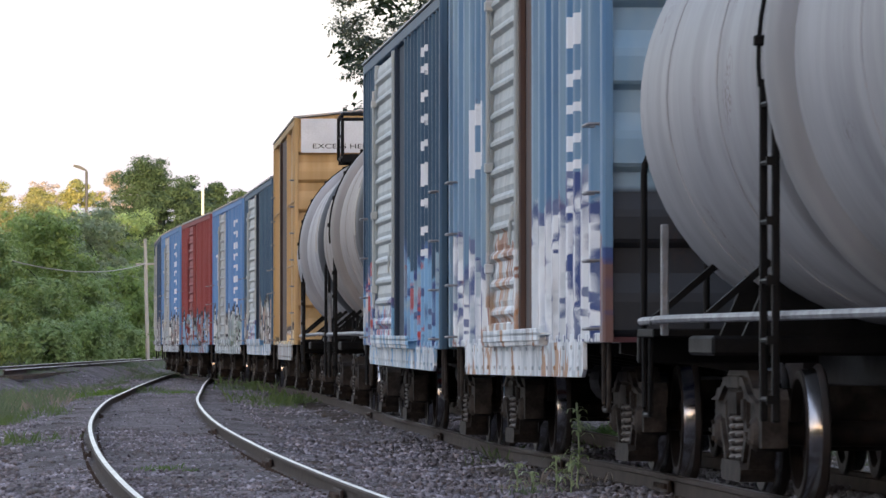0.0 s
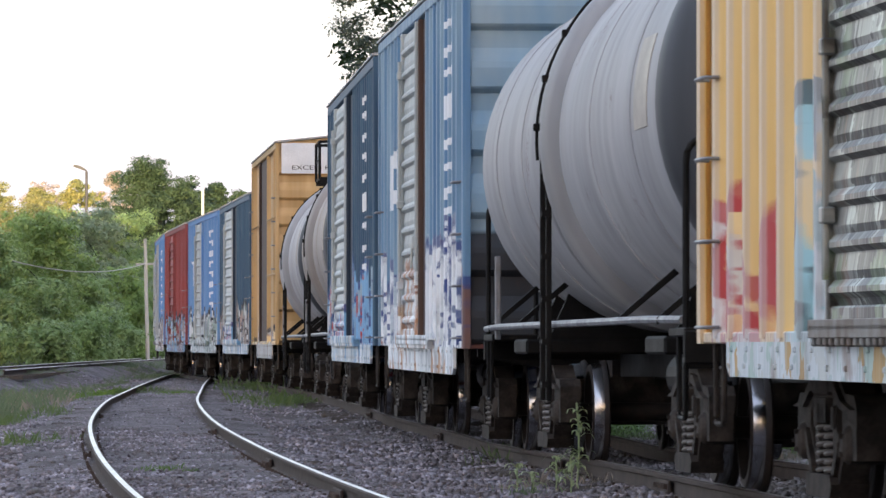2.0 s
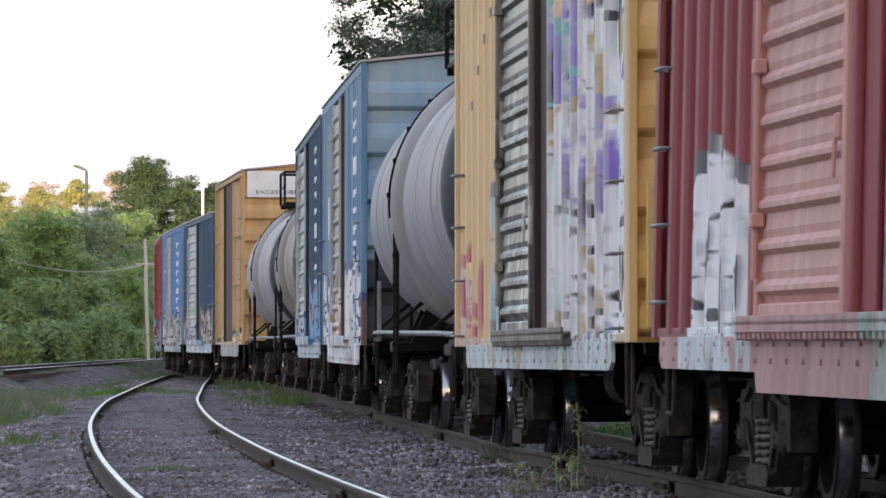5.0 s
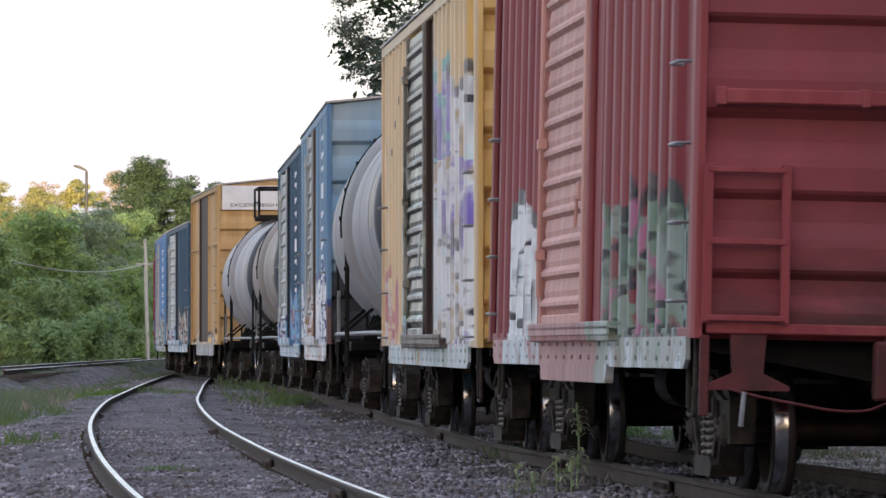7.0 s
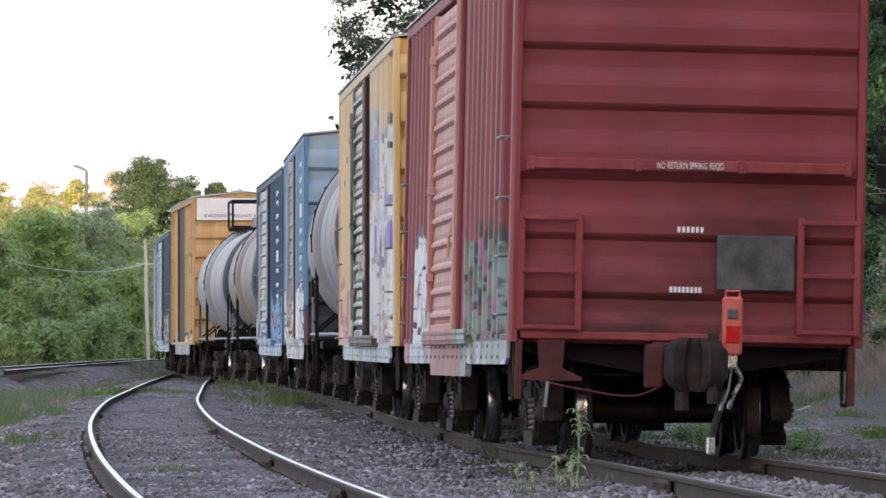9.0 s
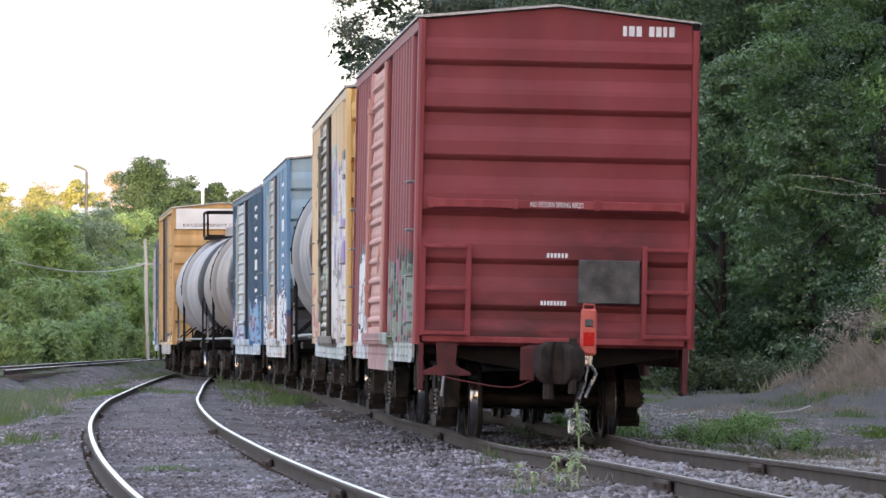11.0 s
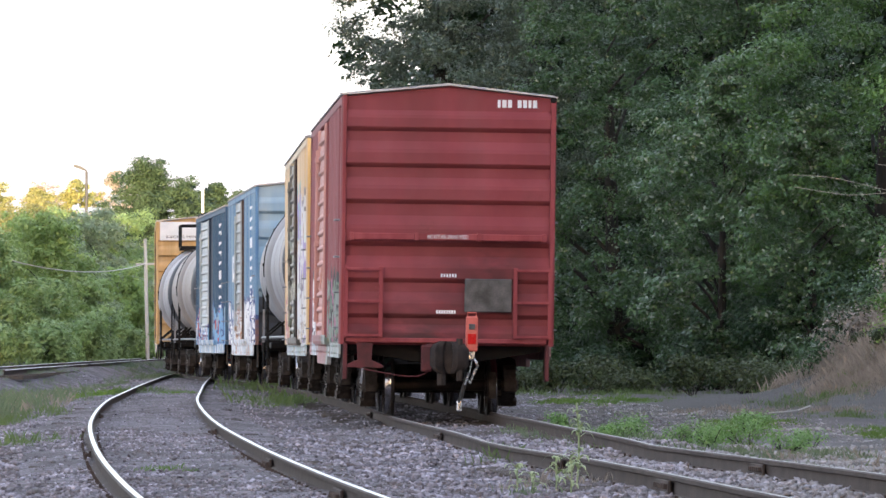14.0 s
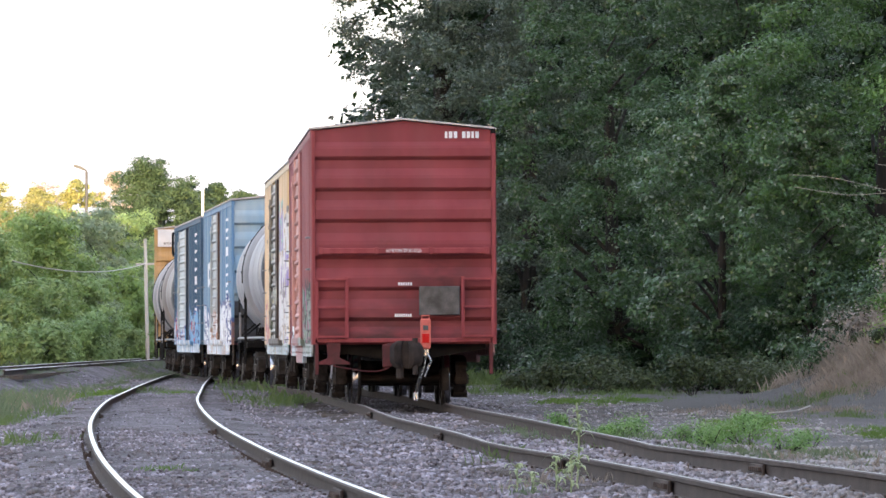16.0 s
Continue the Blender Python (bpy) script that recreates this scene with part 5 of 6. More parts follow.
def lumps(x, y):
    """Cheap rolling unevenness, metres."""
    return (np.sin(1.7 * x + 0.6 * y) * np.sin(0.9 * y - 1.1 * x + 1.0) + 0.5 * np.sin(3.9 * x - 1.3 * y + 2.0) * np.sin(2.2 * y + 0.7 * x))


def ground_z(x, y):
    x, y = np.asarray(x, float), np.asarray(y, float)
    base = -0.27 + 0.03 * lumps(x, y) + 0.04 * np.sin(0.13 * x + 0.4) * np.sin(0.09 * y)
    bed_main = np.exp(-((x - main_x(y)) / 1.55) ** 4)
    bed_side = np.exp(-((x - side_x(y)) / 2.1) ** 4) * (y < 212)
    lump = 0.02 * np.sin(2.6 * x + 1.1 * y) * np.sin(1.9 * y - 1.4 * x + 0.7) * soft_step(np.abs(x - side_x(y)), 0.9, 1.4)
    g = lump + base + (bed_main * (-0.165 + 0.014 * np.sin(1.3 * y + 2 * x) * np.sin(0.7 * y - x) + level(y) - base)) * (1 - bed_side) + bed_side * (side_z(y) - 0.115 + 0.016 * np.sin(0.9 * y + 1.5 * x) * np.sin(0.37 * y - 1.2 * x + 1) - base) + 0.008 * lumps(3 * x, 3 * y)
    g = g + 0.45 * soft_step(-x, 10.5, 12.6) * soft_step(y, 110, 150)
    g = g + 3.6 * np.exp(-(((x - 11.6) / 2.6) ** 2 + ((y - 127) / 12) ** 2)) + 0.5 * np.exp(-(((x - 15.0) / 5.0) ** 2 + ((y - 90) / 45) ** 2))
    g = g + 0.075 * np.exp(-((x - main_x(y) - 1.45) / 0.62) ** 4) * (1 + 0.5 * np.sin(1.1 * y) * np.sin(0.43 * y + 1)) * soft_step(-y, -150, -110)
    return g


def spread(stops):
    out = []
    for (a, b, step) in stops:
        out += list(np.arange(a, b, step))
    return np.array(out)


def build_ground():
    xs = spread([(-2500, -300, 220), (-300, -60, 30), (-60, -16, 3), (-16, 17, 0.22), (17, 60, 3), (60, 300, 30), (300, 2501, 220)])
    ys = spread([(-400, 0, 50), (0, 30, 5), (30, 90, 0.3), (90, 160, 0.6), (160, 330, 1.5), (330, 600, 15), (600, 4000, 200)])
    X, Y = np.meshgrid(xs, ys)
    Z = ground_z(X, Y)
    co = np.stack([X, Y, Z], -1).reshape(-1, 3)
    nx, ny = len(xs), len(ys)
    i = (np.arange(ny - 1)[:, None] * nx + np.arange(nx - 1)[None, :]).reshape(-1)
    fs = np.stack([i, i + 1, i + nx + 1, i + nx], -1)
    me = bpy.data.meshes.new("ground")
    me.from_pydata(co.tolist(), [], fs.tolist())
    me.polygons.foreach_set("use_smooth", [True] * len(me.polygons))
    m, n, l, b = base_material("gravelly_earth", 0.95)
    co = coords(n)
    big, mid, fine = noise_tex(n, l, co, 0.35, 5.0), noise_tex(n, l, co, 3.0, 5.0), noise_tex(n, l, co, 22.0, 4.0)
    vo = n.new("ShaderNodeTexVoronoi")
    vo.inputs["Scale"].default_value = 30.0
    l.new(co, vo.inputs["Vector"])
    sc = n.new("ShaderNodeSeparateColor")
    l.new(vo.outputs["Color"], sc.inputs[0])
    col = mixed(n, l, sc.outputs[0], (0.1, 0.09, 0.097, 1), (0.27, 0.25, 0.275, 1))
    col = mixed(n, l, ramp(n, l, mid, 0.42, 0.68), col, (0.085, 0.073, 0.072, 1))
    col = mixed(n, l, calc(n, l, "MULTIPLY", ramp(n, l, noise_tex(n, l, co, 0.9, 4.0, (1, 0.35, 1)), 0.48, 0.6), 0.75), col, (0.075, 0.068, 0.067, 1))
    col = mixed(n, l, calc(n, l, "MULTIPLY", ramp(n, l, fine, 0.4, 0.7), 0.4), col, (0.06, 0.055, 0.055, 1))
    # browner soil on the side of the wood; leaf litter and painted shade darken its foot
    spl = n.new("ShaderNodeSeparateXYZ")
    l.new(co, spl.inputs[0])
    soil = calc(n, l, "MULTIPLY", ramp(n, l, spl.outputs[0], 1.0, 4.5), 0.65)
    col = mixed(n, l, soil, col, (0.135, 0.128, 0.12, 1))
    litter_shade = calc(n, l, "MULTIPLY", ramp(n, l, calc(n, l, "ADD", spl.outputs[1], calc(n, l, "MULTIPLY", mid, 14.0)), 92.0, 116.0), ramp(n, l, spl.outputs[0], -0.5, 2.5))
    col = mixed(n, l, calc(n, l, "MULTIPLY", litter_shade, 0.8), col, (0.07, 0.066, 0.058, 1))
    # green fields away from the tracks
    sep = n.new("ShaderNodeSeparateXYZ")
    l.new(co, sep.inputs[0])
    away = calc(n, l, "ADD", ramp(n, l, sep.outputs[0], 9.0, 12.0), ramp(n, l, calc(n, l, "MULTIPLY", sep.outputs[0], -1.0), 13.5, 16.0), True)
    col = mixed(n, l, calc(n, l, "MULTIPLY", away, ramp(n, l, big, 0.3, 0.5)), col, (0.06, 0.075, 0.03, 1))
    l.new(col, b.inputs["Base Color"])
    bumped(n, l, b, calc(n, l, "ADD", vo.outputs["Distance"], fine), 0.8, 0.03)
    me.materials.append(m)
    tagged(new("ground", me), "grey gravelly railway ground with dirt and thin grass", "ground", kind="structure")


build_ground()

# ---- tracks ----
# near-white head for the far rails, the reflected sky put into the colour
RAIL_PALE = plain("sky_bright_rail", (0.8, 0.77, 0.74, 1), (0.7, 0.67, 0.63, 1), 4.0, 0.6, 0.2)
RAIL_OUTLINE = [(-0.068, -0.175), (0.068, -0.175), (0.068, -0.165), (0.012, -0.145), (0.008, -0.05), (0.034, -0.04), (0.037, -0.01), (0.021, 0.0), (-0.021, 0.0), (-0.037, -0.01), (-0.034, -0.04), (-0.008, -0.05), (-0.012, -0.145), (-0.068, -0.165)]


def rail_mesh(xs, ys, zs, bright=(7,), head=RAIL_TOP, tall=1.0):
    """A rail swept along a line of points; the head is worn bright."""
    xs, ys, zs = map(np.asarray, (xs, ys, zs))
    tx, ty = np.gradient(xs), np.gradient(ys)
    ln = np.hypot(tx, ty)
    nx, ny = ty / ln, -tx / ln
    k, v, f, slot = len(RAIL_OUTLINE), [], [], []
    for i in range(len(xs)):
        v += [(xs[i] + nx[i] * a, ys[i] + ny[i] * a, zs[i] + c * tall) for a, c in RAIL_OUTLINE]
    for i in range(len(xs) - 1):
        for j in range(k):
            f.append((i * k + j, i * k + (j + 1) % k, (i + 1) * k + (j + 1) % k, (i + 1) * k + j))
            slot.append(1 if j in bright else 0)
    f += [tuple(range(k)), tuple(range((len(xs) - 1) * k, len(xs) * k))[::-1]]
    slot += [0, 0]
    me = bpy.data.meshes.new("rail")
    me.from_pydata(v, [], f)
    me.materials.append(RAIL_SIDE)
    me.materials.append(head)
    me.polygons.foreach_set("material_index", slot)
    bm = bmesh.new()
    bm.from_mesh(me)
    bmesh.ops.recalc_face_normals(bm, faces=bm.faces)
    bm.to_mesh(me)
    bm.free()
    return me


def tie_mesh():
    m = Mesh()
    m.box(-1.3, 1.3, -0.115, 0.115, -0.17, 0.0, 0.012)
    return m.data("tie", TIE_WOOD)


TIE = tie_mesh()
PLATE = Mesh().box(-0.18, 0.18, -0.09, 0.09, 0.0, 0.014, 0.003).box(-0.1, -0.075, -0.06, -0.035, 0.01, 0.045).box(0.075, 0.1, 0.03, 0.055, 0.01, 0.045).data("tie_plate", RAIL_SIDE)
_jb = Mesh()
for _s in (1, -1):
    _jb.box(_s * 0.045 - 0.012, _s * 0.045 + 0.012, -0.42, 0.42, -0.14, -0.045, 0.006)
    for _y in (-0.33, -0.2, -0.07, 0.07, 0.2, 0.33):
        _jb.box(_s * 0.07 - 0.018, _s * 0.07 + 0.018, _y - 0.02, _y + 0.02, -0.11, -0.07, 0.004)
JOINT = _jb.data("joint_bar", RAIL_SIDE)


def build_track(name, label, line, s0, s1, near, gauge_shift=0.0, step=0.56, joints=(), bright=(7,), head=RAIL_TOP, tall=1.0, sunk=0.0):
    """line(s) gives x, y, heading, level left, level right."""
    tr = thing(name, label, "railway track", kind="structure")
    ss = np.arange(s0, s1, 0.75)
    P = np.array([line(s) for s in ss])
    for sgn, zi in ((-1, 3), (1, 4)):
        part("rail", rail_mesh(P[:, 0] + sgn * 0.7525 * np.cos(P[:, 2]), P[:, 1] - sgn * 0.7525 * np.sin(P[:, 2]), P[:, zi], bright, head, tall), tr, "rusty steel rail with a bright worn head")
    rng = random.Random(5)
    rest = []
    for i, s in enumerate(np.arange(s0, s1, step)):
        x, y, hd, zl, zr = line(s)
        z = (zl + zr) / 2 - 0.175 * tall + 0.011 - sunk + rng.uniform(-0.01 - sunk, 0.002)
        tilt = math.atan2(zl - zr, 1.5)
        if s < near:
            t = part("tie", TIE, tr, "", (x + rng.uniform(-0.06, 0.06), y, z))
            t.rotation_euler = (0, tilt, -hd + rng.uniform(-0.02, 0.02))
            for sgn in (-1, 1) if 25 < y < 70 else ():
                p = part("tie_plate", PLATE, tr, "", (x + sgn * 0.7525 * math.cos(hd), y - sgn * 0.7525 * math.sin(hd), (zl if sgn < 0 else zr) - 0.175 * tall - 0.011))
                p.rotation_euler = (0, 0, -hd)
        else:
            rest.append((x, y, z, hd))
    if rest:
        m = Mesh()
        for x, y, z, hd in rest:
            c, s_ = math.cos(hd), math.sin(hd)
            vs = [(x + a * c + b * s_, y - a * s_ + b * c, z + d) for a in (-1.3, 1.3) for b in (-0.115, 0.115) for d in (-0.1, 0.0)]
            m.add(vs, [(0, 1, 3, 2), (4, 6, 7, 5), (0, 4, 5, 1), (2, 3, 7, 6), (1, 5, 7, 3)])
        tagged(part("far_ties", m.data("far_ties", TIE_WOOD), tr), kind="stuff")
    for sgn, s in joints:
        x, y, hd, zl, zr = line(s)
        p = part("joint_bar", JOINT, tr, "bolted joint bars", (x + sgn * 0.7525 * math.cos(hd), y - sgn * 0.7525 * math.sin(hd), zl if sgn < 0 else zr))
        p.rotation_euler = (0, 0, -hd)
    return tr


def main_line(s):
    x, y, hd = way(s)
    return x, y, hd, float(np.interp(y, DIP_D, DIP_L)), float(np.interp(y, DIP_D, DIP_R))


def side_line(s):
    hd = math.atan2(side_x(s + 0.5) - side_x(s - 0.5), 1.0)
    return float(side_x(s)), s, hd, float(side_z(s)), float(side_z(s))


FAR_Y, FAR_X = [60, 171, 223, 307, 420], [-11.2, -13.02, -13.75, -14.75, -15.6]


def far_line(s):
    return float(np.interp(s, FAR_Y, FAR_X)), s, math.atan2(-0.0138, 1), 0.3, 0.3


build_track("main_track", "main track with worn rails in grey ballast", main_line, -58, 320, 70, joints=((-1, 7.0), (-1, 15.8), (-1, 33.0), (1, 13.0), (-1, 53.0)), head=RAIL_DULL)
build_track("side_track", "side track with bright rails on half-buried ties", side_line, -24, 203, 100, joints=((1, 50.0), (-1, 54.0), (1, 68.0), (-1, 83.0), (1, 39.5)), tall=0.74, sunk=0.016)
build_track("far_track", "distant track with bright rails beside the bushes", far_line, 160, 400, 0, bright=(6, 7, 8), head=RAIL_PALE)


# ---- loose stones ----
def stone_field(name, n, y0, y1, bias, unit, faces, seed, reach=5.2):
    """Jittered stones in one mesh, more of them close by."""
    rng = np.random.default_rng(seed)
    y = y0 * (y1 / y0) ** (rng.random(n) ** bias)
    lo, hi = side_x(y) - 3.6, main_x(y) + reach
    x = lo + (hi - lo) * rng.random(n)
    keep = (np.abs(np.abs(x - main_x(y)) - 0.7525) > 0.06) & (np.abs(np.abs(x - side_x(y)) - 0.7525) > 0.06)
    patch = np.sin(0.8 * x + 0.5) * np.sin(0.31 * y + 0.8 * x) + 0.35 * np.sin(2.3 * x + 0.7 * y)
    inside = np.abs(x - side_x(y)) < 1.45
    thin = 0.4 * (x > main_x(y) + 2.2) + 0.5 * inside + 0.45 * (x < side_x(y) - 1.3) + 0.35 * np.clip((y - 60) / 40, 0, 1) * (np.abs(x - side_x(y) - 2.0) < 1.2)
    keep &= rng.random(n) < np.clip(0.9 - thin + 0.45 * patch, 0.12, 1)
    on_tie = np.abs((y + 24.0 + 0.28) % 0.56 - 0.28) < 0.13
    keep &= ~(inside & on_tie & (rng.random(n) < 0.6))
    x, y, inside = x[keep], y[keep], inside[keep]
    n = len(x)
    r = (0.007 + 0.022 * rng.random(n) ** 2.6) * (1 + (y - 34) / 400) * np.where(inside, 0.65, 1.0)
    z = ground_z(x, y) + 0.3 * r
    k = len(unit)
    v = unit[None] * (r[:, None, None] * (0.7 + 0.6 * rng.random((n, k, 1)))) + (rng.random((n, k, 3)) - 0.5) * r[:, None, None] * 0.7
    v[..., 0] *= 1.25
    v[..., 2] *= 0.72
    g, q = rng.random(n) * 6.283, (rng.random(n) - 0.5) * 1.4
    cq, sq = np.cos(q)[:, None], np.sin(q)[:, None]
    vx, vz = v[..., 0] * cq - v[..., 2] * sq, v[..., 0] * sq + v[..., 2] * cq
    c, s = np.cos(g)[:, None], np.sin(g)[:, None]
    v = np.stack([vx * c - v[..., 1] * s + x[:, None], vx * s + v[..., 1] * c + y[:, None], vz + z[:, None]], -1).reshape(-1, 3)
    f = (faces[None] + k * np.arange(n)[:, None, None]).reshape(-1, faces.shape[1])
    me = fast_mesh(name, v, f)
    me.materials.append(STONE)
    return me


def build_stones():
    global STONE
    m, nd, l, b = base_material("ballast_stone", 0.9)
    ge = nd.new("ShaderNodeNewGeometry")
    co = coords(nd)
    col = mixed(nd, l, ge.outputs["Random Per Island"], (0.1, 0.092, 0.106, 1), (0.46, 0.435, 0.49, 1))
    col = mixed(nd, l, calc(nd, l, "MULTIPLY", ramp(nd, l, noise_tex(nd, l, co, 1.2, 4.0), 0.4, 0.62), 0.75), col, (0.11, 0.094, 0.088, 1))
    spl = nd.new("ShaderNodeSeparateXYZ")
    l.new(co, spl.inputs[0])
    col = mixed(nd, l, calc(nd, l, "MULTIPLY", ramp(nd, l, spl.outputs[0], 1.0, 4.5), 0.55), col, (0.38, 0.365, 0.335, 1))
    l.new(col, b.inputs["Base Color"])
    b.inputs["Specular IOR Level"].default_value = 0.15
    bumped(nd, l, b, noise_tex(nd, l, co, 60.0, 3.0), 0.5, 0.01)
    STONE = m
    cube = np.array([(x, y, z) for x in (-0.75, 0.75) for y in (-0.75, 0.75) for z in (-0.75, 0.75)], float)
    cube_f = np.array([(0, 1, 3, 2), (4, 6, 7, 5), (0, 4, 5, 1), (2, 3, 7, 6), (0, 2, 6, 4), (1, 5, 7, 3)])
    octa = np.array([(1, 0, 0), (-1, 0, 0), (0, 1, 0), (0, -1, 0), (0, 0, 1), (0, 0, -1)], float)
    octa_f = np.array([(0, 2, 4), (2, 1, 4), (1, 3, 4), (3, 0, 4), (2, 0, 5), (1, 2, 5), (3, 1, 5), (0, 3, 5)])
    tagged(new("ballast_stones", stone_field("ballast_stones", 165000, 34.0, 72.0, 1.1, cube, cube_f, 3)), "loose grey and brown ballast stones round the tracks", "gravel", kind="stuff")
    tagged(new("ballast_stones", stone_field("far_ballast", 75000, 70.0, 190.0, 1.0, octa, octa_f, 4, 6.5)), "grey ballast stones farther along the tracks", "gravel", kind="stuff")


def fast_mesh(name, v, f):
    """A mesh from arrays; all faces have the same number of corners."""
    me = bpy.data.meshes.new(name)
    k = f.shape[1]
    me.vertices.add(len(v))
    me.vertices.foreach_set("co", np.ascontiguousarray(v, np.float32).reshape(-1))
    me.loops.add(f.size)
    me.loops.foreach_set("vertex_index", np.ascontiguousarray(f, np.int32).reshape(-1))
    me.polygons.add(len(f))
    me.polygons.foreach_set("loop_start", np.arange(0, f.size, k, dtype=np.int32))
    me.update(calc_edges=True)
    me.validate()
    return me


build_stones()


# ---- plants ----
def leaf_cloud(name, clumps, n, size, material, seed, droop=0.0):
    """n small leaves on the shells of soft clumps (x, y, z, radius across, radius up)."""
    rng = np.random.default_rng(seed)
    C = np.array(clumps, float)
    w = C[:, 3] ** 2
    pick = rng.choice(len(C), n, p=w / w.sum())
    d = rng.normal(size=(n, 3))
    d /= np.linalg.norm(d, axis=1)[:, None]
    d[:, 2] += 0.35
    d /= np.linalg.norm(d, axis=1)[:, None]
    rad = 0.4 + 0.85 * rng.random(n) ** 0.9
    rad *= 1 + 0.25 * np.sin(7 * d[:, 0] + 3 * d[:, 2] + pick) * np.sin(6 * d[:, 1] + pick)
    c = C[pick]
    p = c[:, :3] + d * rad[:, None] * np.stack([c[:, 3], c[:, 3], c[:, 4]], -1)
    nrm = 0.8 * d + rng.normal(size=(n, 3)) * 0.4 + np.array([0, 0, 0.5])
    nrm /= np.linalg.norm(nrm, axis=1)[:, None]
    t = np.cross(nrm, rng.normal(size=(n, 3)) + np.array([0, 0, -2.0 * droop]))
    t /= np.linalg.norm(t, axis=1)[:, None] + 1e-9
    u = np.cross(nrm, t)
    s = size * (0.6 + 0.8 * rng.random(n))[:, None]
    v = np.stack([p - t * s * 0.3, p - u * s * 0.55 - nrm * s * 0.1, p + t * s * 0.3, p + u * s * 0.6 - nrm * s * 0.1], 1).reshape(-1, 3)
    f = np.arange(4 * n).reshape(-1, 4)
    me = fast_mesh(name, v, f)
    me.materials.append(material)
    return me


def tree(name, label, x, y, height, r, material, n, size, seed, low=0.15, group="", narrow=1.0, droop=0.0, category="tree", fill=1.0, k=0, rag=1.08, sprays=0):
    """A tapered trunk with limbs and a crown of leafy clumps; sprays: leafy twigs that make up each bough."""
    rng = random.Random(seed)
    z0 = float(ground_z(x, y)) - 0.05
    ob = thing(name, label, category, group, pose(x, y, z0))
    m = Mesh()
    lean = (rng.uniform(-0.04, 0.04), rng.uniform(-0.04, 0.04))
    tr = 0.014 * height + 0.03
    steps = 7
    for i in range(steps):
        a, b = (q / steps * (0.5 if sprays else 0.9) for q in (i, i + 1))
        m.tube([(lean[0] * height * a, lean[1] * height * a, height * a), (lean[0] * height * b, lean[1] * height * b, height * b)], tr * (1 - 0.85 * (a + b) / 2), 8)
    clumps = []
    k = k or (90 if n > 20000 else 48)
    for i in range(k):
        f = low + (1 - low) * ((i + rng.random()) / k)
        g = 2.4 * i + rng.uniform(-0.5, 0.5)
        shape = (math.sin(math.pi * min(1, 0.16 + 0.84 * (f - low) / (1 - low))) ** 0.6) * narrow
        rr = r * shape * rng.uniform(0.25 if sprays else 0.4, rag)
        cx, cy, cz = rr * math.cos(g), rr * math.sin(g), height * f
        cr = r * fill * rng.uniform(0.12, 0.34)
        flat = rng.uniform(0.5, 0.8)
        if not sprays:
            clumps.append((cx, cy, min(cz, height - 0.3 * cr), cr, cr * flat))
        for _ in range(sprays):
            a, q = rng.uniform(0, 6.283), cr * rng.uniform(0.2, 1.0)
            sr = cr * rng.uniform(0.3, 0.58)
            clumps.append((cx + q * math.cos(a), cy + q * math.sin(a), cz + cr * flat * rng.uniform(-0.7, 0.7), sr, sr * rng.uniform(0.45, 0.75)))
        if i % (5 if sprays else 2) == 0:
            base = max(0.1, f - 0.18) * height
            if sprays:
                cx, cy, cz = cx * 0.6, cy * 0.6, base + 0.6 * (cz - base)
            m.tube([(lean[0] * base, lean[1] * base, base), (cx * 0.5, cy * 0.5, base + 0.65 * (cz - base)), (cx, cy, cz)], max(0.02, tr * 0.3 * (1 - f) + 0.015), 5)
    part("trunk", m.data("trunk", BARK), ob)
    part("crown", leaf_cloud("crown", clumps, n, size, material, seed, droop), ob)
    return ob


def shrub(label, x, y, height, r, material, n, size, seed, group="undergrowth"):
    rng = random.Random(seed)
    z0 = float(ground_z(x, y)) - 0.03
    ob = thing("shrub", label, "shrub", group, pose(x, y, z0))
    clumps = []
    m = Mesh()
    for i in range(9):
        g = rng.uniform(0, 6.283)
        rr = r * rng.uniform(0.1, 0.75)
        cz = height * rng.uniform(0.22, 0.8)
        cr = r * rng.uniform(0.3, 0.5)
        clumps.append((rr * math.cos(g), rr * math.sin(g), cz, cr, min(cr, 0.5 * height)))
        m.tube([(0.05 * math.cos(g), 0.05 * math.sin(g), 0), (0.6 * rr * math.cos(g), 0.6 * rr * math.sin(g), 0.6 * cz), (rr * math.cos(g), rr * math.sin(g), cz)], min(0.018, 0.003 + 0.008 * height), 5)
    part("stem", m.data("stem", BARK), ob)
    part("foliage", leaf_cloud("foliage", clumps, n, size, material, seed), ob)
    return ob


# wood on the right of the line
LEAF_OLIVE = leaf_material("olive_leaf", (0.03, 0.045, 0.02, 1), (0.075, 0.095, 0.042, 1), (0.08, 0.11, 0.03, 1), 0.15, 0.1)
LEAF_DUSK = leaf_material("dusky_leaf", (0.026, 0.046, 0.029, 1), (0.088, 0.118, 0.076, 1), (0.08, 0.12, 0.05, 1), 0.5, 0.1, 0.9, 0.08)
LEAF_SILVER = leaf_material("silver_glint_leaf", (0.02, 0.06, 0.024, 1), (0.09, 0.17, 0.065, 1), (0.11, 0.18, 0.05, 1), 0.5, 0.0, 0.7, 0.2)
OAK_L = "tall broadleaf tree in dense dark summer leaf"
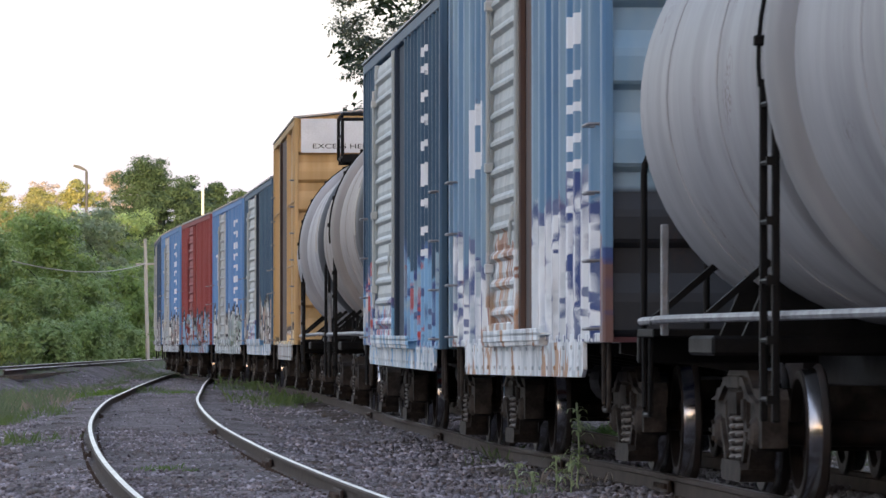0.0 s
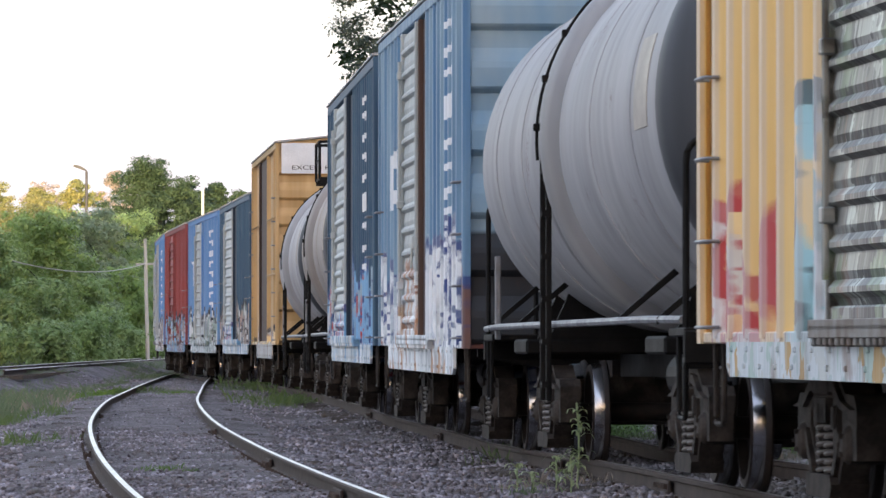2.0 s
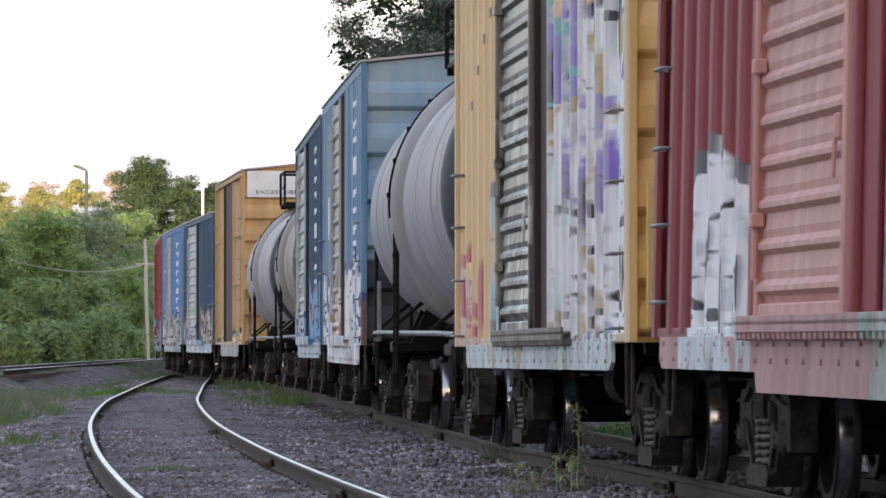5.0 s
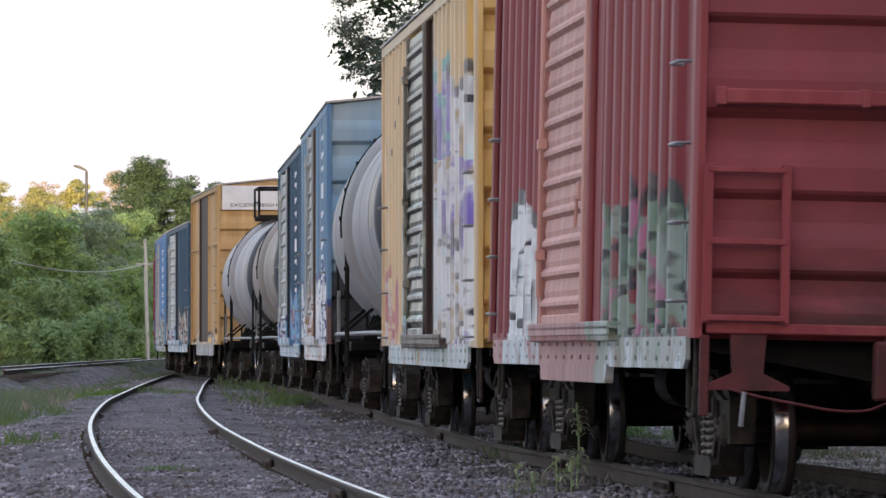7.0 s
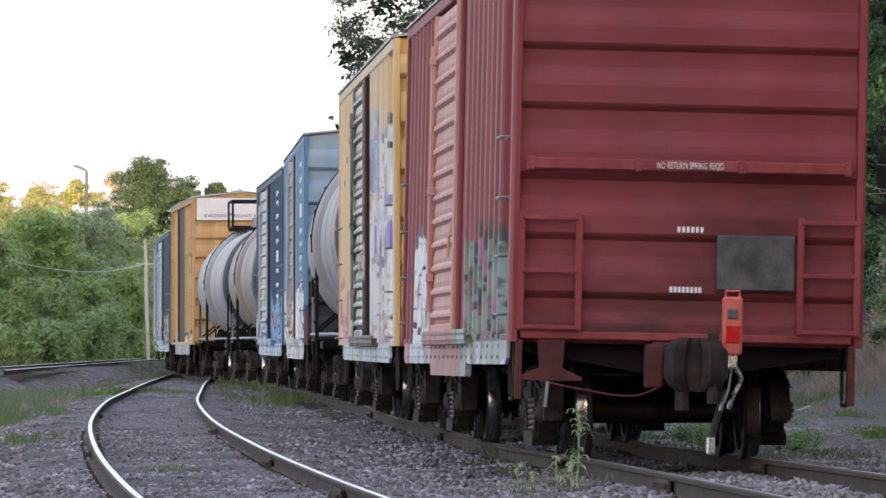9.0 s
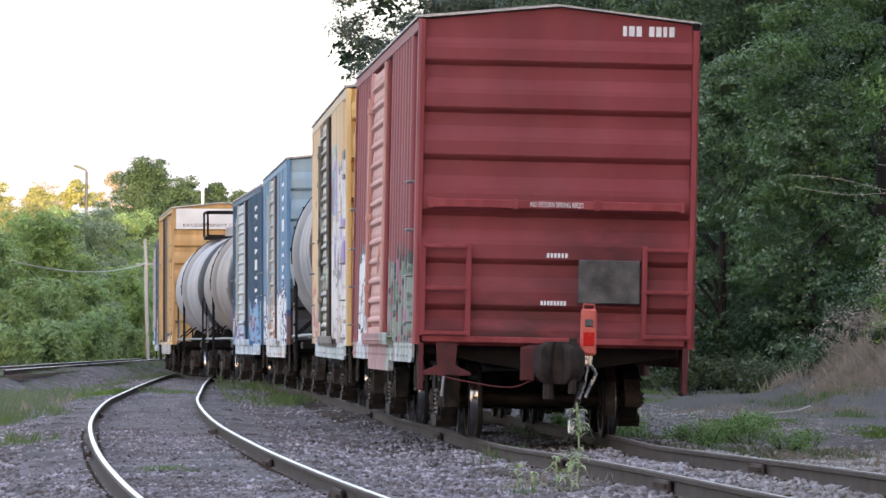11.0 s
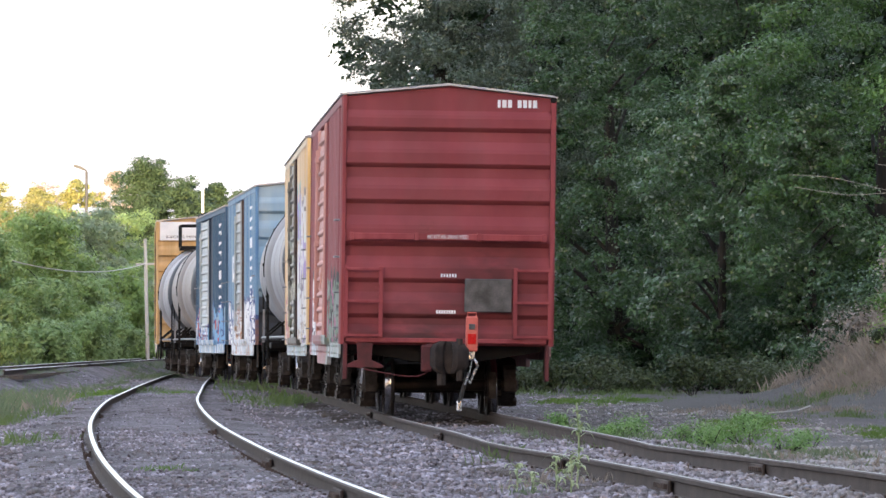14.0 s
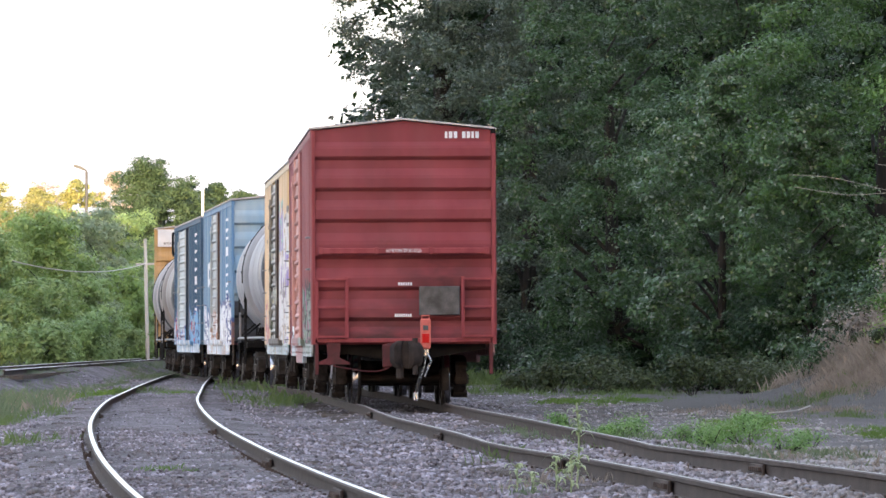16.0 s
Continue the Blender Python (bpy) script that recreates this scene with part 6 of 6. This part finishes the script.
for i, (x, y, hgt, r, mat, n, size) in enumerate([
        (0.2, 204, 25.0, 3.5, LEAF_DUSK, 175500, 0.1), (2.8, 190, 20.0, 3.6, LEAF_DUSK, 89100, 0.1), (5.2, 174, 17.0, 3.5, LEAF_OAK, 89100, 0.1),
        (8.0, 163, 16.0, 3.6, LEAF_OAK, 89100, 0.1), (11.3, 152, 15.0, 3.5, LEAF_MID, 89100, 0.1), (14.2, 143, 15.0, 3.5, LEAF_FRESH, 50000, 0.118),
        (7.4, 155, 8.6, 1.9, LEAF_SILVER, 34000, 0.11), (9.6, 150, 7.0, 1.8, LEAF_SILVER, 26000, 0.11),
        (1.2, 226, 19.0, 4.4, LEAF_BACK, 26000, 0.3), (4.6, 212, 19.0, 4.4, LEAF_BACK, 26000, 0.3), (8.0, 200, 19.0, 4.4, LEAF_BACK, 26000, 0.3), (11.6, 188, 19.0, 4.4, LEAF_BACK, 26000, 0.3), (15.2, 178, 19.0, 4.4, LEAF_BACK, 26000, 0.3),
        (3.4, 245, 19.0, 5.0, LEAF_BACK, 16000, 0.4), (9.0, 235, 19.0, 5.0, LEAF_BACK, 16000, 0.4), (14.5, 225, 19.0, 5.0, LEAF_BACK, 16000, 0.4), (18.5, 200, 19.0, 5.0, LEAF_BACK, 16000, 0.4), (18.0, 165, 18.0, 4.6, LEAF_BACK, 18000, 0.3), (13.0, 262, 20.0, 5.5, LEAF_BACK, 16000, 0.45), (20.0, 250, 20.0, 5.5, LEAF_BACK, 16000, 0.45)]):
    grown = tree("broadleaf_tree", {LEAF_FRESH: "broadleaf tree in lighter green leaf at the wood's edge", LEAF_SILVER: "young tree with silver-backed, glint-pale leaves at the wood's edge"}.get(mat, OAK_L), x, y, hgt, r, mat, n, size, 100 + i, (0.04, 0.2)[i == 0], "wood beside the line", k=120 if i == 0 else 80, fill=1.15, rag=1.2, sprays=0 if mat == LEAF_BACK else 7)
    if mat == LEAF_FRESH:
        m = Mesh()
        for path in ([(-0.1, 0, 4.2), (-3.4, -4.6, 4.6), (-5.0, -5.2, 4.95), (-6.0, -5.3, 5.0)], [(-3.4, -4.6, 4.6), (-4.6, -5.3, 4.5), (-5.9, -5.6, 4.7)], [(-0.1, 0, 4.8), (-2.6, -4.8, 5.1), (-3.9, -5.2, 5.25)]):
            m.tube(bent(path, 4, 0.3), 0.008, 5)
        part("dead_branch", m.data("dead_branch", DEAD_WOOD), grown, "pale bare dead branches")
for i, (x, y, hgt, r, mat, n) in enumerate([(1.6, 186, 2.6, 1.6, LEAF_DARK, 4500), (3.2, 172, 3.0, 1.8, LEAF_DARK, 6000), (6.8, 153, 3.0, 1.8, LEAF_DARK, 7000), (8.6, 147, 3.2, 1.9, LEAF_DARK, 7000), (10.4, 141, 3.4, 1.9, LEAF_DARK, 7000), (12.2, 136, 3.4, 1.9, LEAF_OAK, 6000), (10.9, 131, 2.2, 1.5, LEAF_FRESH, 6000), (12.6, 130, 3.0, 1.8, LEAF_FRESH, 6000), (9.5, 137, 1.6, 1.3, LEAF_DARK, 3500), (6.2, 148, 1.4, 1.2, LEAF_DARK, 3500), (4.0, 158, 1.3, 1.2, LEAF_DARK, 3000)]):
    shrub("dense green shrub at the foot of the wood", x + 0.5, y + 6, hgt * 0.8, r, mat, n, 0.1, 300 + i)

for i, (x, y, hgt, r, n, mat) in enumerate([(8.9, 125, 0.8, 0.9, 900, GRASS_DRY), (10.0, 126, 1.0, 1.0, 1000, GRASS_DRY), (10.9, 124, 0.9, 1.0, 1000, GRASS_DRY), (8.0, 128, 0.8, 0.9, 800, LEAF_OAK), (9.4, 129, 1.0, 1.0, 1200, LEAF_OAK), (9.6, 120, 0.6, 0.8, 700, LEAF_LIME), (10.8, 128, 1.2, 1.1, 1500, LEAF_LIME), (9.9, 122, 0.5, 0.9, 900, LEAF_OLIVE), (10.6, 120, 0.45, 0.8, 800, LEAF_OLIVE), (9.1, 127, 0.7, 1.0, 1200, LEAF_OLIVE), (11.0, 126, 0.8, 0.9, 900, LEAF_OLIVE)]):
    shrub("loose half-dry brush on the bank" if mat == GRASS_DRY else "loose green brush on the bank", x, y, hgt, r, mat, n, 0.075, 360 + i)
for i, (x, y, hgt, r, mat, n) in enumerate([(9.3, 121, 0.34, 0.5, LEAF_OLIVE, 1300), (9.8, 123, 0.45, 0.6, LEAF_FRESH, 1500), (10.0, 126, 0.5, 0.7, LEAF_OLIVE, 1700), (9.5, 127, 0.4, 0.5, LEAF_FRESH, 1200), (10.4, 121, 0.4, 0.6, LEAF_OLIVE, 1500), (9.0, 124, 0.3, 0.45, LEAF_OLIVE, 1000), (9.9, 119.5, 0.4, 0.5, LEAF_FRESH, 1200)]):
    shrub("low green bramble among dry grass on the bank", x, y, hgt, r, mat, n, 0.07, 380 + i)

for i, (x, y, hgt, r) in enumerate([(2.2, 153, 0.7, 1.0), (3.4, 150, 0.8, 1.1), (4.6, 147, 0.7, 1.1), (5.8, 144, 0.9, 1.1), (6.9, 141, 1.0, 1.2), (7.9, 137, 1.0, 1.2), (8.8, 133, 1.1, 1.2), (5.2, 149, 1.3, 1.3), (7.4, 145, 1.5, 1.4), (3.8, 155, 1.2, 1.3)]):
    shrub("low olive-green brush at the dark foot of the wood", x + 0.5 * math.sin(5 * i), y + 2.5 * math.sin(3 * i + 1), hgt * (0.75 + 0.4 * math.sin(7 * i)), r * (0.9 + 0.35 * math.sin(4 * i)), LEAF_OLIVE, 1500, 0.085, 420 + i)

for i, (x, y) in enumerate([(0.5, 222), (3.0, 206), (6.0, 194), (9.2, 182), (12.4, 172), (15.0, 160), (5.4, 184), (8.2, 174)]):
    shrub("deep thicket inside the wood, shade put into its leaf colour", x, y, 5.0, 3.0, LEAF_BACK, 7000, 0.28, 380 + i)

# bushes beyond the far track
# the last two take the sun-gold leaf colour for lit tops
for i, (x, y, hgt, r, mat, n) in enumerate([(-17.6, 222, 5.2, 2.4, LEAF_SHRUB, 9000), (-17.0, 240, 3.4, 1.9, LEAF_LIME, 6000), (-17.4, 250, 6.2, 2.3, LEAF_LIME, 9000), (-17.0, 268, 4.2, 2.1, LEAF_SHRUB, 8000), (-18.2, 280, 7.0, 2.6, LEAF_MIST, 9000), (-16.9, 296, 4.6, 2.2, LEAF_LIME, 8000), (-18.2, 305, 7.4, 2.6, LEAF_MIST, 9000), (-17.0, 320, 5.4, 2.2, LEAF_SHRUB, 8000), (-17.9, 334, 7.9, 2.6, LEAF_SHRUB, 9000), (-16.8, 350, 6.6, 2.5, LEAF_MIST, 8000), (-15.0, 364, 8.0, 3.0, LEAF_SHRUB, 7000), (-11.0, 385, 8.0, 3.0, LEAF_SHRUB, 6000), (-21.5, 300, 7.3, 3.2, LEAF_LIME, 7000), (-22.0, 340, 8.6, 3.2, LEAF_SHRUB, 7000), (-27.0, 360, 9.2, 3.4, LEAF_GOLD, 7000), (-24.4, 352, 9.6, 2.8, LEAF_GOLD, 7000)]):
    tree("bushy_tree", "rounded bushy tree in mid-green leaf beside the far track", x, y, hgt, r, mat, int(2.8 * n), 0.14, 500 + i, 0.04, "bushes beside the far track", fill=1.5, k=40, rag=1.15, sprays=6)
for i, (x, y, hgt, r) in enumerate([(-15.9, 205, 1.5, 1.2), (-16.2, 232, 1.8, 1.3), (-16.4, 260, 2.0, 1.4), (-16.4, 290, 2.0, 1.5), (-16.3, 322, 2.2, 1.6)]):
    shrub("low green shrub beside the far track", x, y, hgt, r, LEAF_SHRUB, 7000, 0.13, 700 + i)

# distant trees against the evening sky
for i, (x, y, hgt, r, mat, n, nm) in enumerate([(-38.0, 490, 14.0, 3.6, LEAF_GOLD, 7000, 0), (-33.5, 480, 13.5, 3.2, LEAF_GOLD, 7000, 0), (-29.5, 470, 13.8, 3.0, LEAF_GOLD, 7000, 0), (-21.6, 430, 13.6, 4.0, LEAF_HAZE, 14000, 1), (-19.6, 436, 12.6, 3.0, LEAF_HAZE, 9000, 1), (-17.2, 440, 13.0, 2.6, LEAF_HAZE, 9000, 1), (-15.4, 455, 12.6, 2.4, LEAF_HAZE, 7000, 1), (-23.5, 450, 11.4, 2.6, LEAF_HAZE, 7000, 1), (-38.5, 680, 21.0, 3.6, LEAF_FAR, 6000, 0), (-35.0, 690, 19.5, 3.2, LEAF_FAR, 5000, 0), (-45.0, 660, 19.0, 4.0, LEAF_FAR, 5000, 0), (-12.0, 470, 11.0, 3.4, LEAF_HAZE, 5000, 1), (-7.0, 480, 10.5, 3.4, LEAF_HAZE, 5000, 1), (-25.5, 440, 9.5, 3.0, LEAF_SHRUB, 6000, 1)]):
    tree("distant_tree", ("distant tree with golden evening light in its leaf colour", "distant dark green tree against the sky")[nm], x, y, hgt, r, mat, int(7.0 * n), 0.15, 800 + i, (0.1, 0.3)[nm], "distant trees", fill=(1.2, 1.25)[nm], k=(60, 64)[nm], rag=(1.6, 1.2)[nm], sprays=6)

# unseen tall trees added behind the camera, to keep the low sun off
for i in range(17):
    tree("tall_tree", "unseen tall tree added behind to screen off the low sun", -96 + 12 * i, -150 - 5 * (i % 2), 33.0, 10.0, LEAF_BACK, 6000, 2.8, 900 + i, 0.02, "screen of tall trees", fill=2.0)


# unseen trees and hedge added along the line, to darken under the train
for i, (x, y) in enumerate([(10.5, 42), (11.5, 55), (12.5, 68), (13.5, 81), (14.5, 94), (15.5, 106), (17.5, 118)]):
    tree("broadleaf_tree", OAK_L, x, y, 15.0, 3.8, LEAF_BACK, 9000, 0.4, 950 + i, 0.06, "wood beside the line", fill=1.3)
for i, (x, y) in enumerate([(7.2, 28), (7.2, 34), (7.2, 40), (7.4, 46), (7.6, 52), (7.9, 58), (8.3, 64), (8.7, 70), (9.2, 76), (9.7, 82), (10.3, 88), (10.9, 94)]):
    shrub("unseen dark shrub added beside the line to block light", x, y, 4.6, 2.2, LEAF_BACK, 4500, 0.3, 980 + i)


# ---- grass and weeds ----
def grass_mesh(name, spots, material, seed):
    """Blades round (x, y, reach across, reach along, height, count)."""
    rng = np.random.default_rng(seed)
    V = []
    for x, y, rx, ry, h, n in spots:
        tufts = max(3, n // 22)
        own = (rng.random(n) ** 1.5 * tufts).astype(int)
        tx, ty, th = rng.normal(size=tufts) * rx * 0.5, rng.normal(size=tufts) * ry * 0.5, 0.45 + 0.75 * rng.random(tufts)
        reach = 0.05 + 0.35 * h
        px, py = x + tx[own] + rng.normal(size=n) * reach, y + ty[own] + rng.normal(size=n) * reach * 1.6
        pz = ground_z(px, py)
        hh = h * th[own] * (0.25 + 0.85 * rng.random(n) ** 1.6)
        g = rng.random(n) * 6.283
        bend = hh * (0.15 + 0.6 * rng.random(n))
        w = (0.0025 + 0.003 * h) * (0.5 + 0.8 * rng.random(n)) * (1 + y / 500)
        dx, dy = np.cos(g), np.sin(g)
        a = np.stack([px - w * dy, py + w * dx, pz - 0.02], -1)
        b = np.stack([px + w * dy, py - w * dx, pz - 0.02], -1)
        c = np.stack([px + 0.4 * bend * dx + 0.7 * w * dy, py + 0.4 * bend * dy - 0.7 * w * dx, pz + 0.6 * hh], -1)
        d = np.stack([px + bend * dx, py + bend * dy, pz + hh], -1)
        V.append(np.stack([a, b, c, d], 1).reshape(-1, 3))
    V = np.concatenate(V)
    me = fast_mesh(name, V, np.arange(len(V)).reshape(-1, 4))
    me.materials.append(material)
    return me


SPOTS = [(-6.9, 88, 0.8, 8, 0.13, 2200), (-6.9, 132, 0.8, 5, 0.16, 500), (-4.1, 152, 1.3, 14, 0.3, 2600), (-3.1, 118, 0.9, 12, 0.22, 1200), (-4.6, 62, 0.4, 3, 0.16, 260), (2.5, 73, 0.6, 4, 0.12, 600), (1.9, 66, 0.4, 3, 0.1, 250), (3.6, 80, 0.5, 5, 0.12, 500), (3.7, 71, 0.8, 2.5, 0.1, 700), (1.6, 150, 0.8, 8, 0.2, 900), (4.4, 60, 1.0, 2.5, 0.1, 400), (7.4, 117, 1.0, 4, 0.2, 900), (0.55, 62, 0.35, 4, 0.16, 200), (4.6, 147, 2.2, 6, 0.14, 2600), (3.0, 167, 2.0, 5, 0.25, 800), (8.3, 137, 1.8, 4, 0.2, 900), (10.0, 121, 1.4, 4, 0.3, 1200), (0.6, 185, 1.2, 8, 0.5, 1500), (6.6, 98, 1.2, 6, 0.12, 700)]
tagged(new("grass", grass_mesh("grass", SPOTS, GRASS, 11)), "patchy green grass and weeds between the tracks", "grass", kind="stuff")
MOSS = [(5.95, 79, 0.3, 4, 0.09, 2200), (4.4, 87, 0.45, 6, 0.07, 5200), (5.1, 92, 0.4, 6, 0.06, 4200), (-7.6, 128, 0.5, 6, 0.14, 1500), (3.0, 128, 1.0, 4, 0.1, 3500), (4.3, 134, 0.9, 4, 0.1, 2000), (4.2, 83, 0.5, 3, 0.09, 900), (-2.3, 48.6, 0.16, 1.0, 0.045, 420), (-5.9, 128, 0.5, 5, 0.07, 700)]
tagged(new("low_grass", grass_mesh("low_grass", MOSS, GRASS_MOSS, 13)), "short bright green grass in patches on the gravel", "grass", kind="stuff")
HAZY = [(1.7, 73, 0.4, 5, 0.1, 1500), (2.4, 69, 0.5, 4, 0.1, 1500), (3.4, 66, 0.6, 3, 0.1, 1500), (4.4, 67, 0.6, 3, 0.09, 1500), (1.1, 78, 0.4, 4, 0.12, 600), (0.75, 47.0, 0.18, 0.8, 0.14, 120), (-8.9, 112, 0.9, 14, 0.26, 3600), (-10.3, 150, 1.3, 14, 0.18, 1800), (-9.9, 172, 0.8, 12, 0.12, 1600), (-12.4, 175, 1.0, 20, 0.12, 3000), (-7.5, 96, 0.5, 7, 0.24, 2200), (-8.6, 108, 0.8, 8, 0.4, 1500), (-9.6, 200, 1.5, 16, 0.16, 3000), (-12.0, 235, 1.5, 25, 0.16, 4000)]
tagged(new("tall_grass", grass_mesh("tall_grass", HAZY, GRASS_MIST, 14)), "tall grey-green grass beside the side track, paled to look hazy", "grass", kind="stuff")
DRY = [(9.2, 130, 1.4, 5, 0.35, 2600), (9.2, 122, 0.9, 6, 0.28, 14000), (8.3, 120, 0.7, 5, 0.2, 5000), (10.2, 124, 0.9, 7, 0.3, 20000), (9.0, 118, 0.7, 5, 0.16, 2500), (-9.4, 130, 1.2, 16, 0.14, 2600), (1.05, 50, 0.4, 2.2, 0.14, 350), (5.5, 108, 1.5, 6, 0.12, 900), (-7.9, 100, 1.0, 12, 0.2, 900), (4.4, 66, 1.2, 4, 0.12, 500), (7.0, 106, 1.2, 6, 0.12, 900)]
tagged(new("dry_grass", grass_mesh("dry_grass", DRY, GRASS_DRY, 12)), "tan dry grass and brush on the bank", "grass", kind="stuff")


LEAF_WEED = leaf_material("weed_leaf", (0.1, 0.2, 0.055, 1), (0.21, 0.36, 0.11, 1), (0.2, 0.36, 0.07, 1), 0.2, 0.2, 1.5)
for i, (x, y, hgt, r) in enumerate([(3.2, 70, 0.42, 0.32), (3.7, 71, 0.32, 0.36), (2.55, 75, 0.3, 0.34), (2.85, 70, 0.32, 0.26), (3.4, 73, 0.26, 0.36), (2.2, 73, 0.24, 0.3), (1.9, 69, 0.22, 0.22), (4.1, 70, 0.26, 0.32), (4.6, 73, 0.22, 0.32), (1.5, 75, 0.26, 0.24), (4.2, 81, 0.3, 0.36), (4.5, 84, 0.24, 0.4)]):
    shrub("leafy green weed clump on the gravel", x, y, hgt, r, LEAF_WEED, 700, 0.035, 440 + i, "weeds beside the rail")


def weed(x, y, height, seed, label):
    """A tall weed with narrow curling leaves."""
    rng = random.Random(seed)
    ob = thing("tall_weed", label, "weed", "weeds beside the rail", pose(x, y, float(ground_z(x, y)) - 0.02))
    stem = [(0.03 * math.sin(3 * t) * height, 0.02 * t, height * t) for t in frange(0, 1, 8)]
    part("stem", Mesh().tube(stem, 0.006 + 0.004 * height, 5).data("stem", WEED), ob)
    m = Mesh()
    for i in range(int(38 * height) + 8):
        t = rng.uniform(0.12, 1.0) ** 0.7
        g = rng.uniform(0, 6.283)
        ln = rng.uniform(0.07, 0.16) * (1.2 - 0.5 * t)
        bx, by, bz = 0.03 * math.sin(3 * t) * height, 0.02 * t, height * t
        c, s = math.cos(g), math.sin(g)
        w = 0.015
        pts = [(0, 0), (0.45 * ln, 0.3 * ln), (0.85 * ln, 0.22 * ln), (1.05 * ln, -0.1 * ln)]
        vs = []
        for k, (a, d) in enumerate(pts):
            ww = w * (0.6, 1, 0.8, 0.15)[k]
            vs += [(bx + a * c - ww * s, by + a * s + ww * c, bz + d), (bx + a * c + ww * s, by + a * s - ww * c, bz + d)]
        m.add(vs, [(0, 1, 3, 2), (2, 3, 5, 4), (4, 5, 7, 6)])
    part("foliage", m.data("foliage", WEED), ob)


weed(1.1, 48.0, 0.74, 1, "tall pale green weed with curling leaves beside the rail")
weed(0.93, 48.0, 0.3, 2, "thin green weed beside the rail")
weed(1.02, 46.5, 0.34, 3, "thin green weed beside the rail")
weed(0.6, 47.5, 0.26, 4, "short pale weed in the ballast")
weed(0.72, 47.0, 0.2, 5, "short pale weed in the ballast")


# ---- poles ----
def utility_pole():
    x, y = -14.9, 291.0
    z = float(ground_z(x, y))
    ob = thing("utility_pole", "weathered grey wooden utility pole before the bushes", "utility pole", "", pose(x + 0.12, y, z, 0, -1.3, 0))
    m = Mesh()
    m.lathe([(0, 0.0), (0, 0.105), (3.2, 0.09), (6.15, 0.078), (6.18, 0.0)], "z", 12)
    part("pole", m.data("pole", POLE_WOOD, True), ob)
    m = Mesh()
    m.box(-0.5, 0.5, -0.05, 0.05, 4.85, 4.95, 0.01)
    part("bracket", m.data("bracket", POLE_WOOD), ob)
    # slack cable to the next pole
    m = Mesh()
    a, b = Vector((-14.9, 291.0, 5.05)), Vector((-14.3, 193.0, 3.78))
    pts = [a.lerp(b, t) + Vector((0, 0, -4 * t * (1 - t) * 0.4)) for t in frange(0, 1, 20)]
    pts = [(p.x, p.y, p.z) for p in pts]
    m.tube(pts, 0.022, 5)
    a2 = Vector((-12.5, 310.0, 5.3))
    m.tube([tuple(Vector((-14.9, 291.0, 5.05)).lerp(a2, t)) for t in frange(0, 1, 5)], 0.028, 5)
    tagged(new("overhead_cable", m.data("overhead_cable", POLE_WHITE)), "slack pale overhead cable hung from the pole", "cable")


def street_lamp():
    x, y = -27.0, 440.0
    ob = thing("street_lamp", "slim grey street lamp with a short flat head", "street lamp", "", pose(x, y, float(ground_z(x, y))))
    m = Mesh()
    m.lathe([(0, 0.0), (0, 0.15), (13.9, 0.1), (13.9, 0.0)], "z", 10)
    part("pole", m.data("pole", POLE_STEEL, True), ob)
    m = Mesh()
    m.tube(bent([(0, 0, 13.8), (-0.02, 0, 14.0), (-0.3, 0, 14.1)], 5, 0.08), 0.06, 7)
    part("arm", m.data("arm", POLE_STEEL, True), ob)
    m = Mesh()
    m.prism([(-0.15, 13.95), (-0.12, 14.14), (-0.5, 14.34), (-0.95, 14.42), (-1.0, 14.26)], -0.16, 0.16)
    part("lamp_head", m.data("lamp_head", POLE_STEEL), ob, "unlit cobra-head lamp")


def white_post():
    x, y = -16.5, 399.0
    ob = thing("white_post", "plain white post standing before the distant trees", "post", "", pose(x, y, float(ground_z(x, y))))
    m = Mesh()
    m.lathe([(0, 0.0), (0, 0.12), (11.7, 0.095), (11.75, 0.0)], "z", 12)
    part("shaft", m.data("shaft", POLE_WHITE, True), ob)


utility_pole()
street_lamp()
white_post()


def fallen_branch():
    x, y = 6.35, 106.5
    ob = thing("fallen_branch", "thin pale stripped branch lying on the gravel", "branch", "", pose(x, y, float(ground_z(x, y))))
    m = Mesh()
    m.tube([(-0.38, 0, 0.03), (-0.1, 0.1, 0.05), (0.15, 0.0, 0.08), (0.4, 0.2, 0.16)], 0.014, 6)
    part("twig", m.data("twig", POLE_WHITE), ob)


fallen_branch()


# ---- motion of the train: an even 6.6 m/s along the line ----
TAIL_AT, SPEED = -46.955, 6.6015
# the last car's body leans on its springs, its bogies stay upright: (seconds, degrees to its right)
LEAN_T, LEAN_A = [0.0, 8.0, 12.0, 13.5, 15.0, 16.0], [1.2, 1.2, 1.2, 1.0, 0.2, -0.3]


def motions():
    for car, L, tail in train:
        rows = []
        for k in range(65):
            t = k * 0.25
            s = TAIL_AT + SPEED * t + tail
            xa, ya, _ = way(s + 2.5)
            xb, yb, _ = way(s + L - 2.5)
            za, zb = level(ya), level(yb)
            yaw, nod = math.atan2(yb - ya, xb - xa), math.atan2(zb - za, L - 5.0)
            lean = float(np.interp(t, LEAN_T, LEAN_A)) if car == train[0][0] else 0.0
            rows.append((t, pose((xa + xb) / 2, (ya + yb) / 2, (za + zb) / 2, lean, math.degrees(-nod), math.degrees(yaw))))
        walk(car, rows)
    for bogie in (o for o in train[0][0].children if o.name.startswith("bogie")):
        x = bogie.location.x
        walk(bogie, [(t, pose(x, 0, 0, -a)) for t, a in zip(LEAN_T, LEAN_A)])
    for w in wheelsets:
        x = w.location.x
        walk(w, [(k / 15, pose(x, 0, WHEEL_R, 0, math.degrees(SPEED * k / 15 / WHEEL_R), 0)) for k in range(241)])


motions()
